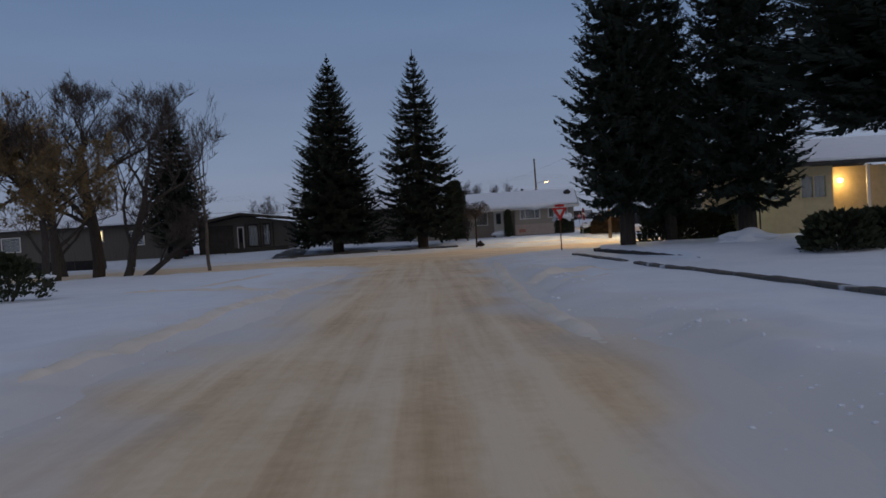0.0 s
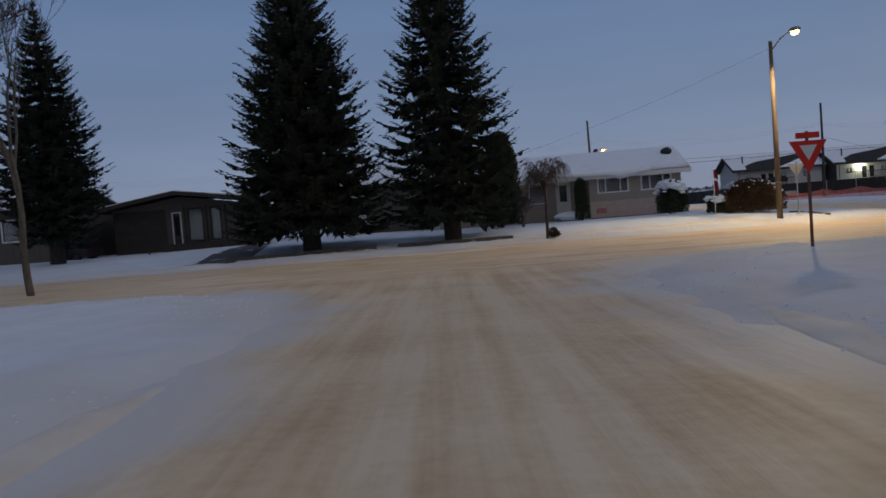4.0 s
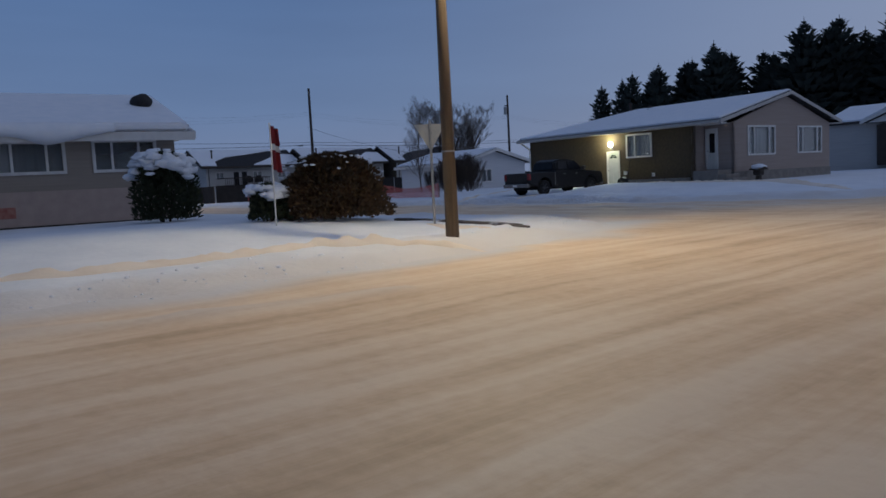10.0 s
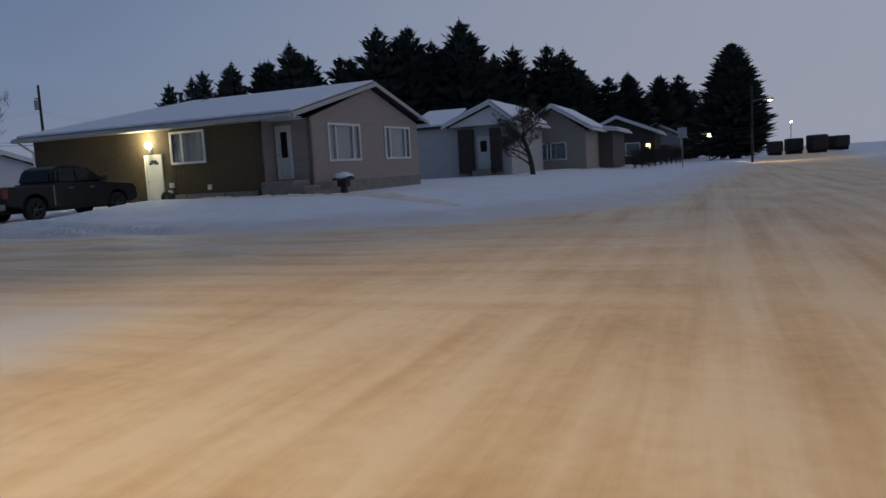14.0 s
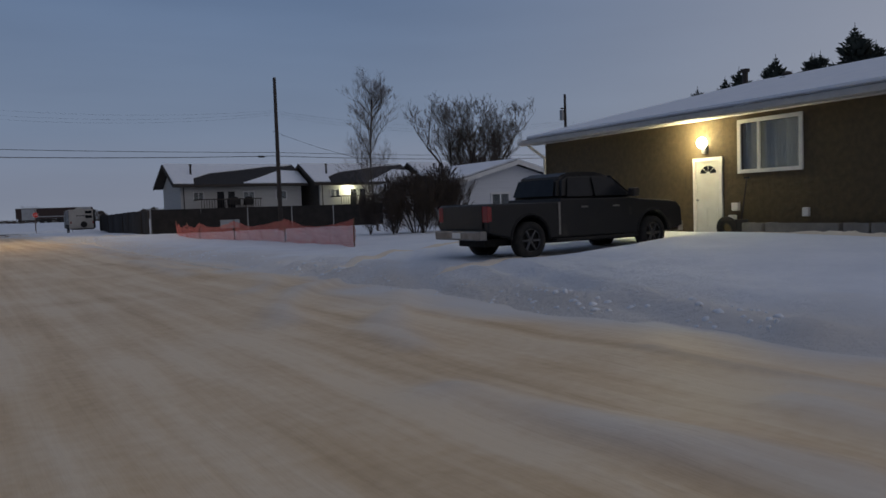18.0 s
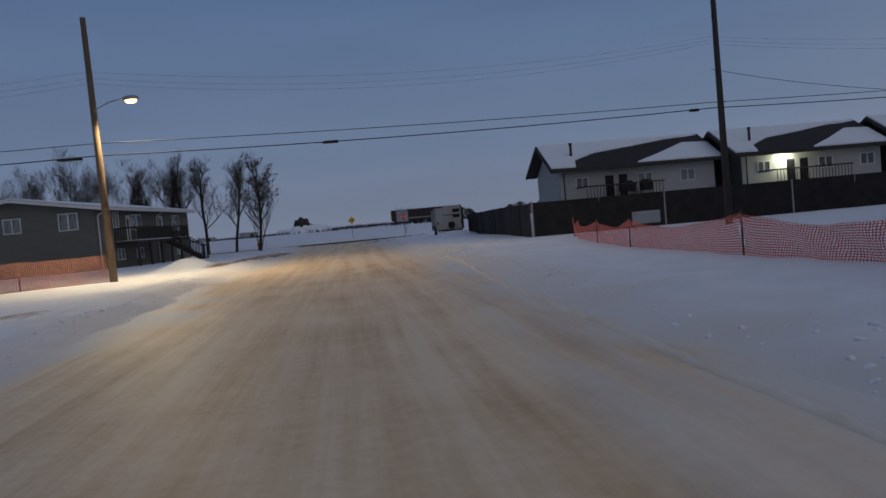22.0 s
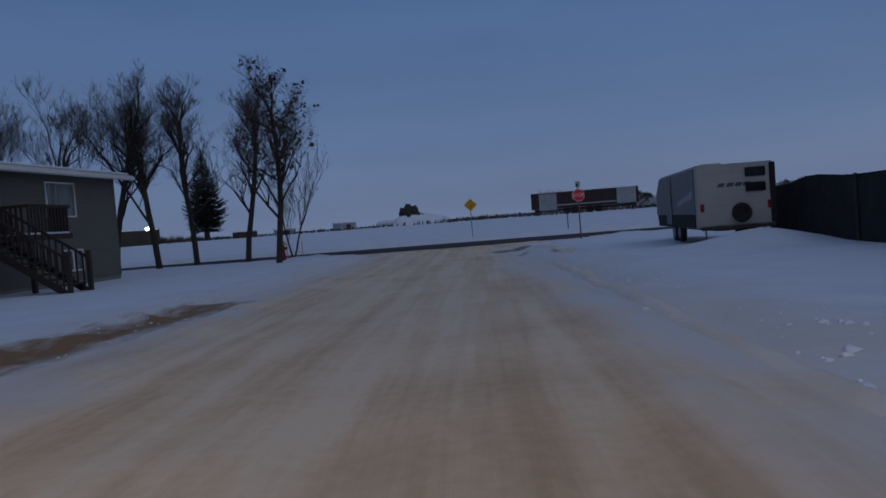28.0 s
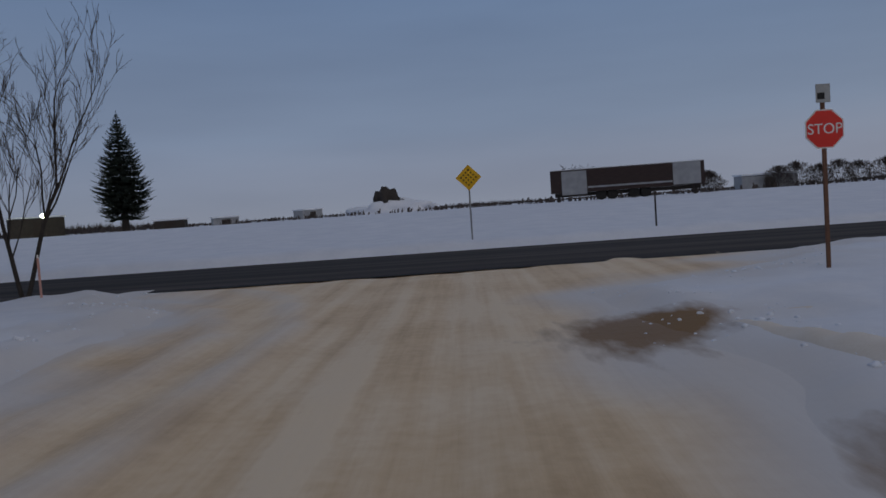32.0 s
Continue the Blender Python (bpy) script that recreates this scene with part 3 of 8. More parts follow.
def road_d(x, y):
    """Metres from the edge of the sanded lanes, negative on them."""
    x, y = np.asarray(x, float), np.asarray(y, float)
    d1 = np.maximum(np.abs(x - 0.1) - 3.15, y - 53)
    hw = 6.0 - 1.5 * step(24, 38, x)
    d2 = np.abs(y - cross_mid(x)) - hw
    d3 = np.maximum(np.abs(x - 26.7 + 0.4 * step(120, 150, y)) - 4.2 + 0.5 * step(120, 150, y), np.maximum(50 - y, y - 170))
    k = 3.2
    d = -np.log(np.exp(-np.clip(d1, -20, 40) / k) + np.exp(-np.clip(d2, -20, 40) / k) + np.exp(-np.clip(d3, -20, 40) / k)) * k
    flare = np.hypot((x - 27.3) / 7.5, (y - 169.5) / 8.5) * 6 - 6
    d = np.minimum(d, np.where(y < 172, flare, 40))
    return d + 0.6 * (vnoise(x, y, 4.1) - 0.5) + 0.5 * (vnoise(x, y, 1.3) - 0.5) + 0.35 * (vnoise(x + 9, y, 0.6) - 0.5)


def hwy_s(x):
    return 167.2 + 0.045 * (np.asarray(x, float) - 26)


def hwy_n(x):
    return 175.4 + 0.06 * (np.asarray(x, float) - 26)


LOT = 0.27


def ground_z(x, y):
    x, y = np.asarray(x, float), np.asarray(y, float)
    d = road_d(x, y)
    b = base_z(x, y)
    lump = vnoise(x, y, 0.6) * 0.35 + vnoise(x + 40, y, 1.7) * 0.65
    near = np.exp(-((d - 1.0) / 0.8) ** 2)
    z = b + 0.11 * step(-0.6, 2.2, d) + near * (0.04 + 0.11 * (lump - 0.3) + 0.07 * (vnoise(x + 17, y, 0.33) - 0.5)) + 0.05 * step(0.6, 2.6, d) * step(6, 2.6, d) * (vnoise(x, y, 0.9) - 0.35) - 0.10 * step(0.6, -0.9, d)
    z = z + 0.05 * (vnoise(x, y, 5.0) - 0.5) * step(0.5, 3, d)
    wob = 0.5 * (vnoise(x + 70, y + 30, 7.0) - 0.5)
    z = z + (0.05 * np.exp(-((d - 0.55 - wob) / 0.32) ** 2) + 0.045 * np.exp(-((d - 1.75 + wob) / 0.34) ** 2)) * (0.35 + 1.1 * vnoise(x, y + 11, 3.0))
    z = z + 0.022 * np.sin(d * 5.4 + 5 * vnoise(x, y, 6.0)) * step(0.1, 0.8, d) * step(3.4, 1.8, d) * (0.3 + vnoise(x + 3, y + 8, 4.0))
    for off in (0.0, 1.7):
        rut = x - 28.9 - off - 0.35 * np.maximum(y - 68, 0) - 0.012 * np.maximum(y - 68, 0) ** 2 * step(74, 84, y)
        z = z - (0.08 * np.exp(-(rut / 0.24) ** 2) - 0.06 * np.exp(-((np.abs(rut) - 0.5) / 0.2) ** 2)) * step(64, 67, y) * step(81, 77, y) * step(-0.2, 0.6, d)
    for off in (0.0, 1.6):
        rut = y - 79.6 - off - 0.1 * (x - 30) + 0.18 * np.maximum(x - 33, 0)
        z = z - (0.08 * np.exp(-(rut / 0.24) ** 2) - 0.06 * np.exp(-((np.abs(rut) - 0.5) / 0.2) ** 2)) * step(35, 33.5, x) * step(29.5, 31, x)
    yards = step(60, 66, y) * step(108, 90, y) * step(1, 7, d)
    z = z + 0.22 * np.exp(-(((x - 36) / 4.0) ** 2 + ((y - 76) / 5.0) ** 2)) * step(0, 3, d)
    z = z + 0.40 * yards * (0.8 + 0.4 * vnoise(x, y, 9))
    z = z + 0.25 * step(3, 12, d) * step(34, 10, y)
    for off in (0.0, 1.5):
        rut = y - 117.6 + off + 0.38 * (x - 31.8) - 0.02 * (x - 31.8) ** 2 * step(31.8, 36, x)
        z = z - (0.14 * np.exp(-(rut / 0.25) ** 2) - 0.12 * np.exp(-((np.abs(rut) - 0.5) / 0.24) ** 2)) * step(29.5, 31.5, x) * step(40, 37, x)
    churn = np.exp(-(((x - 31) / 4.0) ** 2 + ((y - 72) / 7.0) ** 2))
    z = z + churn * (0.05 * (lump - 0.45) + 0.06 * (vnoise(x + 5, y, 0.8) - 0.5) + 0.07 * (vnoise(x + 5, y + 9, 0.35) - 0.5)) * step(0, 1, d)
    z = z + 0.45 * np.exp(-(((x - 36.5) / 1.6) ** 2 + ((y - 147.2) / 1.5) ** 2)) + 0.55 * np.exp(-(((x - 19.0) / 1.2) ** 2 + ((y - 123.2) / 1.5) ** 2))
    z = z + 0.25 * np.exp(-((y - hwy_n(x) - 1.2) / 0.8) ** 2) * (0.6 + 0.6 * lump)
    onh = step(0.6, 0, np.maximum(hwy_s(x) - y, y - hwy_n(x)))
    z = np.where(onh > 0, z * (1 - onh) + onh * (b - 0.08), z)
    z = z + 0.28 * step(9.25, 9.65, x - 0.05 * (y - 36)) * step(43.2, 42.4, y) * step(23, 27, y) * step(40, 30, x)
    lot = np.exp(-((((x - 35.9) / 3.9) ** 2 + ((y - 76.6) / 2.2) ** 2) ** 2))
    return z * (1 - lot) + lot * LOT


def gz(x, y):
    return float(ground_z(x, y))


def axis(core, reach, grow=1.16):
    out = list(core)
    st = core[1] - core[0]
    lo, hi = core[0], core[-1]
    s = st
    while lo > -reach:
        s *= grow
        lo -= s
        out.insert(0, lo)
    s = st
    while hi < reach:
        s *= grow
        hi += s
        out.append(hi)
    return np.array(out)


def sheet(name, xs, ys, zfun, material, keep=None):
    X, Y = np.meshgrid(xs, ys, indexing='ij')
    Z = zfun(X, Y)
    n, m = X.shape
    vs = np.stack([X, Y, Z], -1).reshape(-1, 3)
    i, j = np.meshgrid(np.arange(n - 1), np.arange(m - 1), indexing='ij')
    q = np.stack([i * m + j, (i + 1) * m + j, (i + 1) * m + j + 1, i * m + j + 1], -1).reshape(-1, 4)
    if keep is not None:
        k = keep(X, Y)
        q = q[(k[:-1, :-1] | k[1:, :-1] | k[:-1, 1:] | k[1:, 1:]).reshape(-1)]
        used = np.unique(q)
        remap = np.full(n * m, -1)
        remap[used] = np.arange(len(used))
        vs, q = vs[used], remap[q]
    me = bpy.data.meshes.new(name)
    me.from_pydata(vs.tolist(), [], q.tolist())
    me.materials.append(material)
    me.polygons.foreach_set("use_smooth", [True] * len(me.polygons))
    return me, vs


TRACKS = [
    [(27.5, 68.4), (27.7, 66.9), (27.9, 65.6), (27.4, 64.0), (26.7, 62.8), (25.8, 61.8)],
    [(29.1, 66.5), (28.8, 64.4), (28.6, 62.6), (29.4, 60.3)],
    [(27.8, 64.0), (27.2, 62.5), (27.2, 60.5), (29.1, 58.7)],
    [(29.8, 68.4), (29.6, 66.0), (29.7, 63.0), (30.8, 60.6)],
    [(28.2, 70.0), (28.6, 71.4), (29.1, 72.2), (29.9, 73.2), (30.6, 74.4)],
    [(27.8, 72.4), (28.6, 74.6), (29.8, 76.6), (31.4, 77.8)],
    [(23.4, 136.0), (23.6, 146.0), (23.9, 152.0), (24.15, 157.0), (24.2, 159.8), (23.2, 162.6), (21.2, 164.6)],
    [(22.7, 138.0), (22.9, 148.0), (23.2, 155.0), (23.0, 159.0), (21.8, 162.2), (19.8, 163.6)],
    [(24.9, 150.0), (25.1, 156.0), (25.2, 160.0), (24.4, 163.6), (22.6, 166.2)],
    [(28.8, 76.6), (29.6, 77.8), (30.3, 80.0), (30.3, 81.5)],
    [(1.5, 59.4), (5.3, 58.3), (7.0, 57.7), (8.6, 57.1), (10.8, 56.6)],
    [(3.4, 40.3), (4.0, 42.0), (4.6, 42.7), (6.2, 44.3), (7.4, 44.9), (9.4, 45.4)],
    [(2.6, 40.5), (3.3, 42.6), (4.2, 43.8), (6.0, 45.4), (8.4, 46.2)],
    [(29.1, 81.8), (29.3, 88.0), (29.4, 93.5), (29.6, 100.0), (29.9, 108.3), (29.9, 115.5)],
    [(29.7, 83.0), (29.9, 92.0), (30.1, 101.0), (30.4, 109.0)],
    [(29.6, 122.0), (29.5, 134.0), (29.4, 146.0)],
    [(24.2, 118.0), (24.0, 128.0), (23.6, 136.0)],
]


def trod(x, y):
    """Ridges of clean snow left between wheel tracks, 0 to 1."""
    x, y = np.asarray(x, float), np.asarray(y, float)
    best = np.full(x.shape, 9.0)
    wob = 0.25 * (vnoise(x, y, 1.7) - 0.5)
    for line in TRACKS:
        for (xa, ya), (xb, yb) in zip(line, line[1:]):
            u = np.clip(((x - xa) * (xb - xa) + (y - ya) * (yb - ya)) / ((xb - xa) ** 2 + (yb - ya) ** 2), 0, 1)
            best = np.minimum(best, np.hypot(x - xa - u * (xb - xa), y - ya - u * (yb - ya)))
    return np.exp(-((best + wob) / 0.24) ** 2) * (0.45 + 0.8 * vnoise(x + 2, y, 0.7))


gx, gy = axis(np.arange(-16, 42, 0.16), 3200), axis(np.arange(6, 178, 0.16), 3200)
me, vs = sheet("ground", gx, gy, lambda X, Y: ground_z(X, Y) + 0.05 * trod(X, Y), LANDSNOW)
dd = road_d(vs[:, 0], vs[:, 1])
slush = step(2.4, -0.3, dd + 1.3 * (vnoise(vs[:, 0], vs[:, 1], 1.1) - 0.5))
me.attributes.new("slush", 'FLOAT', 'POINT').data.foreach_set("value", slush.astype(np.float32))
me.attributes.new("dirt", 'FLOAT', 'POINT').data.foreach_set("value", dirt_at(vs[:, 0], vs[:, 1]).astype(np.float32))
spots = np.exp(-(((vs[:, 0] - 31) / 3.5) ** 2 + ((vs[:, 1] - 74) / 6.0) ** 2)) + np.exp(-(((vs[:, 0] - 31) / 1.2) ** 2 + ((vs[:, 1] - 114) / 5.0) ** 2)) + np.exp(-(((vs[:, 0] - 28.6) / 2.0) ** 2 + ((vs[:, 1] - 64) / 3.5) ** 2))
churn_v = np.clip(0.28 * step(3.4, 1.2, dd) * step(-0.6, 0.3, dd) * (0.3 + 0.9 * vnoise(vs[:, 0], vs[:, 1], 2.6)) + spots, 0.05, 1)
me.attributes.new("churn", 'FLOAT', 'POINT').data.foreach_set("value", churn_v.astype(np.float32))
tagged(new("ground", me), "snow-covered ground of lawns, verges and open fields", "snow", kind="structure")


def road_z(x, y):
    z = base_z(x, y) + 0.035 * (vnoise(x, y, 2.3) - 0.5) + 0.03 * (vnoise(x, y, 0.8) - 0.5) - 0.012
    cross = step(5.5, 3.5, np.abs(y - cross_mid(x)))
    wig = 0.5 * (vnoise(x * 0 + 3, y, 14.0) - 0.5)
    for mid, on in ((0.1, step(50, 46, y)), (26.6, step(58, 62, y))):
        for k in (-2.3, -0.75, 0.75, 2.3):
            z = z - 0.022 * np.exp(-((x - mid - k - wig) / 0.3) ** 2) * on * (0.4 + vnoise(x, y, 5.0))
    for k in (-3.2, -1.6, 1.2, 2.9):
        z = z - 0.02 * np.exp(-((y - cross_mid(x) - k - 0.5 * vnoise(x, y * 0, 11.0)) / 0.3) ** 2) * cross * (0.4 + vnoise(x, y, 4.0))
    return z


rx, ry = axis(np.arange(-14, 46, 0.18), 420, 1.1), np.arange(-60, 169.2, 0.2)
me, vs = sheet("road", rx, ry, lambda X, Y: road_z(X, Y) + 0.07 * trod(X, Y), ROAD, lambda X, Y: (road_d(X, Y) < 0.9) & (Y < hwy_s(X) + 0.6))
turn = step(3.5, -1.5, np.abs(vs[:, 1] - cross_mid(vs[:, 0])) - 5.0)
turn = np.where((np.abs(vs[:, 0] - 26.7) < 5) & (vs[:, 1] > 55), turn * 0.5, turn)
me.attributes.new("turn", 'FLOAT', 'POINT').data.foreach_set("value", turn.astype(np.float32))
slush = np.maximum(step(-1.6, 0.1, road_d(vs[:, 0], vs[:, 1]) + 1.2 * (vnoise(vs[:, 0], vs[:, 1], 1.6) - 0.5)), 0.5 * np.clip(trod(vs[:, 0], vs[:, 1]), 0, 1))
me.attributes.new("slush", 'FLOAT', 'POINT').data.foreach_set("value", slush.astype(np.float32))
me.attributes.new("dirt", 'FLOAT', 'POINT').data.foreach_set("value", dirt_at(vs[:, 0], vs[:, 1]).astype(np.float32))
tagged(new("road", me), "village lanes of packed snow streaked with brown sand", "road", kind="structure")

hx = axis(np.arange(-20, 70, 1.0), 900, 1.12)
hv, hf = [], []
for i, x in enumerate(hx):
    for k in range(5):
        y = float(hwy_s(x)) + (float(hwy_n(x)) - float(hwy_s(x))) * k / 4
        hv.append((x, y, float(base_z(x, y)) + 0.0 + 0.05 * (1 - abs(k - 2) / 2)))
    if i:
        for k in range(4):
            a = 5 * (i - 1) + k
            hf.append((a, a + 5, a + 6, a + 1))
tagged(new("highway", raw("highway", hv, hf, ASPHALT, True)), "dark wet asphalt highway with thin snow streaks", "highway", kind="structure")

# ---------------------------------------------------------------- trees


def spruce_mesh(seed, h, r, levels=34, per=11, segs=6, z0=0.06, taper=0.55, skirt=0.52):
    """Crown of drooping boughs, each a spine with side sprays and hanging fringes."""
    rnd = random.Random(seed)
    vs, fs = [], []

    def quad(a, b, c, d):
        k = len(vs)
        vs.extend((a, b, c, d))
        fs.append((k, k + 1, k + 2, k + 3))
    for i in range(levels):
        f = (i + rnd.random() * 0.9) / levels
        z = h * (z0 + (1 - z0) * f ** 0.92)
        big = r * (1 - f) ** (taper + 0.25 * f) * ((0.68 + 0.32 * min(1, f * 5.5)) if segs <= 3 else (skirt + (1 - skirt) * min(1, f * 4.2))) + 0.05
        n = max(4, int(per * (0.45 + 0.55 * (1 - f))))
        if segs <= 3 and levels < 60:
            big *= rnd.uniform(0.62, 1.12)
        off = rnd.random() * 6.28
        for k in range(n):
            a = off + 6.283 * (k + rnd.uniform(-0.28, 0.28)) / n
            R = big * (rnd.uniform(0.75, 1.12) if segs <= 3 else rnd.uniform(0.76, 1.10))
            ca, sa = math.cos(a), math.sin(a)
            droop = rnd.uniform(0.20, 0.42) * (1.25 - f)
            pts = []
            for s in range(segs + 1):
                u = s / segs
                rr = R * (0.04 + 0.96 * u)
                zz = z - droop * R * u ** 1.3 + 1.15 * R * max(0, u - 0.55) ** 1.5 + (1 - u) * 0.1 * R + f ** 3 * R * u * 0.7
                pts.append(Vector((ca * rr, sa * rr, zz)))
            side = Vector((-sa, ca, 0))
            for s in range(segs):
                u = (s + 0.5) / segs
                w = (0.05 + min(0.11, 0.06 * R) + (0.17 if segs > 3 else 0.30) * R * (0.45 + 0.8 * u) * (min(1.0, 1.35 - u) if segs <= 3 else min(1.0, 1.75 * (1.06 - u)))) * rnd.uniform(0.7, 1.3)
                p, q = pts[s], pts[s + 1]
                along = q - p
                if segs <= 3:
                    ahead = along * rnd.uniform(0.3, 0.9)
                    dn = Vector((0, 0, -w * rnd.uniform(0.15, 0.5)))
                    quad(p, q, q + side * w * 0.9 + ahead + dn, p + side * w * 0.55 + ahead * 0.6 + dn)
                    quad(q, p, p - side * w * 0.55 + ahead * 0.6 + dn, q - side * w * 0.9 + ahead + dn)
                    continue
                for j in range(7):
                    for sg in (-1, 1):
                        o = p + along * ((j + rnd.random()) / 7)
                        l = w * rnd.uniform(0.35, 0.85)
                        tip = o + side * sg * l + along.normalized() * l * rnd.uniform(0.4, 1.2) - Vector((0, 0, l * rnd.uniform(-0.05, 0.45)))
                        m = o.lerp(tip, 0.5) + Vector((0, 0, 0.08 * l))
                        t = along.normalized() * l * rnd.uniform(0.12, 0.24)
                        quad(o, m - t, tip, m + t)
                l = w * rnd.uniform(0.4, 0.8)
                o = p + along * rnd.random()
                t = along.normalized() * l * 0.5
                quad(o + t, o - t, o - t * 0.4 - Vector((0, 0, l * 0.6)), o + t * 0.6 - Vector((0, 0, l * 0.7)))
    quad(Vector((-0.05, 0, h * 0.97)), Vector((0.05, 0, h * 0.97)), Vector((0.015, 0, h * 1.03)), Vector((-0.015, 0, h * 1.03)))
    quad(Vector((0, -0.05, h * 0.97)), Vector((0, 0.05, h * 0.97)), Vector((0, 0.015, h * 1.03)), Vector((0, -0.015, h * 1.03)))
    return [tuple(v) for v in vs], fs


def limb_mesh(seed, h, spread=0.5, depth=5, kids=3, trunk=0.16, fork=0.3, twist=0.35, up=0.25, lean=(0, 0), split=1, rmin=0.009, leaves=0.0, tl=0.46, k0=2, short=1.0, spray=3):
    """Bare branching tree: (trunk and limbs, twigs) as two vertex lists."""
    rnd = random.Random(seed)
    out = ([], []), ([], [])

    def seg(p, q, r0, r1, n, o):
        vs, fs = o
        d = (q - p).normalized()
        u = d.orthogonal().normalized()
        v = d.cross(u)
        k = len(vs)
        for c, r in ((p, r0), (q, r1)):
            for i in range(n):
                a = 6.283 * i / n
                vs.append(tuple(c + (u * math.cos(a) + v * math.sin(a)) * r))
        for i in range(n):
            j = (i + 1) % n
            fs.append((k + i, k + j, k + n + j, k + n + i))

    def grow(p, d, length, r, lev):
        n = 8 if lev == 0 else 5 if lev < 3 else 3
        o = out[0] if lev < 3 else out[1]
        steps = 5 if lev == 0 else 3
        pts = [p]
        for s in range(steps):
            d = (d + Vector((rnd.uniform(-1, 1), rnd.uniform(-1, 1), rnd.uniform(-0.6, 1) * up)) * twist * (0.35 if lev == 0 else 0.6)).normalized()
            q = pts[-1] + d * length / steps
            r2 = max(rmin, r * (1 - (0.45 if lev else 0.4) / steps))
            seg(pts[-1], q, r, r2, n, o)
            r = r2
            pts.append(q)
        if lev >= depth:
            for j in range(spray):
                c = pts[rnd.randrange(1, len(pts))]
                e = (d + Vector((rnd.uniform(-1, 1), rnd.uniform(-1, 1), rnd.uniform(-0.5, 1))) * 0.8).normalized() * rnd.uniform(0.15, 0.45)
                v = e.cross(Vector((rnd.uniform(-1, 1), rnd.uniform(-1, 1), 0.3))).normalized() * rmin * 0.8
                k = len(out[1][0])
                out[1][0].extend((tuple(c - v), tuple(c + v), tuple(c + e)))
                out[1][1].append((k, k + 1, k + 2))
            if rnd.random() < leaves:
                for j in range(3):
                    c, k = pts[-1] + Vector((rnd.uniform(-.2, .2), rnd.uniform(-.2, .2), rnd.uniform(-.2, .2))), len(out[1][0])
                    u, v = Vector((rnd.uniform(-1, 1), rnd.uniform(-1, 1), rnd.uniform(-1, 1))) * 0.10, Vector((rnd.uniform(-1, 1), rnd.uniform(-1, 1), rnd.uniform(-1, 1))) * 0.10
                    out[1][0].extend((tuple(c - u), tuple(c - v), tuple(c + u), tuple(c + v)))
                    out[1][1].append((k, k + 1, k + 2, k + 3))
            return
        m = kids + (k0, 1, 1, 0, 0, 0, 0, 0)[lev]
        for k in range(m):
            t = rnd.uniform(fork, 1.0) if k < m - 1 else 1.0
            i = min(steps - 1, int(t * steps))
            b = pts[i].lerp(pts[i + 1], t * steps - i)
            side = Vector((rnd.uniform(-1, 1), rnd.uniform(-1, 1), rnd.uniform(-0.2, 0.9))).normalized()
            dd = (d * (1 - spread) + side * spread + Vector((0, 0, up * 0.6))).normalized()
            grow(b, dd, length * rnd.uniform(0.48, 0.72) * (short * (1.25 - 0.75 * t) if lev == 0 and short < 1 else 1), max(rmin, r * rnd.uniform(0.45, 0.72)), lev + 1)
    for s in range(split):
        a = 6.283 * s / max(1, split) + rnd.random()
        k = 0.0 if split == 1 else 0.28
        grow(Vector((0.12 * k * math.cos(a), 0.12 * k * math.sin(a), -0.3)), Vector((lean[0] + k * math.cos(a), lean[1] + k * math.sin(a), 1)).normalized(), h * tl, trunk, 0)
    return out


TREE_MESHES = {}


def spruce(x, y, h, r, seed, label, group="", far=False, trunk_mat=None):
    key = ("s", seed, far)
    if key not in TREE_MESHES:
        v, f = spruce_mesh(seed, 1.0 * 14, 14 * 0.25, 64 if seed == 9 else 46 if far else 50 if seed == 6 else 42 if seed == 7 else 50, 24 if seed == 9 else 19 if far else 18 if seed == 6 else 14 if seed == 7 else 15, 3 if far else 8, 0.30 if seed == 5 else 0.06 if far else 0.075 if seed in (6, 7) else 0.10, 0.42 if seed == 9 else 0.50 if far else 0.62 if seed in (6, 7) else 0.68, 0.95 if seed == 6 else 0.78 if seed == 7 else 0.52)
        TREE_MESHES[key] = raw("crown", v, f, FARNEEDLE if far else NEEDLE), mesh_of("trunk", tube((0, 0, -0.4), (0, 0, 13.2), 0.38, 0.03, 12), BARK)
    t = thing("spruce_tree", Matrix.Translation((x, y, gz(x, y))) @ Matrix.Rotation(seed * 1.3 + x, 4, 'Z') @ Matrix.Diagonal((r / 3.5, r / 3.5, h / 14, 1)), label, "tree", group)
    part("crown", TREE_MESHES[key][0], None, t)
    part("trunk", TREE_MESHES[key][1], None, t)
    return t


def bare(x, y, h, seed, label, group="", name="bare_tree", category="tree", twig=None, bark=None, turn=0.0, z=None, **kw):
    key = ("b", seed, twig.name if twig else "")
    if key not in TREE_MESHES:
        a, b = limb_mesh(seed, 10.0, **kw)
        TREE_MESHES[key] = raw("trunk", *a, bark or BARK, True), raw("crown", *b, twig or TWIG), max(v[2] for v in b[0])
    s = h / TREE_MESHES[key][2]
    t = thing(name, Matrix.Translation((x, y, gz(x, y) if z is None else z)) @ Matrix.Rotation(turn, 4, 'Z') @ Matrix.Scale(s, 4), label, category, group)
    part("trunk", TREE_MESHES[key][0], None, t)
    tagged(part("crown", TREE_MESHES[key][1], None, t), kind="stuff")
    return t


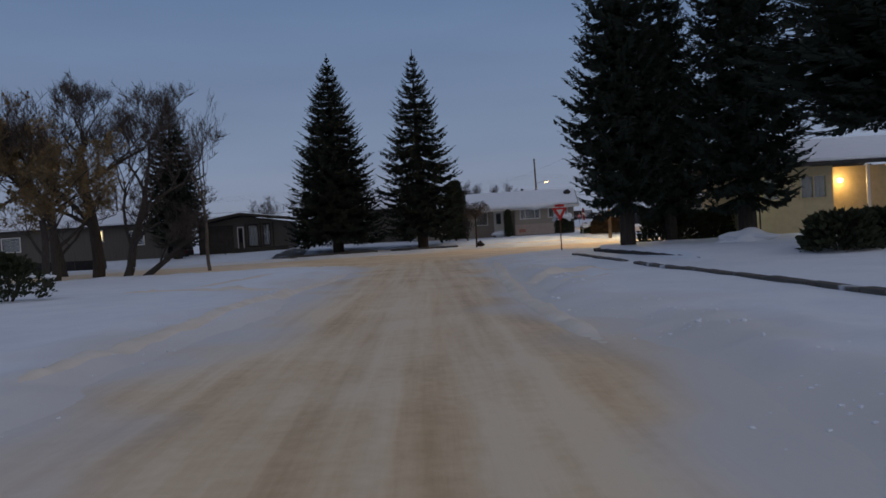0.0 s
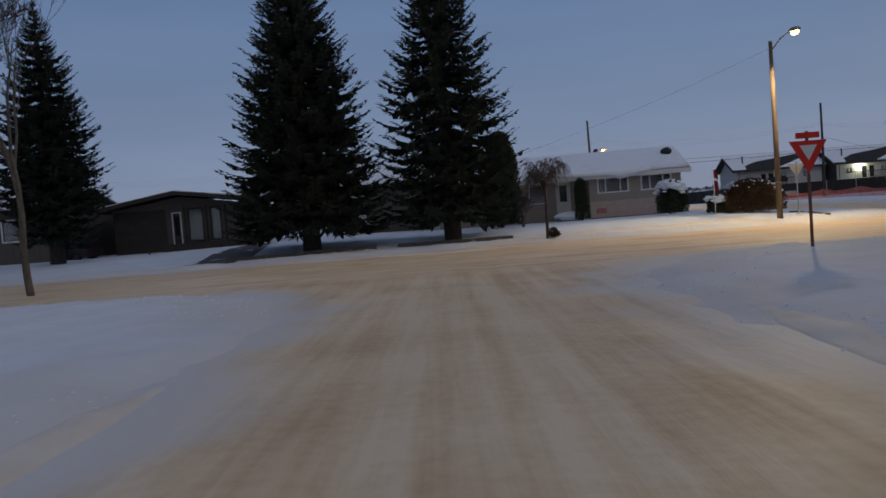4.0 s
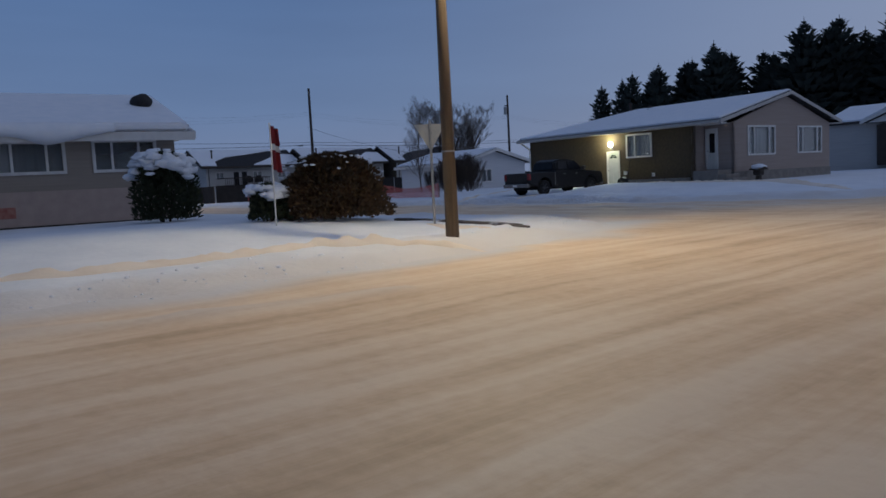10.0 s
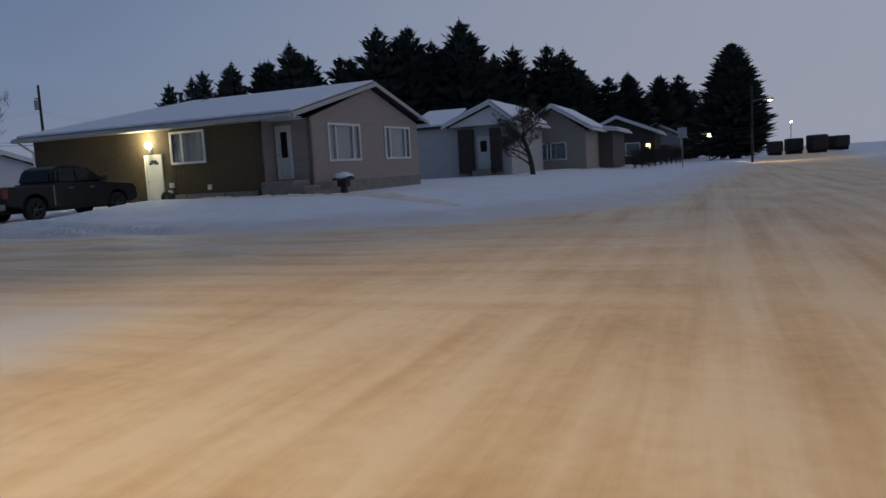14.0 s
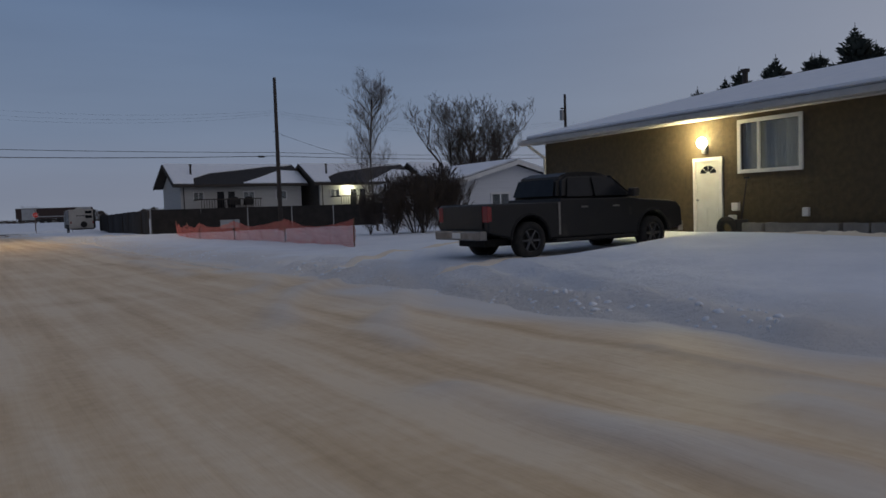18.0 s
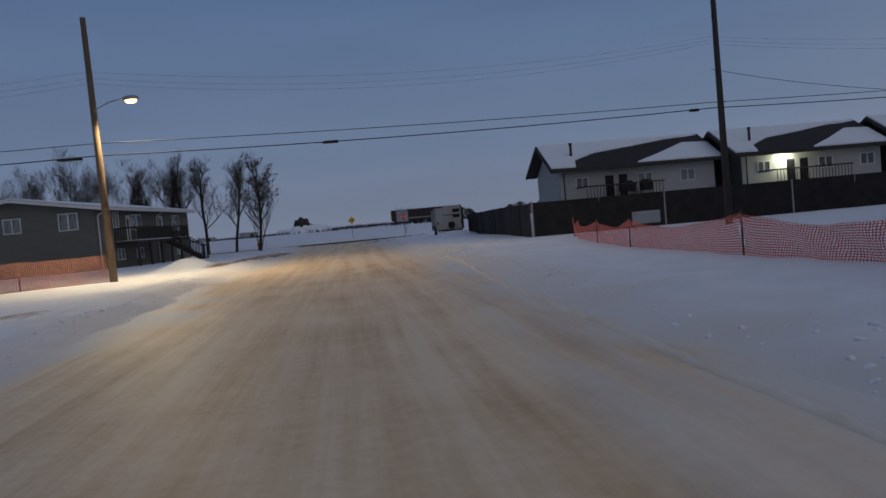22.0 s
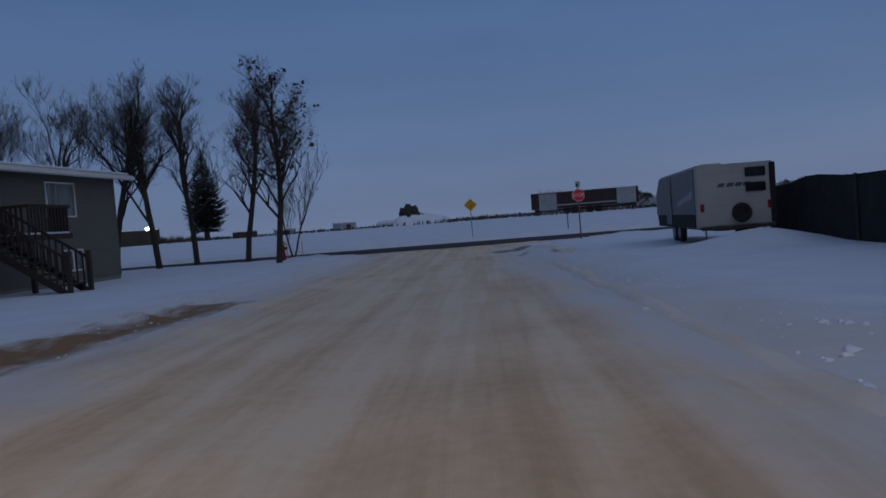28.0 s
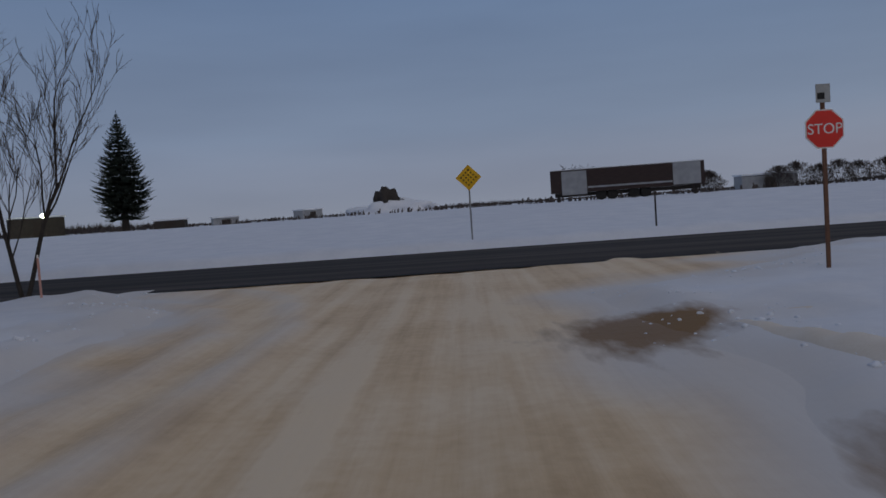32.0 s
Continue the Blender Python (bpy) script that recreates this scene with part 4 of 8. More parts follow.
def shrub(x, y, r, h, seed, material, label, snow=0, n=1500, leaf=0.09, name="shrub", square=2.0, base=None, slim=1.0, cap=1.0):
    """A dense bush of many leaf sprays on an uneven body, with stems and caps of snow."""
    rnd = random.Random(seed)
    vs, fs = [], []
    for i in range(n):
        a, u = rnd.random() * 6.283, rnd.random()
        f = rnd.random() ** 0.35
        ca = abs(math.cos(u * 1.5708)) ** (2 / square)
        k = 0.82 + 0.36 * noise.noise(Vector((math.cos(a) * 1.6, math.sin(a) * 1.6, u * 2.4 + seed)))
        p = Vector((math.cos(a) * ca * r * f * k, math.sin(a) * ca * r * f * k, h * (0.03 + 0.97 * math.sin(u * 1.5708) * (0.6 + 0.4 * f) * (0.9 + 0.2 * k))))
        d = Vector((p.x, p.y, h * 0.35)).normalized() + Vector((rnd.uniform(-1, 1), rnd.uniform(-1, 1), rnd.uniform(-0.5, 1))) * 0.7
        d.normalize()
        s = d.cross(Vector((rnd.uniform(-1, 1), rnd.uniform(-1, 1), rnd.uniform(-1, 1)))).normalized()
        l, w = leaf * rnd.uniform(1.4, 3.2), leaf * rnd.uniform(0.35, 0.8) * slim
        q = len(vs)
        vs += [tuple(p - s * w * 0.4), tuple(p + d * l * 0.6 - s * w), tuple(p + d * l), tuple(p + d * l * 0.55 + s * w)]
        fs.append((q, q + 1, q + 2, q + 3))
    t = thing(name, Matrix.Translation((x, y, gz(x, y) if base is None else base)), label, "bush")
    tagged(part("foliage", raw("foliage", vs, fs, material), None, t), kind="stuff")
    b = bmesh.new()
    for i in range(6):
        a = rnd.random() * 6.283
        tube((0.08 * math.cos(a), 0.08 * math.sin(a), -0.15), (r * 0.4 * math.cos(a), r * 0.4 * math.sin(a), h * 0.6), 0.03, 0.012, 5, b)
    part("stems", b, BARK, t)
    for i in range(snow):
        a, q = rnd.random() * 6.283, rnd.random() ** 0.5 * 0.92
        c = q * r * 0.9
        p = (math.cos(a) * c, math.sin(a) * c, h * (0.16 + 0.86 * (1 - q ** square) ** (1 / square)) * rnd.uniform(0.93, 1.06) + 0.04)
        part("snow_clump", ball(p, rnd.uniform(0.05, 0.14) * cap, (1.3, 1.1, 0.6), 2, 0.8, seed + i), SNOWCAP, t, smooth=True)
    return t


def weeping_tree(x, y, h, r, seed):
    """A grafted ornamental: straight stem, limbs that arch out and hang down all round."""
    rnd = random.Random(seed)
    stem, crown = ([], []), ([], [])

    def line(pts, r0, r1, o, n=4):
        vs, fs = o
        for i, p in enumerate(pts):
            d = (pts[min(i + 1, len(pts) - 1)] - pts[max(i - 1, 0)]).normalized()
            u = d.orthogonal().normalized()
            v = d.cross(u)
            w = r0 + (r1 - r0) * i / (len(pts) - 1)
            k = len(vs)
            vs += [tuple(p + (u * math.cos(6.283 * a / n) + v * math.sin(6.283 * a / n)) * w) for a in range(n)]
            if i:
                fs += [(k - n + a, k - n + (a + 1) % n, k + (a + 1) % n, k + a) for a in range(n)]
    line([Vector((0.04 * math.sin(z * 2.1), 0.03 * math.sin(z * 1.3), z * h)) for z in (-0.08, 0.1, 0.25, 0.4, 0.55, 0.66)], 0.075, 0.05, stem, 8)
    for i in range(30):
        a = 6.283 * i / 30 + rnd.uniform(-0.2, 0.2)
        R = r * rnd.uniform(0.3, 1.05)
        top = h * rnd.uniform(0.80, 1.0)
        low = h * rnd.uniform(0.58, 0.82)
        pts = []
        for k in range(9):
            u = k / 8
            q = R * (1 - (1 - min(1, u * 1.25)) ** 2)
            z = h * 0.62 + (top - h * 0.62) * math.sin(min(1, u * 1.9) * 1.5708) - (top - low) * max(0, u - 0.45) ** 1.6 / 0.55 ** 1.6
            pts.append(Vector((math.cos(a) * q + rnd.uniform(-0.06, 0.06), math.sin(a) * q + rnd.uniform(-0.06, 0.06), z + rnd.uniform(-0.04, 0.04))))
        line(pts, 0.016, 0.005, stem if i % 2 else crown, 4)
        for k in range(2, 9):
            for j in range(6):
                p = pts[k - 1].lerp(pts[k], rnd.random())
                b = a + rnd.uniform(-1.4, 1.4)
                l = rnd.uniform(0.15, 0.42)
                out = Vector((math.cos(b), math.sin(b), 0))
                line([p, p + out * l * 0.5 + Vector((0, 0, 0.10 * l)), p + out * l * 0.85 - Vector((0, 0, 0.35 * l)), p + out * l - Vector((0, 0, 1.0 * l))], 0.006, 0.003, crown, 3)
    t = thing("weeping_tree", Matrix.Translation((x, y, gz(x, y))), "young bare tree with a drooping domed crown by the street", "tree")
    part("trunk", raw("trunk", *stem, BARK, True), None, t)
    tagged(part("crown", raw("crown", *crown, TWIG), None, t), kind="stuff")
    return t


# the two tall spruces across the first lane, and the crowd of spruces by the corner
spruce(-6.5, 63.4, 15.6, 4.3, 6, "tall dark spruce standing alone beside the street")
spruce(0.35, 63.6, 15.6, 4.15, 7, "tall dark spruce with drooping boughs beside the street")
for i, (x, y, h, r) in enumerate(((10.4, 38.6, 17.5, 3.6), (15.1, 35.8, 17.0, 3.9), (14.2, 43.7, 18.0, 3.3), (16.4, 26.5, 13.0, 5.7))):
    spruce(x, y, h, r, (3, 1, 2, 5)[i], "big old spruce with dense dark boughs on a corner lot", "spruces on the corner lot")
spruce(-20.3, 66.2, 13.6, 3.7, 4, "dark spruce on the lawn in front of a bungalow")

# bare trees on the first lot
bare(-15.6, 45.6, 5.4, 11, "low leaning bare yard tree with a crooked trunk", "yard trees", depth=6, kids=3, trunk=0.34, lean=(1.25, 0.1), spread=0.5, up=0.06, turn=0.0)
bare(-17.0, 46.4, 12.6, 12, "bare yard tree with crooked limbs", "yard trees", depth=6, kids=3, trunk=0.24, lean=(0.25, 0.1), spread=0.55, twist=0.55)
bare(-20.3, 50.5, 14.6, 13, "bare yard tree with a wide twiggy crown", "yard trees", depth=6, kids=3, trunk=0.25, spread=0.56, twist=0.5)
bare(-21.0, 46.5, 11.5, 14, "crooked yard tree with brown leaves still hanging", "yard trees", twig=WARMTWIG, depth=6, kids=3, trunk=0.28, spread=0.6, up=0.1, rmin=0.014, leaves=0.35)
bare(-16.8, 37.0, 8.0, 14, "crooked yard tree with brown leaves still hanging", "yard trees", twig=WARMTWIG, turn=2.0, depth=6, kids=3, trunk=0.28, spread=0.6, up=0.1, rmin=0.014, leaves=0.35)
bare(-13.2, 50.5, 12.0, 15, "slender bare birch behind the yard trees", "yard trees", depth=5, kids=2, trunk=0.12, spread=0.3, bark=BIRCH)
bare(-24.5, 55.0, 13.0, 12, "bare yard tree with crooked limbs", "yard trees", turn=1.9)
bare(-25.5, 46.0, 13.0, 13, "bare yard tree with a wide twiggy crown", "yard trees", turn=2.6)
shrub(-12.4, 25.6, 1.5, 1.3, 51, CEDAR, "low dark hedge bush with a cap of snow", 5, 1800, 0.08)

# bare trees by the highway and round the village
for i, (x, y, h, s, tr) in enumerate(((8.35, 165.0, 11.6, 25, 0.0), (10.96, 164.6, 10.9, 25, 2.2), (12.4, 166.3, 11.0, 22, 0.7), (15.3, 166.2, 10.6, 22, 2.9), (18.45, 160.8, 10.3, 23, 0.0))):
    bare(x, y, h, s, "tall bare tree with a high ragged crown by the highway verge", "verge trees", twig=TWIG, turn=tr, depth=5, kids=3, trunk=0.17, spread=0.52, fork=0.3, up=0.18, twist=0.26, rmin=0.004, leaves=0.10 * (s == 23), tl=0.82, k0=14, short=0.46)
bare(17.9, 166.2, 6.8, 24, "young bare tree with a split stem near a hydrant", depth=4, kids=3, trunk=0.09, spread=0.35, split=2)
for i in range(14):
    bare((3.0, 5.2, -0.3)[i] if i < 3 else 3.0 - 3.4 * (i - 2) + (i % 3), 163.5 + (i * 7 % 3), 10.6 + (i * 5 % 4) * 0.7, (21, 25, 22)[i % 3], "bare shelter-belt tree behind the flats", "shelter belt", turn=i * 1.1, depth=6, kids=3, trunk=0.20, spread=0.44, fork=0.3, up=0.28, rmin=0.004)
bare(40.3, 93.0, 7.1, 31, "thin frosted birch beside a white garage", bark=BIRCH, twig=FROSTTWIG, depth=4, kids=3, trunk=0.08, spread=0.5, fork=0.12, up=0.2, rmin=0.004, tl=0.92, k0=28, short=0.36, spray=8)
bare(54.4, 104.8, 9.2, 32, "spreading bare tree behind a white garage", depth=6, kids=3, trunk=0.26, spread=0.56, split=4, up=0.2, rmin=0.008, spray=1)
bare(59.8, 64.8, 4.9, 33, "round-crowned bare ornamental tree on a lawn", depth=6, kids=3, trunk=0.30, spread=0.62, fork=0.25, up=0.16, rmin=0.014, spray=6)
weeping_tree(4.45, 60.0, 3.5, 1.0, 34)
bare(4.2, 67.4, 2.3, 35, "small bare shrub tree with fine stems", depth=5, kids=3, trunk=0.12, spread=0.4, split=3)
bare(-18.0, 72.6, 2.4, 35, "small bare shrub tree with fine stems", turn=1.0)

# spruce belt behind the houses to the east
for i in range(44):
    u = (i % 22) / 21
    rnd = random.Random(900 + i)
    x, y = 93 + 30 * u + rnd.uniform(-2, 2) + 9 * (i // 22), 116 - 50 * u + rnd.uniform(-2, 2) + 5 * (i // 22)
    h = float(np.interp(u, (0, 0.12, 0.3, 0.36, 0.43, 0.6, 0.63, 0.7, 0.88, 0.92, 1), (13.4, 15.8, 16.8, 15.6, 17.9, 17.7, 19.1, 15.2, 15.2, 12.7, 12.1))) * rnd.uniform(0.9, 1.07)
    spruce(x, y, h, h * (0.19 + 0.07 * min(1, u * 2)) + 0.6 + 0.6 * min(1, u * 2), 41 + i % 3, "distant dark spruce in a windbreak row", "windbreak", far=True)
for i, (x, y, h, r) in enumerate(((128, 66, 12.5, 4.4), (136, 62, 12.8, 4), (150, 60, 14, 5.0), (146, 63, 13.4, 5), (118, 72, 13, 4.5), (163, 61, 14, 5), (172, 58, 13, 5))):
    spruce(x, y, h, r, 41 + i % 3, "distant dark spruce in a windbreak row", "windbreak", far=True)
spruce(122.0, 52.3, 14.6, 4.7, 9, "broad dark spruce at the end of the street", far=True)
spruce(-13.5, 241.0, 14.2, 4.3, 2, "lone spruce in the snowy field across the highway")

# cedars and bushes round the grey house
rnd = random.Random(5)
shrub(3.3, 70.4, 1.2, 4.9, 61, CEDAR, "tall columnar cedar beside the house corner", 0, 16000, 0.085, "columnar_cedar", 5.0)
shrub(8.35, 72.9, 0.52, 2.3, 62, CEDAR, "narrow cedar beside a front door", 0, 3400, 0.055, "columnar_cedar", 3.0)
shrub(13.1, 70.4, 1.0, 1.75, 63, CEDAR, "round evergreen bush heaped with snow", 90, 7000, 0.055, "evergreen_bush", 3.0, cap=1.45)
shrub(16.0, 66.5, 1.75, 1.55, 64, BROWNCEDAR, "big rust-brown cedar bush flecked with snow", 60, 16000, 0.055, "cedar_bush", 3.2, cap=0.45)
shrub(17.3, 67.9, 1.3, 1.4, 67, BROWNCEDAR, "big rust-brown cedar bush flecked with snow", 14, 7000, 0.055, "cedar_bush", 3.2, cap=0.5)
shrub(14.3, 66.7, 0.6, 0.8, 65, CEDAR, "low evergreen bush capped with snow", 46, 2600, 0.055, "evergreen_bush", 3.0, cap=1.35)
shrub(4.75, 60.1, 0.2, 0.26, 66, BROWNCEDAR, "tuft of dry brown grass at a tree foot", 2, 500, 0.07, "grass_tuft")
for i, (x, y, h) in enumerate(((38.6, 88.4, 2.5), (39.6, 88.0, 2.8), (38.0, 87.6, 2.0), (40.4, 87.6, 2.4), (39.0, 87.2, 2.3), (40.9, 88.6, 2.6), (37.6, 88.6, 1.8))):
    bare(x, y, h, 36, "leafless brown thicket beside a white garage", "thickets", "thicket", "bush", turn=i * 1.7, depth=5, kids=3, trunk=0.07, spread=0.4, split=6, fork=0.1, up=0.3, rmin=0.012, spray=5)
shrub(39.2, 88.0, 1.9, 1.9, 68, BRUSH, "dense leafless brown thicket beside a white garage", 0, 2600, 0.13, "thicket", 2.6, None, 0.16)
shrub(40.6, 88.2, 1.3, 2.2, 69, BRUSH, "dense leafless brown thicket beside a white garage", 0, 1600, 0.13, "thicket", 2.6, None, 0.16)
# dark hedge in front of the cream house
for i in range(7):
    shrub(12.8 + 1.6 * i, 24.0 + 0.5 * i, 1.15, 0.95, 71 + i % 3, CEDAR, "clipped dark hedge section in front of a cream house", 0, 2600, 0.10, "hedge_section", 6.0)

# ---------------------------------------------------------------- far field and horizon
rnd = random.Random(31)
vs, fs = [], []
for i in range(11000):
    x = -330 + 780 * rnd.random()
    y = 330 + 40 * rnd.random() + 30 * math.sin(x * 0.02)
    hh = (0.8 + 3.4 * float(vnoise(x, 0, 31)) ** 1.6 * (0.55 + 0.6 * float(vnoise(x, 5, 6)))) * rnd.uniform(0.45, 1.0)
    z = gz(x, y) - 0.2
    for k in range(7):
        a, l, w = rnd.uniform(-0.9, 0.9), hh * rnd.uniform(0.5, 1.0), rnd.uniform(0.03, 0.09)
        b = x + rnd.uniform(-0.7, 0.7)
        q = len(vs)
        vs += [(b - w, y, z), (b + w, y + rnd.uniform(-1, 1), z), (b + l * math.sin(a) * 0.8, y, z + l * math.cos(a))]
        fs.append((q, q + 1, q + 2))
tagged(new("far_brush", raw("far_brush", vs, fs, BRUSH)), "distant leafless brush and woods along the horizon", "brush", kind="stuff")
vs, fs = [], []
for i in range(2600):
    x = -90 + 230 * rnd.random()
    y = 213 + 22 * rnd.random() + (8 if x > 34 else 22)
    hh = rnd.uniform(0.15, 0.5) * (0.5 + 1.2 * float(vnoise(x, y, 9)))
    z = gz(x, y) - 0.05
    w = rnd.uniform(0.03, 0.12)
    k = len(vs)
    vs += [(x - w, y, z), (x + w, y, z), (x + w * 0.5 + rnd.uniform(-.2, .2), y, z + hh), (x - w * 0.5, y + 0.1, z + hh * 0.9)]
    fs.append((k, k + 1, k + 2, k + 3))
tagged(new("field_weeds", raw("field_weeds", vs, fs, BRUSH)), "dry weeds poking through the snow of the field", "weeds", kind="stuff")
for i, (x, y, h) in enumerate(((47.6, 215.6, 2.3), (49.0, 216.4, 1.9), (58.5, 225.0, 2.2), (60.5, 225.6, 2.6), (62.5, 225.0, 2.1), (64.8, 226.0, 2.5), (67.0, 226.4, 2.2), (69.4, 226.0, 2.4), (72.0, 227.0, 2.6), (75.0, 227.5, 2.2))):
    shrub(x, y, h * 0.85, h * 0.8, 80 + i, BRUSH, "leafless bush in the snowy field", 0, 1500, 0.15, "field_bush", 2.2, None, 0.22)
# dark brush row in front of the far houses
for i in range(9):
    bare(84.0 + 3.2 * i, 61.2 - 0.35 * i, 1.9 + 0.3 * (i % 3), 36, "dark leafless hedge bush along the street", "street hedge", "hedge_bush", "bush", turn=i * 0.9)
mound = thing("snow_mound", Matrix.Translation((18.3, 250.0, gz(18.3, 250.0) - 0.2)), "ploughed snow mound with dark brush sticking out", "snow mound")
part("mound_body", ball((0, 0, 0), 1.0, (6.4, 3.5, 1.5), 4, 0.9, 4), SNOWCAP, mound, smooth=True)
vs, fs = [], []
for i in range(420):
    a, u = rnd.random() * 6.283, rnd.random() ** 0.5
    x0, y0 = 0.3 + 1.6 * u * math.cos(a), 1.0 * u * math.sin(a)
    z0 = 1.1 + rnd.random() * 1.0 * (1 - u * 0.6)
    w = rnd.uniform(0.06, 0.25)
    k = len(vs)
    vs += [(x0 - w, y0 - 0.8, z0 - 0.2), (x0 + w, y0 - 0.8, z0 - 0.1), (x0 + w * 1.2, y0 - 0.7, z0 + 0.4), (x0 - w, y0 - 0.9, z0 + 0.3)]
    fs.append((k, k + 1, k + 2, k + 3))
part("brush", raw("brush", vs, fs, BARK), None, mound)
# Plain dark dome that stands in for a bush on the mound.
part("dark_bush", ball((-0.8, -1.2, 1.55), 1.0, (1.25, 1.0, 1.5), 3, 1.1, 6), DARKWALL, mound, "dark rounded bush shape on the mound", smooth=True)

for i in range(5):
    shrub(13.8 + 1.6 * i, 44.6 - 0.3 * i, 1.2, 1.55, 71 + i % 3, CEDAR, "clipped dark hedge section on the corner lot", 0, 1800, 0.11, "hedge_section", 6.0)
# crumbs and clods of ploughed snow along the lanes
rnd = random.Random(77)
vs, fs = [], []
tries = 0
while len(vs) < 12 * 3000 and tries < 60000:
    tries += 1
    x, y = (rnd.uniform(-14, 40), rnd.uniform(36, 84)) if rnd.random() < 0.5 else (rnd.uniform(16, 36), rnd.uniform(62, 168)) if rnd.random() < 0.7 else (rnd.uniform(-9, 10), rnd.uniform(4, 48))
    d = float(road_d(x, y))
    if d < -0.4 or d > 1.5 or rnd.random() > math.exp(-abs(d - 0.5) * 1.6) or float(vnoise(x, y, 3.3)) < 0.45:
        continue
    r = rnd.uniform(0.008, 0.026) * (1 + 0.8 * (rnd.random() < 0.04))
    z = max(gz(x, y), float(road_z(x, y)))
    k = len(vs)
    for j in range(12):
        a = 6.283 * (j % 4) / 4 + (0.785 if 4 <= j < 8 else 0)
        lev = j // 4
        rr = r * (1.0, 1.05, 0.55)[lev] * rnd.uniform(0.55, 1.45)
        vs.append((x + rr * math.cos(a), y + rr * math.sin(a), z + r * (-0.6, 0.1, 0.5)[lev]))
    for lev in range(2):
        for j in range(4):
            a, b = k + lev * 4 + j, k + lev * 4 + (j + 1) % 4
            fs.append((a, b, b + 4, a + 4))
    fs.append((k + 8, k + 9, k + 10, k + 11))
tagged(new("snow_clods", raw("snow_clods", vs, fs, SNOWCAP)), "loose clods of ploughed snow along the lane edges", "snow", kind="stuff")

# larger broken lumps thrown up by the plough and by tyres
rnd = random.Random(78)
vs, fs = [], []
tries = 0
while len(vs) < 12 * 800 and tries < 60000:
    tries += 1
    k = rnd.random()
    if k < 0.07:
        x, y = rnd.uniform(28.5, 32), rnd.uniform(66, 83)
    elif k < 0.75:
        x, y = rnd.uniform(20, 36), rnd.uniform(84, 168)
    else:
        x, y = rnd.uniform(-9, 12), rnd.uniform(8, 62)
    d = float(road_d(x, y))
    hot = 0.03 * math.exp(-(((x - 30) / 1.3) ** 2 + ((y - 74) / 5.5) ** 2)) + 0.7 * math.exp(-(((x - 31) / 1.6) ** 2 + ((y - 114) / 4.0) ** 2))
    if d < 0.05 or d > 1.3 + 3 * hot or rnd.random() > math.exp(-abs(d - 0.7) * 1.3) + hot or float(vnoise(x + 50, y, 2.2)) < 0.52 - 0.2 * hot:
        continue
    r = rnd.uniform(0.02, 0.05) * (1 + 0.9 * hot * rnd.random() + 0.5 * (rnd.random() < 0.06))
    z, k = gz(x, y), len(vs)
    for j in range(12):
        a = 6.283 * (j % 4) / 4 + (0.785 if 4 <= j < 8 else 0) + rnd.uniform(-0.3, 0.3)
        lev = j // 4
        rr = r * (1.15, 1.0, 0.5)[lev] * rnd.uniform(0.6, 1.5)
        vs.append((x + rr * math.cos(a), y + rr * math.sin(a), z + r * (-0.8, 0.15, 0.55)[lev] * rnd.uniform(0.8, 1.3)))
    for lev in range(2):
        for j in range(4):
            a, b = k + lev * 4 + j, k + lev * 4 + (j + 1) % 4
            fs.append((a, b, b + 4, a + 4))
    fs.append((k + 8, k + 9, k + 10, k + 11))
tagged(new("snow_lumps", raw("snow_lumps", vs, fs, SNOWCAP, True)), "broken lumps of snow thrown up beside the lanes", "snow", kind="stuff")


RIDGESNOW = mat("ploughed snow with a little sand", (0.80, 0.73, 0.64), (0.70, 0.61, 0.50), scale=1.5, rough=0.7, bump=0.3)


def snow_ridge(pts, h, w, seed, label, even=False):
    """A low uneven ridge of pushed snow along a line, thinning out at both ends."""
    path = []
    for (xa, ya), (xb, yb) in zip(pts, pts[1:]):
        n = max(1, int(math.hypot(xb - xa, yb - ya) / 0.10))
        path += [(xa + (xb - xa) * i / n, ya + (yb - ya) * i / n, (yb - ya), -(xb - xa)) for i in range(n)]
    vs, fs = [], []
    n = len(path)
    for i, (x, y, nx, ny) in enumerate(path):
        l = math.hypot(nx, ny)
        nx, ny = nx / l, ny / l
        end = min(1.0, i / 26, (n - 1 - i) / 26)
        top = 0.36 * h * end * (0.35 + 1.1 * float(vnoise(x + seed, y, 0.9)) * (0.4 + 1.1 * float(vnoise(x, y + seed, 0.3))))
        if even:
            top = 0.5 * h * end * (0.75 + 0.5 * float(vnoise(x + seed, y, 0.5)))
        sh = (0.15 if even else 0.5) * w * (float(vnoise(x, y + 2 * seed, 1.9)) - 0.5)
        for j in range(9):
            u = (j - 4) / 4
            wu = u * w * (0.15 + 0.85 * end) + sh
            px, py = x + nx * wu, y + ny * wu
            rough = 1.1 * (float(vnoise(px * 1.0 + 31 + seed, py, 0.16)) - 0.5) * (1 - abs(u))
            lift = max(0.0, max(0.0, math.cos(u * 1.5708)) ** 1.5 + rough) * top
            vs.append((px, py, max(gz(px, py), float(road_z(px, py))) + lift - (0.05 if abs(u) > 0.95 else 0.0) - 0.03 * (1 - end)))
        if i:
            k = 9 * i
            fs += [(k - 9 + j, k - 8 + j, k + 1 + j, k + j) for j in range(8)]
    t = new("snow_ridge", raw("snow_ridge", vs, fs, RIDGESNOW, True))
    return tagged(t, label, "snow", kind="stuff")


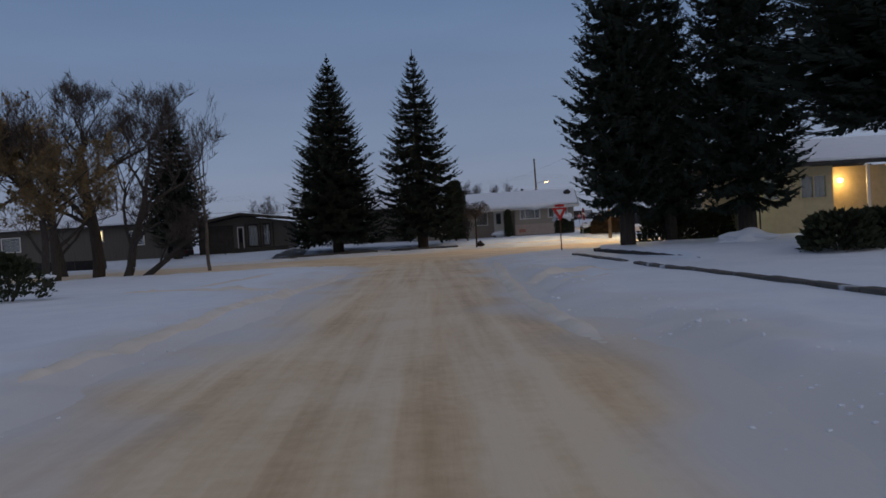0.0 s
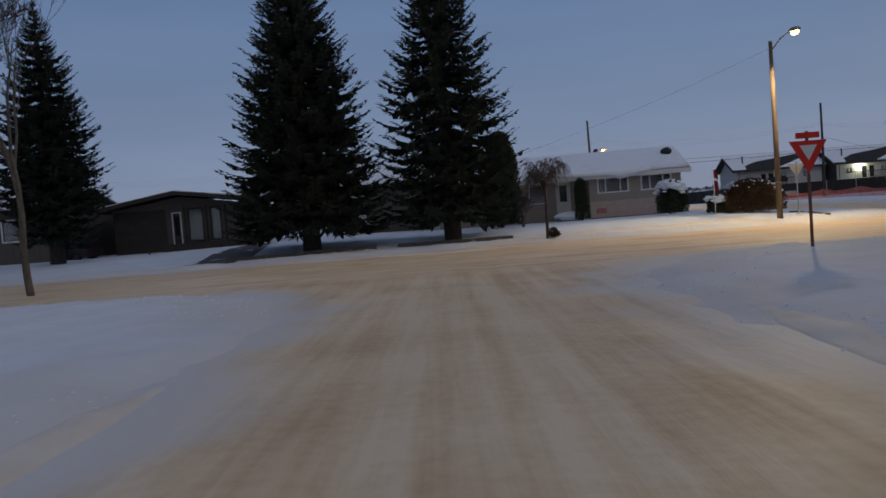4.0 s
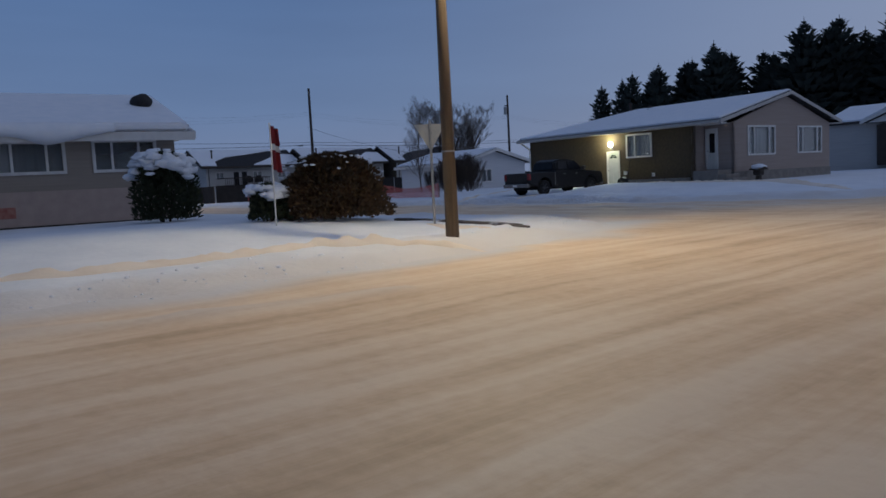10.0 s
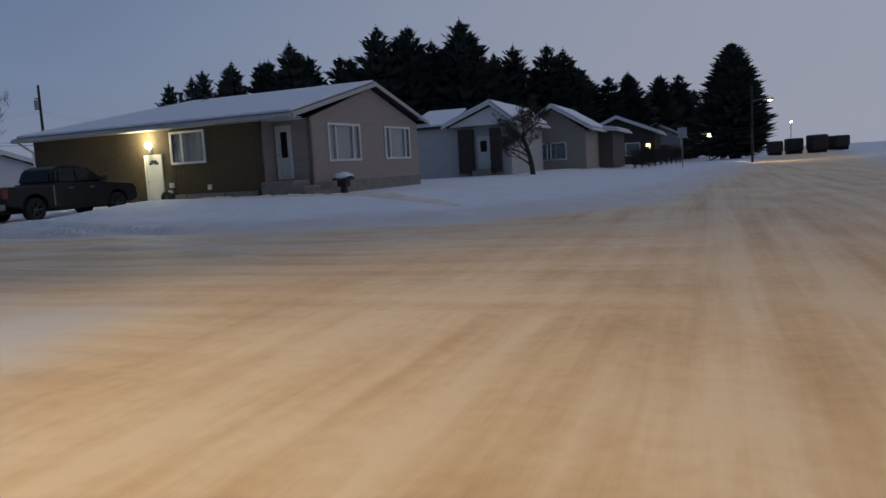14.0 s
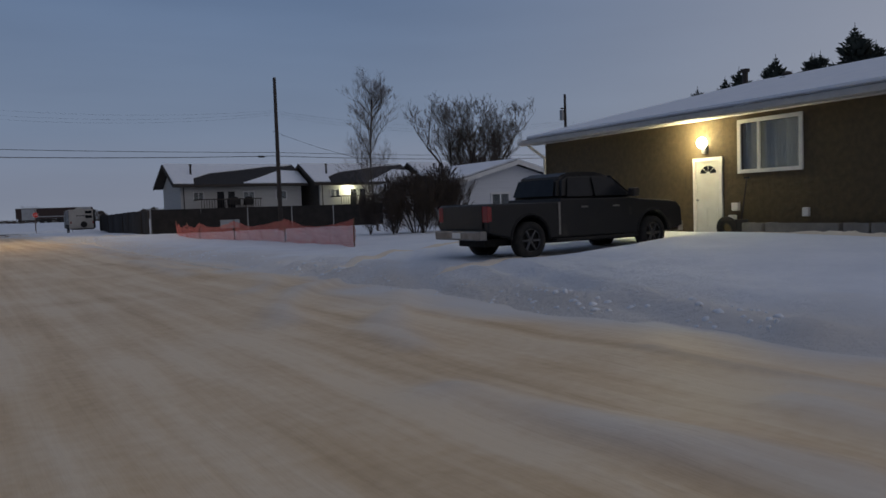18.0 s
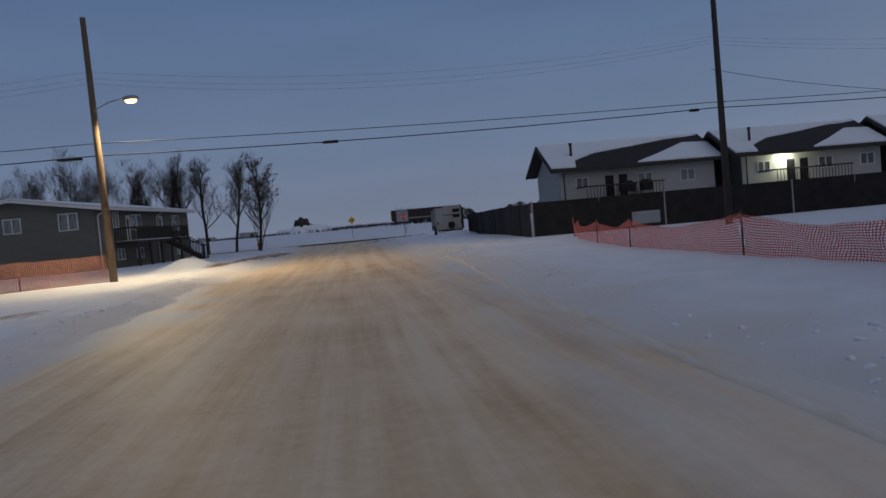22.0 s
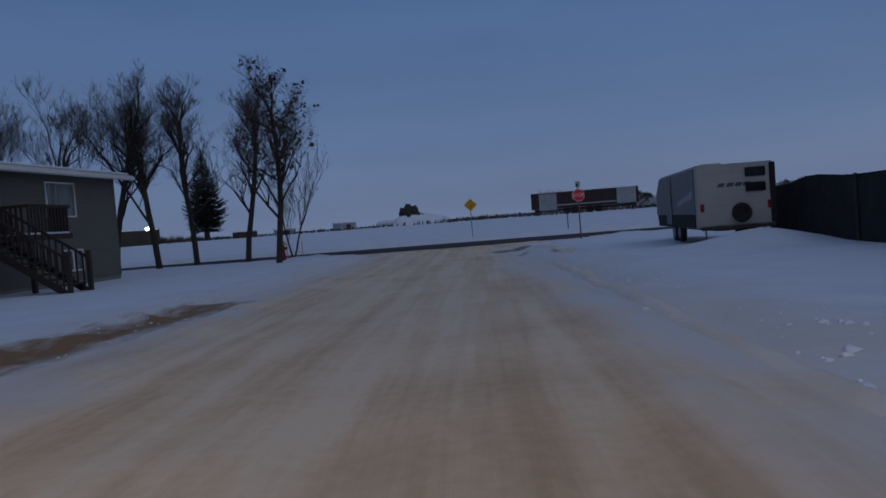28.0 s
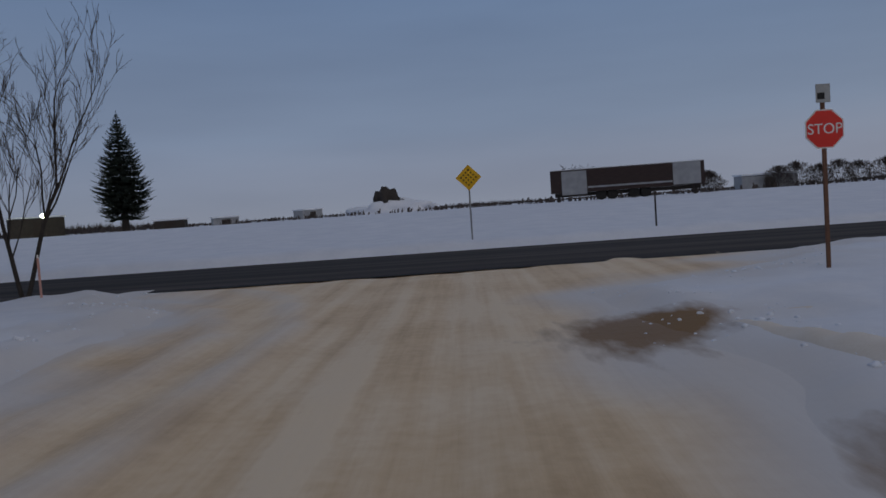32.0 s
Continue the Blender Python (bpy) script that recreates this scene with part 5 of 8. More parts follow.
LANE = "long low ridge of ploughed snow along the lane edge"
DRIVE = "ridge of snow beside the tyre tracks of a driveway"
snow_ridge([(30.2, 80.0), (30.3, 85.0), (30.5, 92.0), (30.5, 98.0), (31.0, 106.0), (31.1, 111.5), (30.85, 114.5)], 0.09, 0.08, 3, LANE, True)
snow_ridge([(30.5, 119.5), (30.5, 124.0), (30.3, 136.0), (30.3, 148.0)], 0.10, 0.15, 8, LANE, True)
snow_ridge([(30.0, 78.2), (31.2, 78.7), (32.4, 79.2), (35.2, 79.9), (38.4, 79.9)], 0.15, 0.22, 5, DRIVE)
snow_ridge([(31.0, 74.9), (31.8, 75.2), (32.9, 75.4), (34.2, 75.8), (35.9, 75.3)], 0.20, 0.28, 11, "churned ridge of snow where tyres came off the lane")
snow_ridge([(38.9, 74.3), (39.1, 69.2), (39.2, 66.6), (37.3, 62.6), (35.6, 60.8)], 0.26, 0.6, 27, "trampled bank of snow along the front of a lawn")
snow_ridge([(-2.8, 35.0), (-3.0, 28.7), (-3.3, 24.5), (-3.5, 19.4), (-3.8, 9.0)], 0.13, 0.24, 31, LANE)
snow_ridge([(-3.3, 24.6), (-3.95, 23.8), (-5.5, 25.0), (-7.1, 26.9), (-8.8, 27.4), (-11.0, 28.6)], 0.16, 0.4, 37, DRIVE)
snow_ridge([(-6.4, 38.6), (-6.9, 33.5), (-7.5, 29.2), (-8.8, 27.4)], 0.09, 0.28, 38, DRIVE)
snow_ridge([(3.7, 36.8), (3.2, 29.2), (2.9, 24.1), (2.6, 18.2), (2.7, 10.0)], 0.14, 0.26, 41, LANE)
snow_ridge([(3.0, 20.6), (3.4, 22.2), (3.8, 22.9), (5.4, 24.1), (7.3, 24.3)], 0.24, 0.42, 43, "uneven bank of shovelled snow across a verge")
snow_ridge([(3.2, 19.4), (4.4, 20.6), (6.2, 21.0)], 0.2, 0.4, 44, "uneven bank of shovelled snow across a verge")
snow_ridge([(-9.5, 61.9), (-5.4, 62.3), (-2.2, 62.9), (0.4, 62.6), (2.4, 62.5)], 0.16, 0.42, 56, "lumpy bank of thrown snow behind a kerb")
snow_ridge([(-9.0, 58.2), (-5.0, 57.6), (-2.0, 57.3), (1.0, 57.2), (4.5, 57.4)], 0.09, 0.22, 57, "thin cut edge of ploughed snow along the street", True)
snow_ridge([(2.0, 62.4), (5.6, 61.8), (8.1, 61.4), (12.4, 61.3), (14.0, 59.9), (14.6, 58.4)], 0.24, 0.26, 51, "low cut edge of ploughed snow along a kerb", True)
snow_ridge([(-9.0, 60.9), (-5.5, 61.2), (-1.5, 61.2), (2.0, 60.8)], 0.12, 0.3, 53, LANE)
snow_ridge([(17.4, 65.6), (17.35, 64.2), (17.1, 62.6), (16.6, 61.2), (15.6, 60.6)], 0.15, 0.36, 58, "lumpy bank of thrown snow behind a kerb")
snow_ridge([(31.0, 117.4), (31.8, 117.0), (33.7, 115.8), (36.7, 115.0)], 0.12, 0.22, 19, DRIVE)
snow_ridge([(30.9, 119.6), (32.2, 118.8), (34.0, 118.4), (37.0, 118.3)], 0.12, 0.24, 23, DRIVE)
snow_ridge([(30.3, 158.6), (30.66, 156.9), (31.0, 154.6), (31.2, 153.2), (31.4, 151.4), (31.2, 149.0)], 0.24, 0.26, 64, "broken bank of snow beside scraped gravel")
snow_ridge([(30.0, 158.8), (31.4, 158.3), (32.6, 157.4)], 0.12, 0.2, 65, "broken bank of snow beside scraped gravel")

# ---------------------------------------------------------------- houses


def shell(house, x0, x1, y0, y1, z0, z1, mats, gable=None, openings=None, turn_names=("south", "east", "north", "west")):
    """Four walls of a house; openings: side -> list of (a0, a1, z0, z1) in wall coordinates; gable: peak (x, z) on south and north."""
    openings = openings or {}
    frames = {"south": (face_m(x0, y0, z0, 0), x1 - x0), "east": (face_m(x1, y0, z0, 90), y1 - y0),
              "north": (face_m(x1, y1, z0, 180), x1 - x0), "west": (face_m(x0, y1, z0, -90), y1 - y0)}
    for side, (m, w) in frames.items():
        top = None
        if gable and side in ("south", "north"):
            top = (gable[0] - x0 if side == "south" else x1 - gable[0], gable[1] - z0)
        ws, wm = (0.0, m) if side in ("south", "north") else (0.165, m @ Matrix.Translation((0.165, 0, 0)))
        holes = [(a - ws, b - ws, c, d) for a, b, c, d in openings.get(side, ())]
        part("wall", moved(wall_panel(w - 2 * ws, z1 - z0, holes, 0.16, top), wm), mats.get(side, mats["all"]), house)
    return frames


# the brown and beige bungalow with the lit side door
tan = thing("bungalow", pose(40.3, 69.2, 0.0, 0, 0, -4.5), "brown stucco and beige bungalow with a lit side door", "house")
Z0, ZT = 0.45, 3.42
fw = face_m(0, 13.9, Z0, -90)


def wy(y):
    return 13.9 - y


west_holes = [(wy(7.46), wy(6.52), 0.0, 2.42 - Z0), (wy(5.95), wy(4.35), 2.05 - Z0, 3.17 - Z0)]
part("wall", moved(wall_panel(13.9 - 1.65, ZT - Z0, west_holes, 0.18), fw), STUCCO, tan, "rough brown stucco wall")
part("wall", box(0.0, 1.13, 1.65, 1.81, Z0, ZT), BEIGE, tan)
fe = face_m(0.95, 1.65, Z0, -90)
part("wall", moved(wall_panel(1.65, ZT - Z0, [(0.08, 0.76, 0.68, 2.72)], 0.16), fe), BEIGE, tan)
fs_ = face_m(0.95, 0, Z0, 0)
s_holes = [(1.29, 3.62, 1.82 - Z0, 3.17 - Z0), (5.98, 8.32, 1.84 - Z0, 3.15 - Z0)]
part("wall", moved(wall_panel(9.3, ZT - Z0, s_holes, 0.16, (4.85, 4.82 - Z0)), fs_), BEIGE, tan, "beige gable wall")
part("wall", box(10.09, 10.25, 0.17, 13.9, Z0, ZT), BEIGE, tan)
part("wall", box(0.19, 10.08, 13.74, 13.9, Z0, ZT), STUCCO, tan)
part("foundation", box(0.9, 10.3, -0.03, 0.12, 0.2, 0.95), CONCRETE, tan)
part("foundation", box(0.86, 0.98, 0.13, 1.6, 0.2, 0.95), CONCRETE, tan)
part("soffit", box(-0.5, -0.005, -0.3, 14.4, ZT - 0.05, ZT - 0.03), TRIM, tan)
part("soffit", box(10.26, 10.95, -0.3, 14.4, ZT - 0.05, ZT - 0.03), TRIM, tan)
part("attic_floor", box(0.2, 10.08, 0.2, 13.7, ZT - 0.05, ZT - 0.03), TRIM, tan)
gable_roof(tan, -0.55, 11.05, -0.30, 14.5, 3.42, 5.8, 4.95, thick=0.11, hip=4.6, snow=0.11, trim=DULLTRIM)
window_part(tan, fw, *west_holes[1][:2], west_holes[1][2], west_holes[1][3], (wy(5.95) + 0.52,), label="white-framed side window")
window_part(tan, fs_, 1.29, 3.62, 1.82 - Z0, 3.17 - Z0, (1.78, 3.13), label="wide white-framed picture window")
window_part(tan, fs_, 5.98, 8.32, 1.84 - Z0, 3.15 - Z0, (6.40, 7.90), curtain=False, label="wide white-framed picture window")
door_part(tan, fw, wy(7.46) + 0.08, wy(6.52) - 0.08, 0.0, 2.34 - Z0, None, "white side door under a lit lamp")
door_part(tan, fe, 0.14, 0.70, 0.68, 2.66, (0.22, 0.78, 0.42, 0.92), "white front door with a glass panel")
for i in range(4):
    a0, a1 = math.pi * (i + 0.08) / 4, math.pi * (i + 0.92) / 4
    arc = [(0.5 * (wy(7.46) + wy(6.52)) + r * math.cos(a), -0.010, 1.56 + 0.8 * r * math.sin(a)) for r, a in ((0.07, a0), (0.26, a0), (0.26, 0.5 * (a0 + a1)), (0.26, a1), (0.07, a1))]
    part("fan_pane", moved(prism(arc, (0, 0.008, 0)), fw), TINT, tan, "wedge of dark glass in a fan light")
part("lamp_bracket", box(-0.12, 0.0, 6.98, 7.10, 2.52, 2.78, 0.02), STEEL, tan)
part("lamp_globe", ball((-0.16, 7.04, 2.80), 0.13, (1, 1, 1.1)), glow("door lamp", (1.0, 0.93, 0.62), 45), tan, smooth=True)
part("step", box(-0.25, 0.9, 0.1, 1.55, 0.35, 1.08, 0.03), CONCRETE, tan)
part("step", box(-0.25, 0.9, -0.35, 0.08, 0.35, 0.86, 0.03), CONCRETE, tan)
part("step", box(-0.25, 0.9, -0.75, -0.37, 0.35, 0.66, 0.03), CONCRETE, tan)
part("flue", tube((5.6, 10.4, 4.4), (5.6, 10.4, 5.48), 0.09, n=12), DARKPOLE, tan)
part("flue_cap", tube((5.6, 10.4, 5.48), (5.6, 10.4, 5.58), 0.15, n=12), DARKPOLE, tan)
part("roof_vent", ball((5.7, 8.9, 5.12), 0.17, (1.2, 1, 0.9)), DARKPOLE, tan, smooth=True)
part("roof_vent", box(4.9, 5.1, 8.4, 8.6, 4.75, 4.98, 0.03), DARKPOLE, tan)
part("downpipe", tube((-0.12, 13.8, 0.6), (-0.12, 13.8, 2.9), 0.05, n=8), TRIM, tan)
part("downpipe", tube((-0.12, 13.8, 2.9), (-0.5, 14.2, 3.35), 0.05, n=8), TRIM, tan)
part("meter_box", box(-0.10, 0.0, 6.0, 6.2, 1.05, 1.25, 0.02), TRIM, tan)
part("meter_box", box(-0.10, 0.0, 6.1, 6.3, 0.75, 0.95, 0.02), TRIM, tan)
part("meter_box", box(-0.10, 0.0, 4.1, 4.25, 0.9, 1.1, 0.02), TRIM, tan)
TM = pose(40.3, 69.2, 0.0, 0, 0, -4.5)


def planter(y0, y1):
    t = thing("planter_box", TM @ Matrix.Translation((-0.45, 0, 0.35)), "weathered wooden planter box along a house wall", "planter", "planters")
    part("front", box(-0.06, -0.02, y0, y1, 0, 0.42, 0.01), CONCRETE, t)
    part("side", box(-0.02, 0.36, y0, y0 + 0.04, 0, 0.42, 0.01), CONCRETE, t)
    part("side", box(-0.02, 0.36, y1 - 0.04, y1, 0, 0.42, 0.01), CONCRETE, t)
    part("snow", box(-0.015, 0.355, y0 + 0.045, y1 - 0.045, 0.05, 0.40, 0.04), SNOWCAP, t)


for a, b in ((5.0, 5.55), (3.1, 4.9), (2.45, 3.0), (1.8, 2.4)):
    planter(a, b)
t = thing("tyre", TM @ pose(-0.3, 6.15, 0.62, 0, 80, 0), "old black tyre leaning on a house wall", "tyre")
part("tread", torus((0, 0, 0), 0.22, 0.09, 'z'), RUBBER, t, smooth=True)
bh = thing("bird_table", TM @ Matrix.Translation((1.9, -0.75, 0.5)) @ Matrix.Scale(0.85, 4), "small wooden lantern house with a snow-capped roof on a lawn", "garden ornament")
part("post", box(-0.12, 0.12, -0.12, 0.12, -0.3, 0.25, 0.01), DARKWALL, bh)
part("body", box(-0.22, 0.22, -0.22, 0.22, 0.26, 0.55, 0.01), DARKWALL, bh)
part("roof", prism([(-0.42, -0.4, 0.56), (0.42, -0.4, 0.56), (0, -0.4, 0.78)], (0, 0.8, 0)), DARKWALL, bh)
part("snow_cap", ball((0, 0, 0.76), 0.42, (1.1, 1.0, 0.42), 2, 0.2), SNOWCAP, bh, smooth=True)
sh_ = thing("snow_shovel", TM @ pose(-0.35, 5.75, 0.5, 0, 12, 0), "snow shovel leaning against a house wall", "shovel")
part("shaft", tube((0, 0, 0.3), (0, 0, 1.35), 0.02, n=8), DARKWOOD, sh_)
part("blade", box(-0.02, 0.02, -0.2, 0.2, 0.0, 0.35, 0.01), SIGNBLACK, sh_)
part("grip", box(-0.02, 0.02, -0.08, 0.08, 1.35, 1.40, 0.01), SIGNBLACK, sh_)

# the taupe bungalow behind the cedar bushes
grey = thing("bungalow", pose(12.0, 73.9, 0.0, 0, 0, -7), "taupe and pink bungalow under a thick snow-covered hip roof", "house")
G0, GT = 0.5, 3.05
fg = face_m(-2.85, 0, G0, 0)
gh = [(0.6, 2.35, 2.12 - G0, 2.93 - G0), (3.25, 4.95, 2.12 - G0, 2.93 - G0)]
part("wall", moved(wall_panel(5.6, GT - G0, gh, 0.16), fg), GREYWALL, grey, "taupe siding wall")
part("wainscot", box(-2.85, 2.75, -0.045, -0.003, 0.55, 1.55), PINKBRICK, grey, "pale pink lower wall band")
part("wall", box(2.585, 2.75, 0.17, 8.6, G0, GT), GREYWALL, grey)
part("wall", box(-2.85, -2.69, 0.17, 1.35, G0, GT), GREYWALL, grey)
fa = face_m(-6.8, 1.3, G0, 0)
part("wall", moved(wall_panel(4.1, GT - G0, [(0.25, 1.25, 1.25, 2.42), (1.95, 2.80, 0.45, 2.50)], 0.16), fa), GREYWALL, grey)
fl = face_m(-12.5, 0.4, G0, 0)
part("wall", moved(wall_panel(5.6, GT - G0, [(1.6, 3.4, 1.2, 2.4)], 0.16), fl), GREYWALL, grey)
part("wall", box(-6.9, -6.74, 0.58, 1.29, G0, GT), GREYWALL, grey)
part("wall", box(-12.5, -12.34, 0.57, 8.6, G0, GT), GREYWALL, grey)
part("wall", box(-12.33, 2.58, 8.44, 8.6, G0, GT), GREYWALL, grey)
part("foundation", box(-2.86, 2.76, -0.02, 0.1, 0.3, 0.54), DARKWALL, grey)
window_part(grey, fg, *gh[0], (1.02, 1.93), label="white-framed triple window with curtain")
window_part(grey, fg, *gh[1], (3.72, 4.50), curtain=False, label="white-framed triple window")
window_part(grey, fa, 0.25, 1.25, 1.25, 2.42, (), curtain=False, label="tall white-framed window")
window_part(grey, fl, 1.6, 3.4, 1.2, 2.4, (2.5,), label="white-framed window")
door_part(grey, fa, 2.0, 2.76, 0.45, 2.46, (0.2, 0.8, 0.38, 0.9), "white storm door with glass panels")
part("step", box(-5.0, -3.3, -0.5, 1.25, 0.4, 0.88, 0.04), CONCRETE, grey)
part("step", box(-4.9, -3.4, -1.0, -0.52, 0.4, 0.68, 0.04), CONCRETE, grey)
part("snow_drift", ball((-4.15, -0.4, 0.75), 1.0, (1.0, 0.9, 0.32), 3, 0.25, 3), SNOWCAP, grey, smooth=True)
part("soffit", box(-12.9, 3.15, -0.5, 9.0, GT - 0.02, GT + 0.01), TRIM, grey)
part("sign_board", box(-2.5, -1.85, -0.075, -0.048, 0.80, 1.12, 0.01), mat("faded red board", (0.30, 0.09, 0.07), (0.42, 0.22, 0.17), scale=7, rough=0.7, bump=0.05), grey, "small faded red board on the wall")
E0, EA, RY = 3.08, 4.55, 4.25
hx0, hx1, hy0, hy1 = -13.0, 3.25, -0.6, 9.1
for pts in (((hx0, hy0, E0), (hx1, hy0, E0), (hx1, RY, EA), (hx0, RY, EA)), ((hx1, hy1, E0), (hx0, hy1, E0), (hx0, RY, EA), (hx1, RY, EA))):
    r = part("roof", prism(pts, (0, 0, 0.12)), SHINGLE, grey)
    mid = sum((Vector(p) for p in pts), Vector()) / len(pts)
    q = [Vector(p) * 0.985 + mid * 0.015 + Vector((0, 0, 0.126)) for p in pts]
    part("snow_cover", prism(q, (0, 0, 0.26), None, 0.07), SNOWCAP, r, "thick smooth snow lying on the roof")
for a in ((hx0, hx1, hy0 - 0.03, hy0), (hx0, hx1, hy1, hy1 + 0.03)):
    part("fascia", box(*a, E0 - 0.14, E0 + 0.13), TRIM, grey)
for xg in (2.59, -12.5):
    part("gable", prism([(xg, 0.0, 3.05), (xg, 8.6, 3.05), (xg, RY, 4.5)], (0.16, 0, 0)), GREYWALL, grey)
for ya in (hy0, hy1):
    part("bargeboard", prism([(hx1, ya, E0 - 0.08), (hx1, RY, EA - 0.08), (hx1, RY, EA + 0.13), (hx1, ya, E0 + 0.13)], (0.04, 0, 0)), TRIM, grey)
part("roof_hood", ball((2.35, 2.3, 4.42), 1.0, (0.34, 0.42, 0.30), 3, 0.15, 2), BARESHINGLE, grey, "round dark ventilator hood on the roof", smooth=True)
vs, fs = [], []
for i in range(121):
    x = -9.0 + 9.9 * i / 120
    drop = (0.05 + 0.20 * float(vnoise(x, 3.0, 0.9)) * float(vnoise(x, 9.0, 2.4)) + 0.24 * math.exp(-((x + 0.95) / 0.55) ** 2)) * min(1.0, i / 14, (120 - i) / 14)
    k = 0.05 * (float(vnoise(x, 1.0, 0.5)) - 0.5)
    vs += [(x, hy0 + 0.12, E0 + 0.40), (x, hy0 - 0.10 + k, E0 + 0.34), (x, hy0 - 0.17 + k, E0 + 0.16 - 0.3 * drop), (x, hy0 - 0.11, E0 + 0.13 - drop), (x, hy0 - 0.032, E0 + 0.15 - 0.8 * drop), (x, hy0 - 0.032, E0 + 0.2)]
    if i:
        q = 6 * i
        fs += [(q - 6 + a, q + a, q + a + 1, q - 5 + a) for a in range(5)]
part("snow_lip", raw("snow_lip", vs, fs, SNOWCAP, True), None, grey, "snow sagging over the eave in an uneven lip")
part("roof_vent", tube((-1.95, 4.2, 4.6), (-1.95, 4.2, 4.98), 0.06, n=8), DARKPOLE, grey)
part("roof_vent", ball((-1.95, 4.2, 5.0), 0.16, (1, 1, 0.8)), DARKPOLE, grey, smooth=True)

# the low flat bungalow on the far lot
low = thing("bungalow", pose(-21.2, 75.4, 0.0, 0, 0, 3), "low dark-fronted bungalow with a shallow gable and glass panels", "house")
lh = [(3.7, 4.25, 0.5, 2.6), (4.75, 5.6, 0.75, 2.75), (6.2, 6.75, 0.75, 2.75)]
fr = shell(low, 0.0, 8.4, 0.0, 9.0, 0.35, 3.3, {"all": TAUPEDARK, "west": DARKWALL}, (4.2, 3.98), {"south": lh})
gable_roof(low, -1.0, 10.2, -1.2, 9.6, 3.28, 4.2, 4.12, snow=0.07, trim=DARKWALL)
for i, o in enumerate(lh[1:]):
    window_part(low, fr["south"][0], *o, (), curtain=bool(i), label="tall fixed pane in a dark frame", trim=DARKWALL)
door_part(low, fr["south"][0], 3.75, 4.2, 0.5, 2.55, (0.2, 0.8, 0.3, 0.9), "dark front door", DARKWALL)
part("panel", box(0.0, 3.3, -0.03, -0.003, 0.4, 3.2), DARKWALL, low, "dark brown cladding panel")
for x in (4.5, 5.9, 7.1):
    part("mullion", box(x - 0.06, x + 0.06, -0.08, -0.004, 0.4, 3.28), DARKWALL, low)
part("low_wall", box(3.2, 8.6, -0.9, -0.75, 0.2, 0.95), DARKWALL, low)
part("flue", tube((8.8, 3.0, 3.5), (8.8, 3.0, 4.6), 0.07, n=8), DARKPOLE, low)

# neighbour between the two tall spruces, seen in slices
nb = thing("house", pose(-8.0, 80.5, 0.0, 0, 0, -3), "dark taupe house behind tall spruces with a snowy roof", "house")
fr = shell(nb, 0.0, 7.0, 0.0, 8.0, 0.35, 3.8, {"all": TAUPEDARK}, None, {"south": [(1.55, 2.5, 0.95, 3.0)]})
door_part(nb, fr["south"][0], 1.63, 2.42, 0.95, 2.92, (0.2, 0.8, 0.42, 0.92), "pale storm door with a glass panel")
for pts in (((-0.5, -0.6, 3.8), (7.5, -0.6, 3.8), (7.5, 4.0, 5.4), (-0.5, 4.0, 5.4)), ((7.5, 8.6, 3.8), (-0.5, 8.6, 3.8), (-0.5, 4.0, 5.4), (7.5, 4.0, 5.4))):
    r = part("roof", prism(pts, (0, 0, 0.14)), SHINGLE, nb)
    part("snow_cover", prism([Vector(p) + Vector((0, 0, 0.145)) for p in pts], (0, 0, 0.22), None, 0.06), SNOWCAP, r)
for x in (0.0, 6.84):
    part("gable", prism([(x, 0.0, 3.8), (x, 8.0, 3.8), (x, 4.0, 5.35)], (0.16, 0, 0)), TAUPEDARK, nb)
for k in range(5):
    st = part("step", box(1.2, 2.85, -1.2 - 0.3 * k, -0.9 - 0.3 * k if k else -0.02, -0.1, 1.2 - 0.22 * k, 0.02), CONCRETE, nb)
    part("snow_cover", box(1.16, 2.89, -1.22 - 0.3 * k, -0.92 - 0.3 * k if k else -0.04, 1.204 - 0.22 * k, 1.30 - 0.22 * k, 0.04), SNOWCAP, st)

# pale house behind the yard trees, with one lit window
wh = thing("house", pose(-44.0, 72.0, 0.0, 0, 0, 0), "pale low house behind yard trees with one lit window", "house")
ho = [(14.2, 15.1, 2.1, 3.0), (6.0, 7.6, 1.6, 2.8), (17.6, 18.8, 1.6, 2.8)]
# Pale siding drawn in dark taupe: its shade is put into the colour.
fr = shell(wh, 0.0, 20.8, 0.0, 8.0, 0.3, 3.6, {"all": TAUPEDARK}, None, {"south": ho})
for i, o in enumerate(ho):
    window_part(wh, fr["south"][0], *o, (), curtain=bool(i), label="white-framed window" if i else "white-framed window glowing with warm room light")
part("lit_blind", moved(box(14.22, 15.08, 0.10, 0.12, 2.12, 2.98), fr["south"][0]), glow("lit blind", (1.0, 0.68, 0.30), 2.2), wh, "warm lit blind")
for pts in (((-0.5, -0.6, 3.6), (21.3, -0.6, 3.6), (21.3, 4.0, 4.9), (-0.5, 4.0, 4.9)), ((21.3, 8.6, 3.6), (-0.5, 8.6, 3.6), (-0.5, 4.0, 4.9), (21.3, 4.0, 4.9))):
    r = part("roof", prism(pts, (0, 0, 0.14)), SHINGLE, wh)
    part("snow_cover", prism([Vector(p) + Vector((0, 0, 0.145)) for p in pts], (0, 0, 0.16), None, 0.05), SNOWCAP, r)
for x in (0.0, 20.64):
    part("gable", prism([(x, 0.0, 3.6), (x, 8.0, 3.6), (x, 4.0, 4.85)], (0.16, 0, 0)), TAUPEDARK, wh)

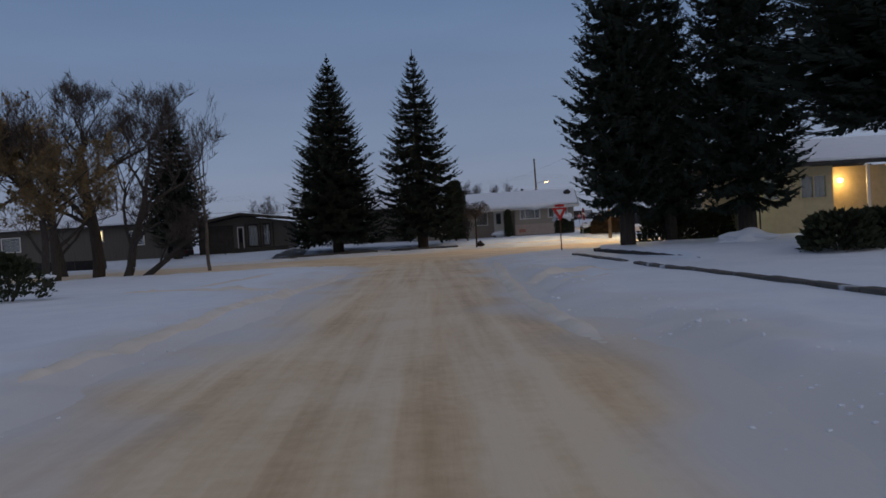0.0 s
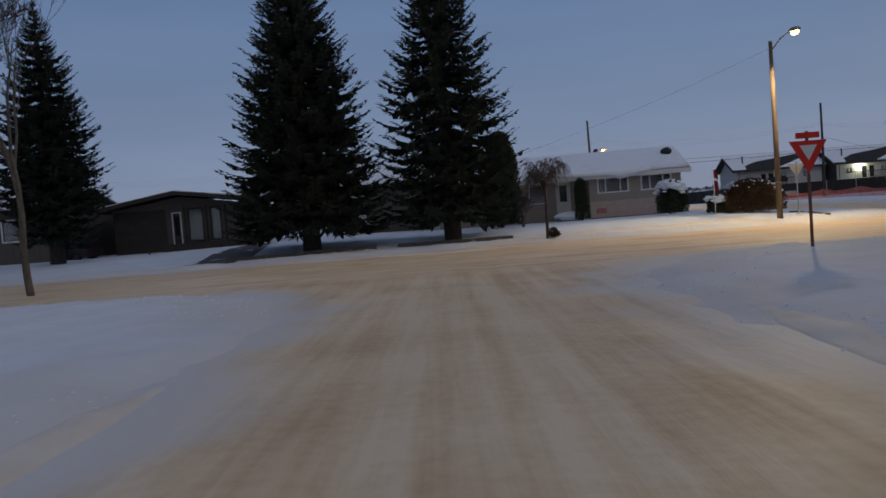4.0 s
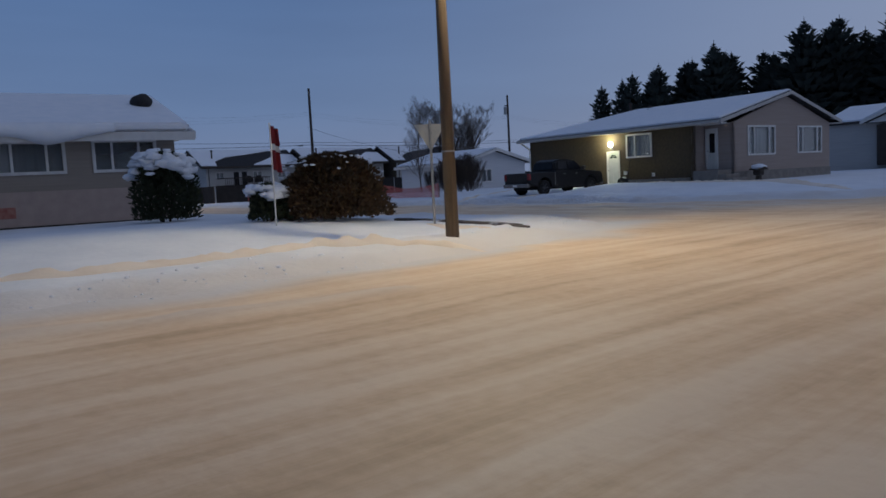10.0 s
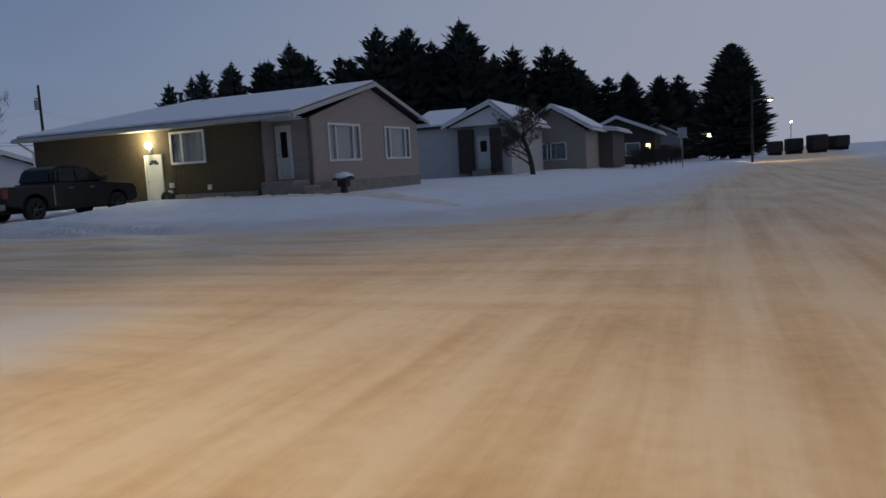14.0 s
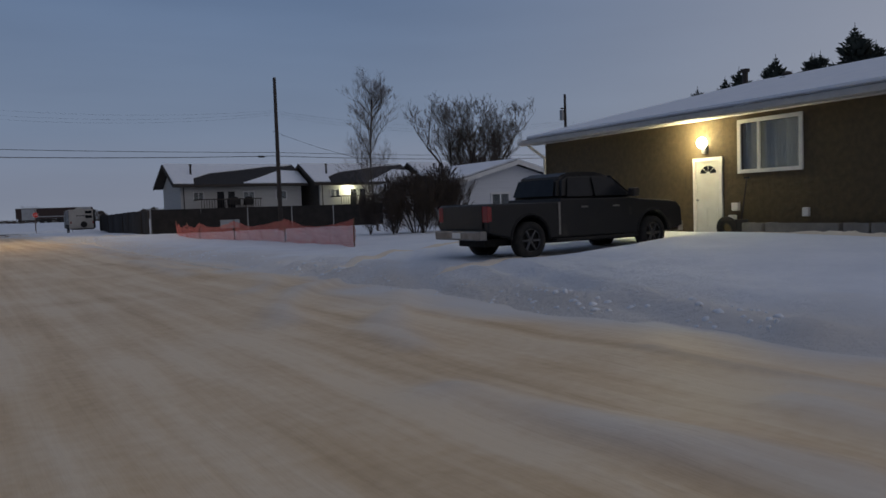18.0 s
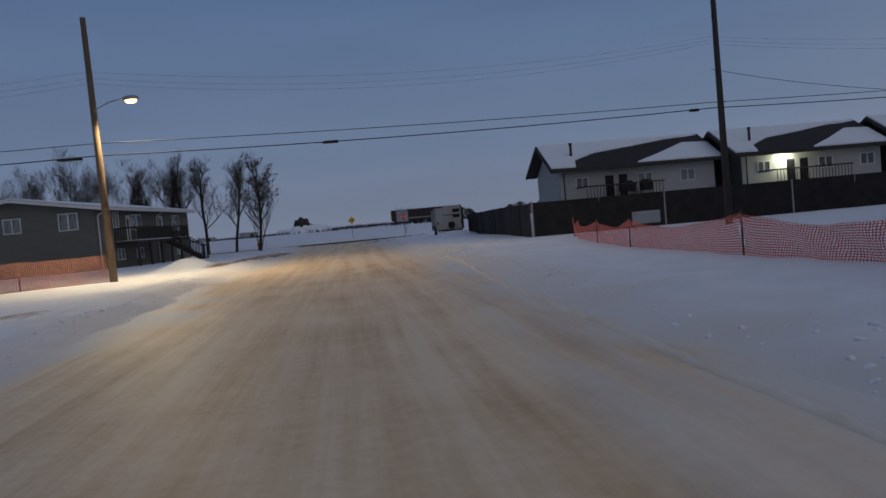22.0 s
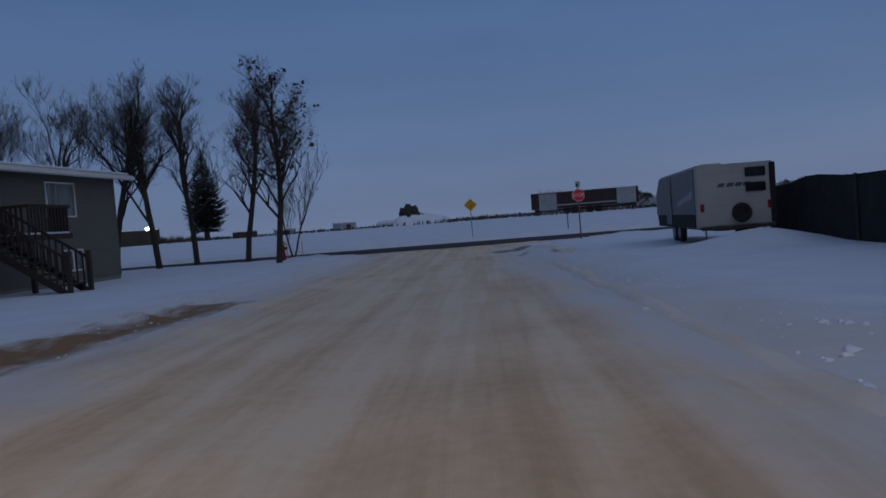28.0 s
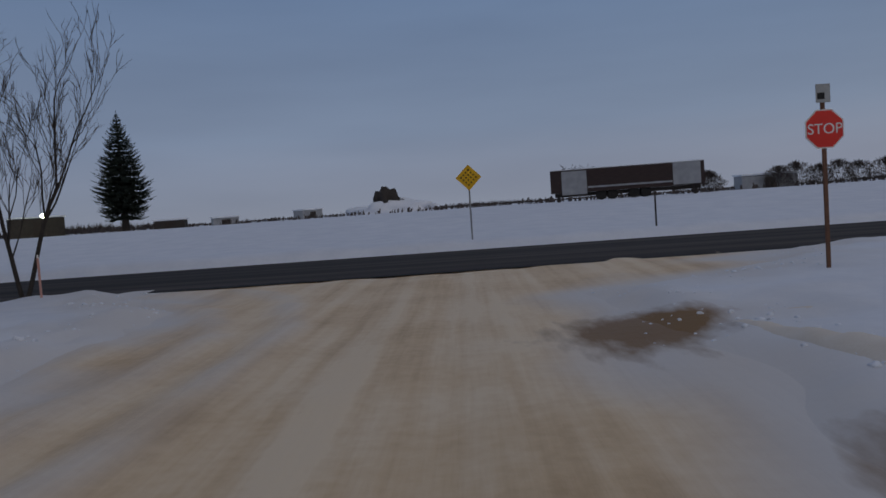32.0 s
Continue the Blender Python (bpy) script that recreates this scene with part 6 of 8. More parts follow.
# cream house with the lit porch
cream = thing("house", pose(17.6, 41.0, 0.35, 0, 0, 0), "cream stucco house with a warm lit porch behind a hedge", "house")
fr = shell(cream, 0.0, 4.3, 0.0, 7.0, 0.0, 3.5, {"all": CREAM}, None, {"south": [(2.6, 3.9, 1.9, 3.0), (0.6, 1.5, 1.9, 3.0)]})
window_part(cream, fr["south"][0], 2.6, 3.9, 1.9, 3.0, (3.25,), label="dark window in a cream wall", trim=CREAM)
window_part(cream, fr["south"][0], 0.6, 1.5, 1.9, 3.0, (), label="dark window in a cream wall", trim=CREAM)
part("porch_wall", box(4.31, 9.5, 2.0, 2.16, 0.0, 3.5), CREAM, cream, "porch wall washed by lamp light")
part("porch_floor", box(4.31, 9.5, 0.2, 1.98, -0.2, 0.9, 0.02), CONCRETE, cream)
for x in (6.3, 9.2):
    part("porch_post", box(x, x + 0.14, 0.3, 0.44, 0.9, 3.5, 0.01), TRIM, cream)
part("roof", prism([(-0.6, -0.6, 3.5), (10.0, -0.6, 3.5), (10.0, 3.6, 4.9), (-0.6, 3.6, 4.9)], (0, 0, 0.15)), SHINGLE, cream)
part("snow_cover", prism([(-0.5, -0.5, 3.7), (9.9, -0.5, 3.7), (9.9, 3.6, 5.06), (-0.5, 3.6, 5.06)], (0, 0, 0.18), None, 0.05), SNOWCAP, cream)
part("roof", prism([(10.0, 7.6, 3.5), (-0.6, 7.6, 3.5), (-0.6, 3.6, 4.9), (10.0, 3.6, 4.9)], (0, 0, 0.15)), SHINGLE, cream)
part("gable", prism([(0.0, 0.0, 3.5), (0.0, 7.0, 3.5), (0.0, 3.6, 4.85)], (0.16, 0, 0)), CREAM, cream)
part("lamp_globe", ball((5.7, 1.85, 2.75), 0.12), glow("warm lamp", (1.0, 0.78, 0.42), 14), cream, smooth=True)

# house with dark pillars next to the brown bungalow, and the row further east
h2 = thing("house", pose(61.8, 73.85, 0.45, 0, 0, -90), "pale house with dark pillars beside a white door", "house")
fr = shell(h2, 0.0, 6.9, 1.5, 11.0, 0.0, 3.3, {"all": PALEWALL}, None, {"south": [(4.6, 5.5, 0.5, 2.6)]})
door_part(h2, fr["south"][0], 4.68, 5.42, 0.5, 2.54, (0.2, 0.8, 0.55, 0.9), "white front door with a small window")
for a, b in ((3.45, 4.45), (5.6, 6.3)):
    part("pillar", box(a, b, 1.05, 1.45, 0.3, 3.1, 0.02), DARKWALL, h2, "dark brown entry pillar")
part("porch_gable", prism([(2.9, 0.9, 3.3), (7.2, 0.9, 3.3), (5.8, 0.9, 4.45)], (0, 0.14, 0)), TRIM, h2)
gable_roof(h2, 2.6, 7.4, 0.6, 11.4, 3.3, 5.8, 4.6, snow=0.14)
part("roof", prism([(-0.4, 1.2, 3.3), (2.58, 1.2, 3.3), (2.58, 6.2, 4.6), (-0.4, 6.2, 4.6)], (0, 0, 0.14)), SHINGLE, h2)
part("snow_cover", prism([(-0.35, 1.25, 3.46), (2.55, 1.25, 3.46), (2.55, 6.2, 4.75), (-0.35, 6.2, 4.75)], (0, 0, 0.14), None, 0.04), SNOWCAP, h2)
part("step", box(4.5, 5.6, 0.5, 1.4, -0.2, 0.45, 0.03), CONCRETE, h2)
# First two houses: tree shadow on pale walls is put into darker siding.
for i, (x, y, w, m, lit) in enumerate(((75.0, 69.0, 5.0, GREYWALL, 0), (82.0, 65.8, 3.0, TAUPEDARK, 0), (100.0, 68.4, 7.8, DARKWALL, 1), (126.0, 65.5, 6.5, PALEWALL, 0))):
    h = thing("house", pose(x, y, 0.35, 0, 0, -90), ("pale gabled house with a snowy roof", "low annex with tree shade in its wall colour and a snowy roof", "dark low house with a lit front window", "pale gabled house with a snowy roof")[i] + " down the street", "house", "houses down the street")
    hs = [(0.6, 1.5, 1.0, 2.2)] if w < 4 else [(1.0, 2.2, 1.0, 2.2), (w - 3.0, w - 1.6, 1.0, 2.2)]
    top = 3.4 if w < 4 else 5.0
    fr = shell(h, 0.0, w, 0.0, 9.0, 0.0, 3.1, {"all": m}, (w / 2, top - 0.1), {"south": hs, "west": [(3.0, 4.4, 1.0, 2.2)]})
    for o in hs:
        window_part(h, fr["south"][0], *o, (), label="white-framed window")
    window_part(h, fr["west"][0], 3.0, 4.4, 1.0, 2.2, (), label="white-framed window")
    gable_roof(h, -0.6, w + 0.6, -0.7, 9.5, 3.1, w / 2, top, snow=0.14)
    if lit:
        part("lit_window", box(w - 0.9, w - 0.5, -0.06, -0.03, 1.5, 2.1), glow("lit window", (1.0, 0.72, 0.35), 6), h)

# white garage behind the truck
gar = thing("garage", pose(45.6, 94.4, 0.0, 0, 0, -3), "white gabled garage with a snow-covered roof", "garage")
fr = shell(gar, 0.0, 6.8, 0.0, 8.5, 0.2, 2.5, {"all": WHITEWALL}, (3.4, 3.45), {"south": [(2.0, 3.0, 0.85, 1.75)]})
window_part(gar, fr["south"][0], 2.0, 3.0, 0.85, 1.75, (2.5,), curtain=False, label="small dark paired window")
gable_roof(gar, -0.45, 7.25, -0.4, 8.9, 2.45, 3.4, 3.5, snow=0.10)
# terrace of houses behind the dark fence


def terrace(x, y, w, d, ze, za, label, lit, end=None):
    """Ridge along x; gable to the west; deck on the south side."""
    t = thing("terraced_house", pose(x, y, 0.0, 0, 0, 0), label, "house", "terraced houses")
    hs = [(1.3, 2.2, 2.75, 3.45), (3.6, 4.3, 1.85, 3.5), (4.7, 5.4, 1.85, 3.5), (6.3, 7.4, 2.65, 3.45), (9.8, 10.9, 2.65, 3.45)]
    hs = [h for h in hs if h[1] < w - 0.3]
    fr = shell(t, 0.0, w, 0.0, d, 0.2, ze, {"all": PALEWALL, "west": end or PALEWALL}, None, {"south": hs})
    for h in hs:
        if h[2] < 2:
            part("patio_door", moved(box(h[0], h[1], 0.02, 0.06, h[2], h[3]), fr["south"][0]), TINT, t, "dark glazed patio door")
        else:
            window_part(t, fr["south"][0], *h, ((h[0] + h[1]) / 2,), frame=0.06, curtain=False, label="white-framed upper window")
    for xg, s in ((0.0, 1), (w, -1)):
        part("gable", prism([(xg, 0.0, ze), (xg, d, ze), (xg, d / 2, za - 0.15)], (0.16 * s, 0, 0)), (end if s > 0 else None) or PALEWALL, t)
    for k, (ya, yb) in enumerate(((-0.7, d / 2), (d + 0.7, d / 2))):
        r = part("roof", prism([(-0.8, ya, ze), (w + 0.5, ya, ze), (w + 0.5, yb, za), (-0.8, yb, za)], (0, 0, 0.16)), BARESHINGLE, t)
        dz = (za - ze) / abs(yb - ya)
        if k == 0:
            def P(u, v):
                return (-0.75 + (w + 1.2) * u, ya + (yb - ya) * v, ze + dz * abs(yb - ya) * v + 0.165)
            part("snow_cover", prism([P(0, 0.05), P(0.14, 0.03), P(0.16, 0.3), P(0.3, 0.55), P(0.55, 0.72), P(0.78, 0.9), P(0.92, 0.93), P(1, 1), P(0, 1)], (0, 0, 0.1)), SNOWCAP, r, "patchy snow with melted dark shingles showing")
            part("snow_cover", prism([P(0.5, 0.03), P(1, 0.02), P(1, 0.62), P(0.85, 0.66), P(0.66, 0.3)], (0, 0, 0.1)), SNOWCAP, r)
        else:
            part("snow_cover", prism([(-0.7, ya, ze + 0.165), (w + 0.4, ya, ze + 0.165), (w + 0.4, yb, za + 0.165), (-0.7, yb, za + 0.165)], (0, 0, 0.1)), SNOWCAP, r)
    for ya, yb in ((-0.7, d / 2), (d + 0.7, d / 2)):
        part("bargeboard", prism([(-0.86, ya, ze - 0.12), (-0.86, yb, za - 0.12), (-0.86, yb, za + 0.18), (-0.86, ya, ze + 0.18)], (0.05, 0, 0)), DARKWALL, t)
        part("soffit", prism([(-0.8, ya, ze - 0.02), (-0.8, yb, za - 0.02), (0.0, yb, za - 0.02), (0.0, ya, ze - 0.02)], (0, 0, 0.015)), DARKWALL, t)
    part("fascia", box(-0.8, w + 0.5, -0.76, -0.7, ze - 0.1, ze + 0.16), DARKWALL, t)
    part("downpipe", tube((0.3, -0.08, 0.4), (0.3, -0.08, ze - 0.1), 0.05, n=8), DARKPOLE, t)
    part("flue", tube((1.4, 1.2, ze + 0.3), (1.4, 1.2, ze + 2.15), 0.10, n=10), DARKPOLE, t)
    part("flue_cap", tube((1.4, 1.2, ze + 2.15), (1.4, 1.2, ze + 2.27), 0.15, n=10), DARKPOLE, t)
    dk = part("deck", box(1.2, 7.3, -2.6, -0.02, 1.78, 1.95, 0.01), DARKWOOD, t)
    part("deck_rail", box(1.2, 7.3, -2.6, -2.53, 2.85, 2.95, 0.01), DARKWOOD, dk)
    part("deck_rail", box(1.2, 1.27, -2.52, -0.1, 2.85, 2.95, 0.01), DARKWOOD, dk)
    for i in range(24):
        part("baluster", box(1.25 + 0.255 * i, 1.29 + 0.255 * i, -2.585, -2.545, 1.951, 2.849), DARKWOOD, dk)
    for x0 in (1.25, 4.2, 7.15):
        part("deck_post", box(x0, x0 + 0.12, -2.55, -2.43, 0.0, 1.779), DARKWOOD, dk)
    if lit:
        part("lamp", box(3.0, 3.25, -0.22, -0.003, 3.55, 3.72, 0.02), glow("cool lamp", (0.95, 1.0, 0.75), 22), t)
    return t


terrace(43.9, 139.7, 12.6, 6.8, 4.25, 6.45, "pale two-storey terraced house with a wooden deck and patchy snow roof", False)
# Dark brown west ends here: the shadow on them is put into the colour.
terrace(57.6, 137.4, 11.5, 7.0, 4.2, 6.4, "pale terraced house washed by a bright yard lamp", True, DARKWALL)
terrace(70.6, 136.2, 12.0, 7.0, 4.2, 6.5, "pale terraced house further along the row", False, DARKWALL)

def covered_grill(x, y, z, w):
    t = thing("covered_grill", Matrix.Translation((x, y, z)), "grill under a dark fitted cover on a wooden deck", "grill", "grills on the deck")
    b = box(-w / 2, w / 2, -0.32, 0.32, 0.35, 1.02, 0.10)
    box(-w * 0.32, w * 0.32, -0.26, 0.26, 0.98, 1.18, 0.08, b)
    part("cover", b, RUBBER, t, smooth=False)
    for sx in (-1, 1):
        for sy in (-1, 1):
            part("leg", tube((sx * (w / 2 - 0.1), sy * 0.24, 0.0), (sx * (w / 2 - 0.1), sy * 0.24, 0.40), 0.03, n=6), DARKPOLE, t)


covered_grill(48.7, 138.3, 1.955, 1.2)
covered_grill(50.3, 138.5, 1.955, 0.9)

# two-storey flats by the lane
flats = thing("apartment_block", pose(10.4, 136.5, 0.0, 0, 0, -5.5), "drab olive split-level block of flats with dark balconies", "apartment block")
F0, FT = 0.05, 4.25
fs2 = face_m(-10.6, 0, F0, 0)
sw = [(8.3, 9.5, 2.95, 4.0), (4.6, 5.7, 3.05, 3.95)]
part("wall", moved(wall_panel(10.6, FT - F0, sw, 0.16, (5.3, 5.15)), fs2), OLIVE, flats)
for o in sw:
    window_part(flats, fs2, *o, ((o[0] + o[1]) / 2,), frame=0.06, label="white-framed side window")
fe2 = face_m(0, 0.17, F0, 90)
ew = [(3.0, 3.95, 2.95, 4.0), (3.3, 4.5, 0.6, 1.3), (5.4, 6.15, 1.9, 3.75), (6.5, 8.4, 2.75, 3.85), (7.0, 8.3, 0.55, 1.25), (12.5, 13.3, 1.9, 3.75), (15.9, 17.6, 2.6, 3.85), (16.6, 17.8, 0.45, 1.2)]
part("wall", moved(wall_panel(20.4, FT - F0, ew, 0.16), fe2), OLIVE, flats)
for o in ew:
    if o[3] - o[2] > 1.5:
        door_part(flats, fe2, o[0] + 0.02, o[1] - 0.02, o[2], o[3] - 0.02, (0.2, 0.8, 0.5, 0.92), "white balcony door")
    else:
        window_part(flats, fe2, *o, ((o[0] + o[1]) / 2,) if o[3] - o[2] < 1.2 else (), frame=0.06, label="white-framed window")
part("gable", prism([(-10.6, 20.58, 4.25), (0.0, 20.58, 4.25), (-5.3, 20.58, 5.15)], (0, 0.15, 0)), OLIVE, flats)
part("wall", box(-10.6, 0.0, 20.58, 20.74, F0, FT), OLIVE, flats)
part("wall", box(-10.6, -10.44, 0.17, 20.57, F0, FT), OLIVE, flats)
gable_roof(flats, -11.2, 0.65, -0.6, 21.2, 4.22, -5.3, 5.2, thick=0.14, snow=0.10)
part("foundation", box(-10.55, -0.03, 0.03, 20.7, -0.6, F0 + 0.03), CONCRETE, flats)
for y in (0.5, 12.0):
    part("downpipe", tube((0.08, y, 0.1), (0.08, y, 3.8), 0.05, n=8), TRIM, flats)
    part("downpipe", tube((0.08, y, 3.8), (0.6, y + 0.1, 4.15), 0.05, n=8), TRIM, flats)
for y0, y1 in ((3.0, 10.6), (12.6, 14.9)):
    dk = part("balcony", box(0.05, 1.75, y0, y1, 1.72, 1.90, 0.01), DARKWOOD, flats, "dark stained wooden balcony")
    part("rail", box(1.66, 1.76, y0, y1, 2.82, 2.92, 0.01), DARKWOOD, dk)
    part("rail", box(0.1, 1.65, y0, y0 + 0.08, 2.82, 2.92, 0.01), DARKWOOD, dk)
    part("snow", box(0.08, 1.70, y0 + 0.1, y1 - 0.1, 1.904, 1.97, 0.02), SNOWCAP, dk)
    n = int((y1 - y0) / 0.17)
    for i in range(n):
        part("baluster", box(1.68, 1.73, y0 + 0.04 + i * 0.17, y0 + 0.11 + i * 0.17, 1.971, 2.819), DARKWOOD, dk)
    for i in range(8):
        part("baluster", box(0.12 + 0.19 * i, 0.19 + 0.19 * i, y0 + 0.015, y0 + 0.06, 1.971, 2.819), DARKWOOD, dk)
    k = 0
    while y0 + k < y1:
        part("post", box(1.6, 1.74, y0 + k + 0.05, y0 + k + 0.19, -0.1, 1.719), DARKWOOD, dk)
        k += 2.4
    part("screen", box(1.60, 1.65, y0 + (y1 - y0) * 0.55, y1 - 0.1, 1.975, 2.80), DARKWOOD, dk, "solid dark privacy panel")
stair = thing("staircase", pose(10.4, 136.5, 0.0, 0, 0, -5.5) @ Matrix.Translation((1.0, 11.25, 0)), "dark wooden outside stair coming down from a balcony", "stairs")
for i in range(9):
    part("tread", box(0.0 + 0.30 * i, 0.32 + 0.30 * i, 0.05, 1.05, 1.70 - 0.19 * i, 1.76 - 0.19 * i), DARKWOOD, stair)
for y in (0.0, 1.07):
    part("stringer", prism([(-0.1, y, 1.86), (2.9, y, 0.0), (2.9, y, -0.25), (-0.1, y, 1.6)], (0, 0.05, 0)), DARKWOOD, stair)
    part("handrail", prism([(-0.1, y, 2.92), (2.9, y, 1.08), (2.9, y, 0.98), (-0.1, y, 2.82)], (0, 0.05, 0)), DARKWOOD, stair)
    for i in range(13):
        x = 0.0 + 0.225 * i
        part("baluster", box(x, x + 0.05, y + 0.005, y + 0.045, 1.79 - 0.62 * x, 2.78 - 0.613 * x), DARKWOOD, stair)
    part("newel", box(2.86, 3.0, y - 0.03, y + 0.09, -0.3, 1.25, 0.01), DARKWOOD, stair)

# ---------------------------------------------------------------- poles, lamps and wires


def wire(name, pts, r=0.012, n=5):
    """One connected tube along a line of points."""
    vs, fs = [], []
    for i, p in enumerate(pts):
        d = (pts[min(i + 1, len(pts) - 1)] - pts[max(i - 1, 0)]).normalized()
        u = d.cross(Vector((0, 0, 1))).normalized()
        v = d.cross(u)
        vs += [tuple(p + (u * math.cos(6.28318 * k / n) + v * math.sin(6.28318 * k / n)) * r) for k in range(n)]
        if i:
            fs += [((i - 1) * n + k, (i - 1) * n + (k + 1) % n, i * n + (k + 1) % n, i * n + k) for k in range(n)]
    return raw(name, vs, fs, WIRE, True)


def sag(p, q, drop, n=18):
    p, q = Vector(p), Vector(q)
    return [p.lerp(q, i / n) - Vector((0, 0, drop * 4 * (i / n) * (1 - i / n))) for i in range(n + 1)]


def utility_pole(x, y, h, material, label, r0=0.17, r1=0.11, lean=(0, 0)):
    z = gz(x, y)
    t = thing("utility_pole", Matrix.Translation((x, y, z)), label, "utility pole", "utility poles")
    part("pole", tube((0, 0, -0.5), (lean[0], lean[1], h - z), r0, r1, 12), material, t, smooth=True)
    part("pole_cap", tube((lean[0], lean[1], h - z), (lean[0], lean[1], h - z + 0.05), r1 * 1.05, r1 * 0.9, 12), STEEL, t)
    return t


def lamp_arm(pole, start, end, lit):
    s, e = Vector(start), Vector(end)
    m = s.lerp(e, 0.5) + Vector((0, 0, 0.12))
    b = bmesh.new()
    tube(s, m, 0.03, n=8, bm=b)
    tube(m, e, 0.03, n=8, bm=b)
    arm = part("lamp_arm", b, STEEL, pole)
    d = (e - s)
    d.z = 0
    d.normalize()
    c = e + d * 0.2
    hd = ball(c, 1.0, (0.17 + 0.16 * abs(d.x), 0.17 + 0.16 * abs(d.y), 0.11), 3)
    head = part("lamp_head", hd, STEEL, arm, smooth=True)
    part("lamp_lens", ball(c - Vector((0, 0, 0.10)), 1.0, (0.13 + 0.10 * abs(d.x), 0.13 + 0.10 * abs(d.y), 0.13), 3), glow("sodium lamp", (1.0, 0.62, 0.20), lit * 0.10), head, "glowing amber lens", smooth=True)


p1 = utility_pole(14.86, 60.37, 7.95, POLEWOOD, "weathered wooden street-lamp pole at the corner", 0.135, 0.078)
z1 = gz(14.86, 60.37)
lamp_arm(p1, (0, 0, 7.55 - z1), (0.40, -1.15, 8.15 - z1), 60)
part("mark_band", tube((0, 0, 1.6), (0, 0, 1.63), 0.138, n=12), STEEL, p1)
p2 = utility_pole(17.62, 115.3, 10.95, POLEWOOD, "tall wooden utility pole carrying a sodium street lamp", 0.17, 0.11, (-0.16, 0.1))
z2 = gz(17.62, 115.3)
lamp_arm(p2, (-0.1, 0, 7.15 - z2), (1.25, -0.1, 7.57 - z2), 60)
utility_pole(44.4, 114.95, 10.85, DARKPOLE, "tall dark utility pole behind a fence")
p4 = utility_pole(71.2, 114.3, 11.0, DARKPOLE, "dark utility pole with a small transformer")
part("transformer", tube((-0.4, 0, 8.6), (-0.4, 0, 9.5), 0.2, n=12), STEEL, p4)
part("crossarm", box(-0.5, 0.1, -0.05, 0.05, 9.6, 9.7), DARKPOLE, p4)
utility_pole(-45.0, 116.0, 10.8, DARKPOLE, "dark utility pole in the distance")
utility_pole(-17.0, 115.8, 10.8, DARKPOLE, "dark utility pole in the distance")
utility_pole(97.0, 113.0, 11.0, DARKPOLE, "dark utility pole in the distance")
p8 = utility_pole(92.6, 51.3, 7.0, DARKPOLE, "distant street-lamp pole beside the street", 0.13, 0.09)
lamp_arm(p8, (0, 0, 5.6), (0.2, -1.4, 5.75), 40)
for n, (zl, zr, drop, rad) in enumerate(((8.75, 8.65, 0.8, 0.0035), (8.5, 8.5, 0.9, 0.0035), (8.3, 8.35, 0.95, 0.0035), (5.85, 5.7, 0.12, 0.016), (5.35, 5.45, 0.18, 0.022))):
    for k, (a, b) in enumerate((((-45.0, 116.0), (-17.0, 115.8)), ((-17.0, 115.8), (17.45, 115.4)), ((17.45, 115.4), (44.38, 115.6)), ((44.38, 115.6), (71.2, 114.3)), ((71.2, 114.3), (97, 113)))):
        za, zb = (zl, zr) if k == 2 else (zl if k < 2 else zr, zl if k < 2 else zr)
        w = wire("cable", sag((a[0], a[1] - 0.12 + 0.05 * n, za), (b[0], b[1] - 0.12 + 0.05 * n, zb), drop), rad)
        tagged(new("overhead_cable", w), "black overhead cable slung between utility poles", "cable", "overhead cables")
for x, z, ln in ((27.0, 5.20, 0.30), (16.4, 5.28, 0.45), (43.4, 5.38, 0.2)):
    t = thing("splice_box", Matrix.Translation((x, 115.46, z)), "black splice case hanging on an overhead cable", "cable box")
    part("case", tube((-ln, 0, 0), (ln, 0, 0), 0.065, n=10), WIRE, t)
    part("cap", tube((-ln - 0.1, 0, 0), (-ln, 0, 0), 0.02, 0.065, n=10), WIRE, t)
w = wire("cable", sag((14.86, 60.4, 7.7), (-1.5, 74.0, 3.4), 0.5), 0.004)
tagged(new("overhead_cable", w), "thin service wire from a pole to a house", "cable", "overhead cables")
w = wire("cable", sag((44.4, 115.6, 7.2), (50.0, 102.0, 3.4), 0.4), 0.010)
tagged(new("overhead_cable", w), "thin service wire from a pole to a garage", "cable", "overhead cables")

# ---------------------------------------------------------------- road signs


def ngon(n, r, a0, y, thick):
    return prism([(r * math.cos(a0 + 6.28318 * i / n), y, r * math.sin(a0 + 6.28318 * i / n)) for i in range(n)], (0, thick, 0))


def letters(text, size, parent, m, material, name="lettering"):
    cu = bpy.data.curves.new(name, 'FONT')
    cu.body, cu.size, cu.align_x, cu.align_y, cu.extrude = text, size, 'CENTER', 'CENTER', 0.002
    tmp = bpy.data.objects.new(name, cu)
    me = bpy.data.meshes.new_from_object(tmp)
    bpy.data.objects.remove(tmp)
    me.materials.append(material)
    me.transform(m)
    return part(name, me, None, parent)


FACE = pose(0, 0, 0, 90, 0, 0)


def sign_post(x, y, top, label, post, turn=0.0, category="road sign"):
    z = gz(x, y)
    t = thing("road_sign", pose(x, y, z, 0, 0, turn), label, category)
    part("post", box(-0.03, 0.03, -0.02, 0.02, -0.4, top - z, 0.006), post, t)
    return t, z


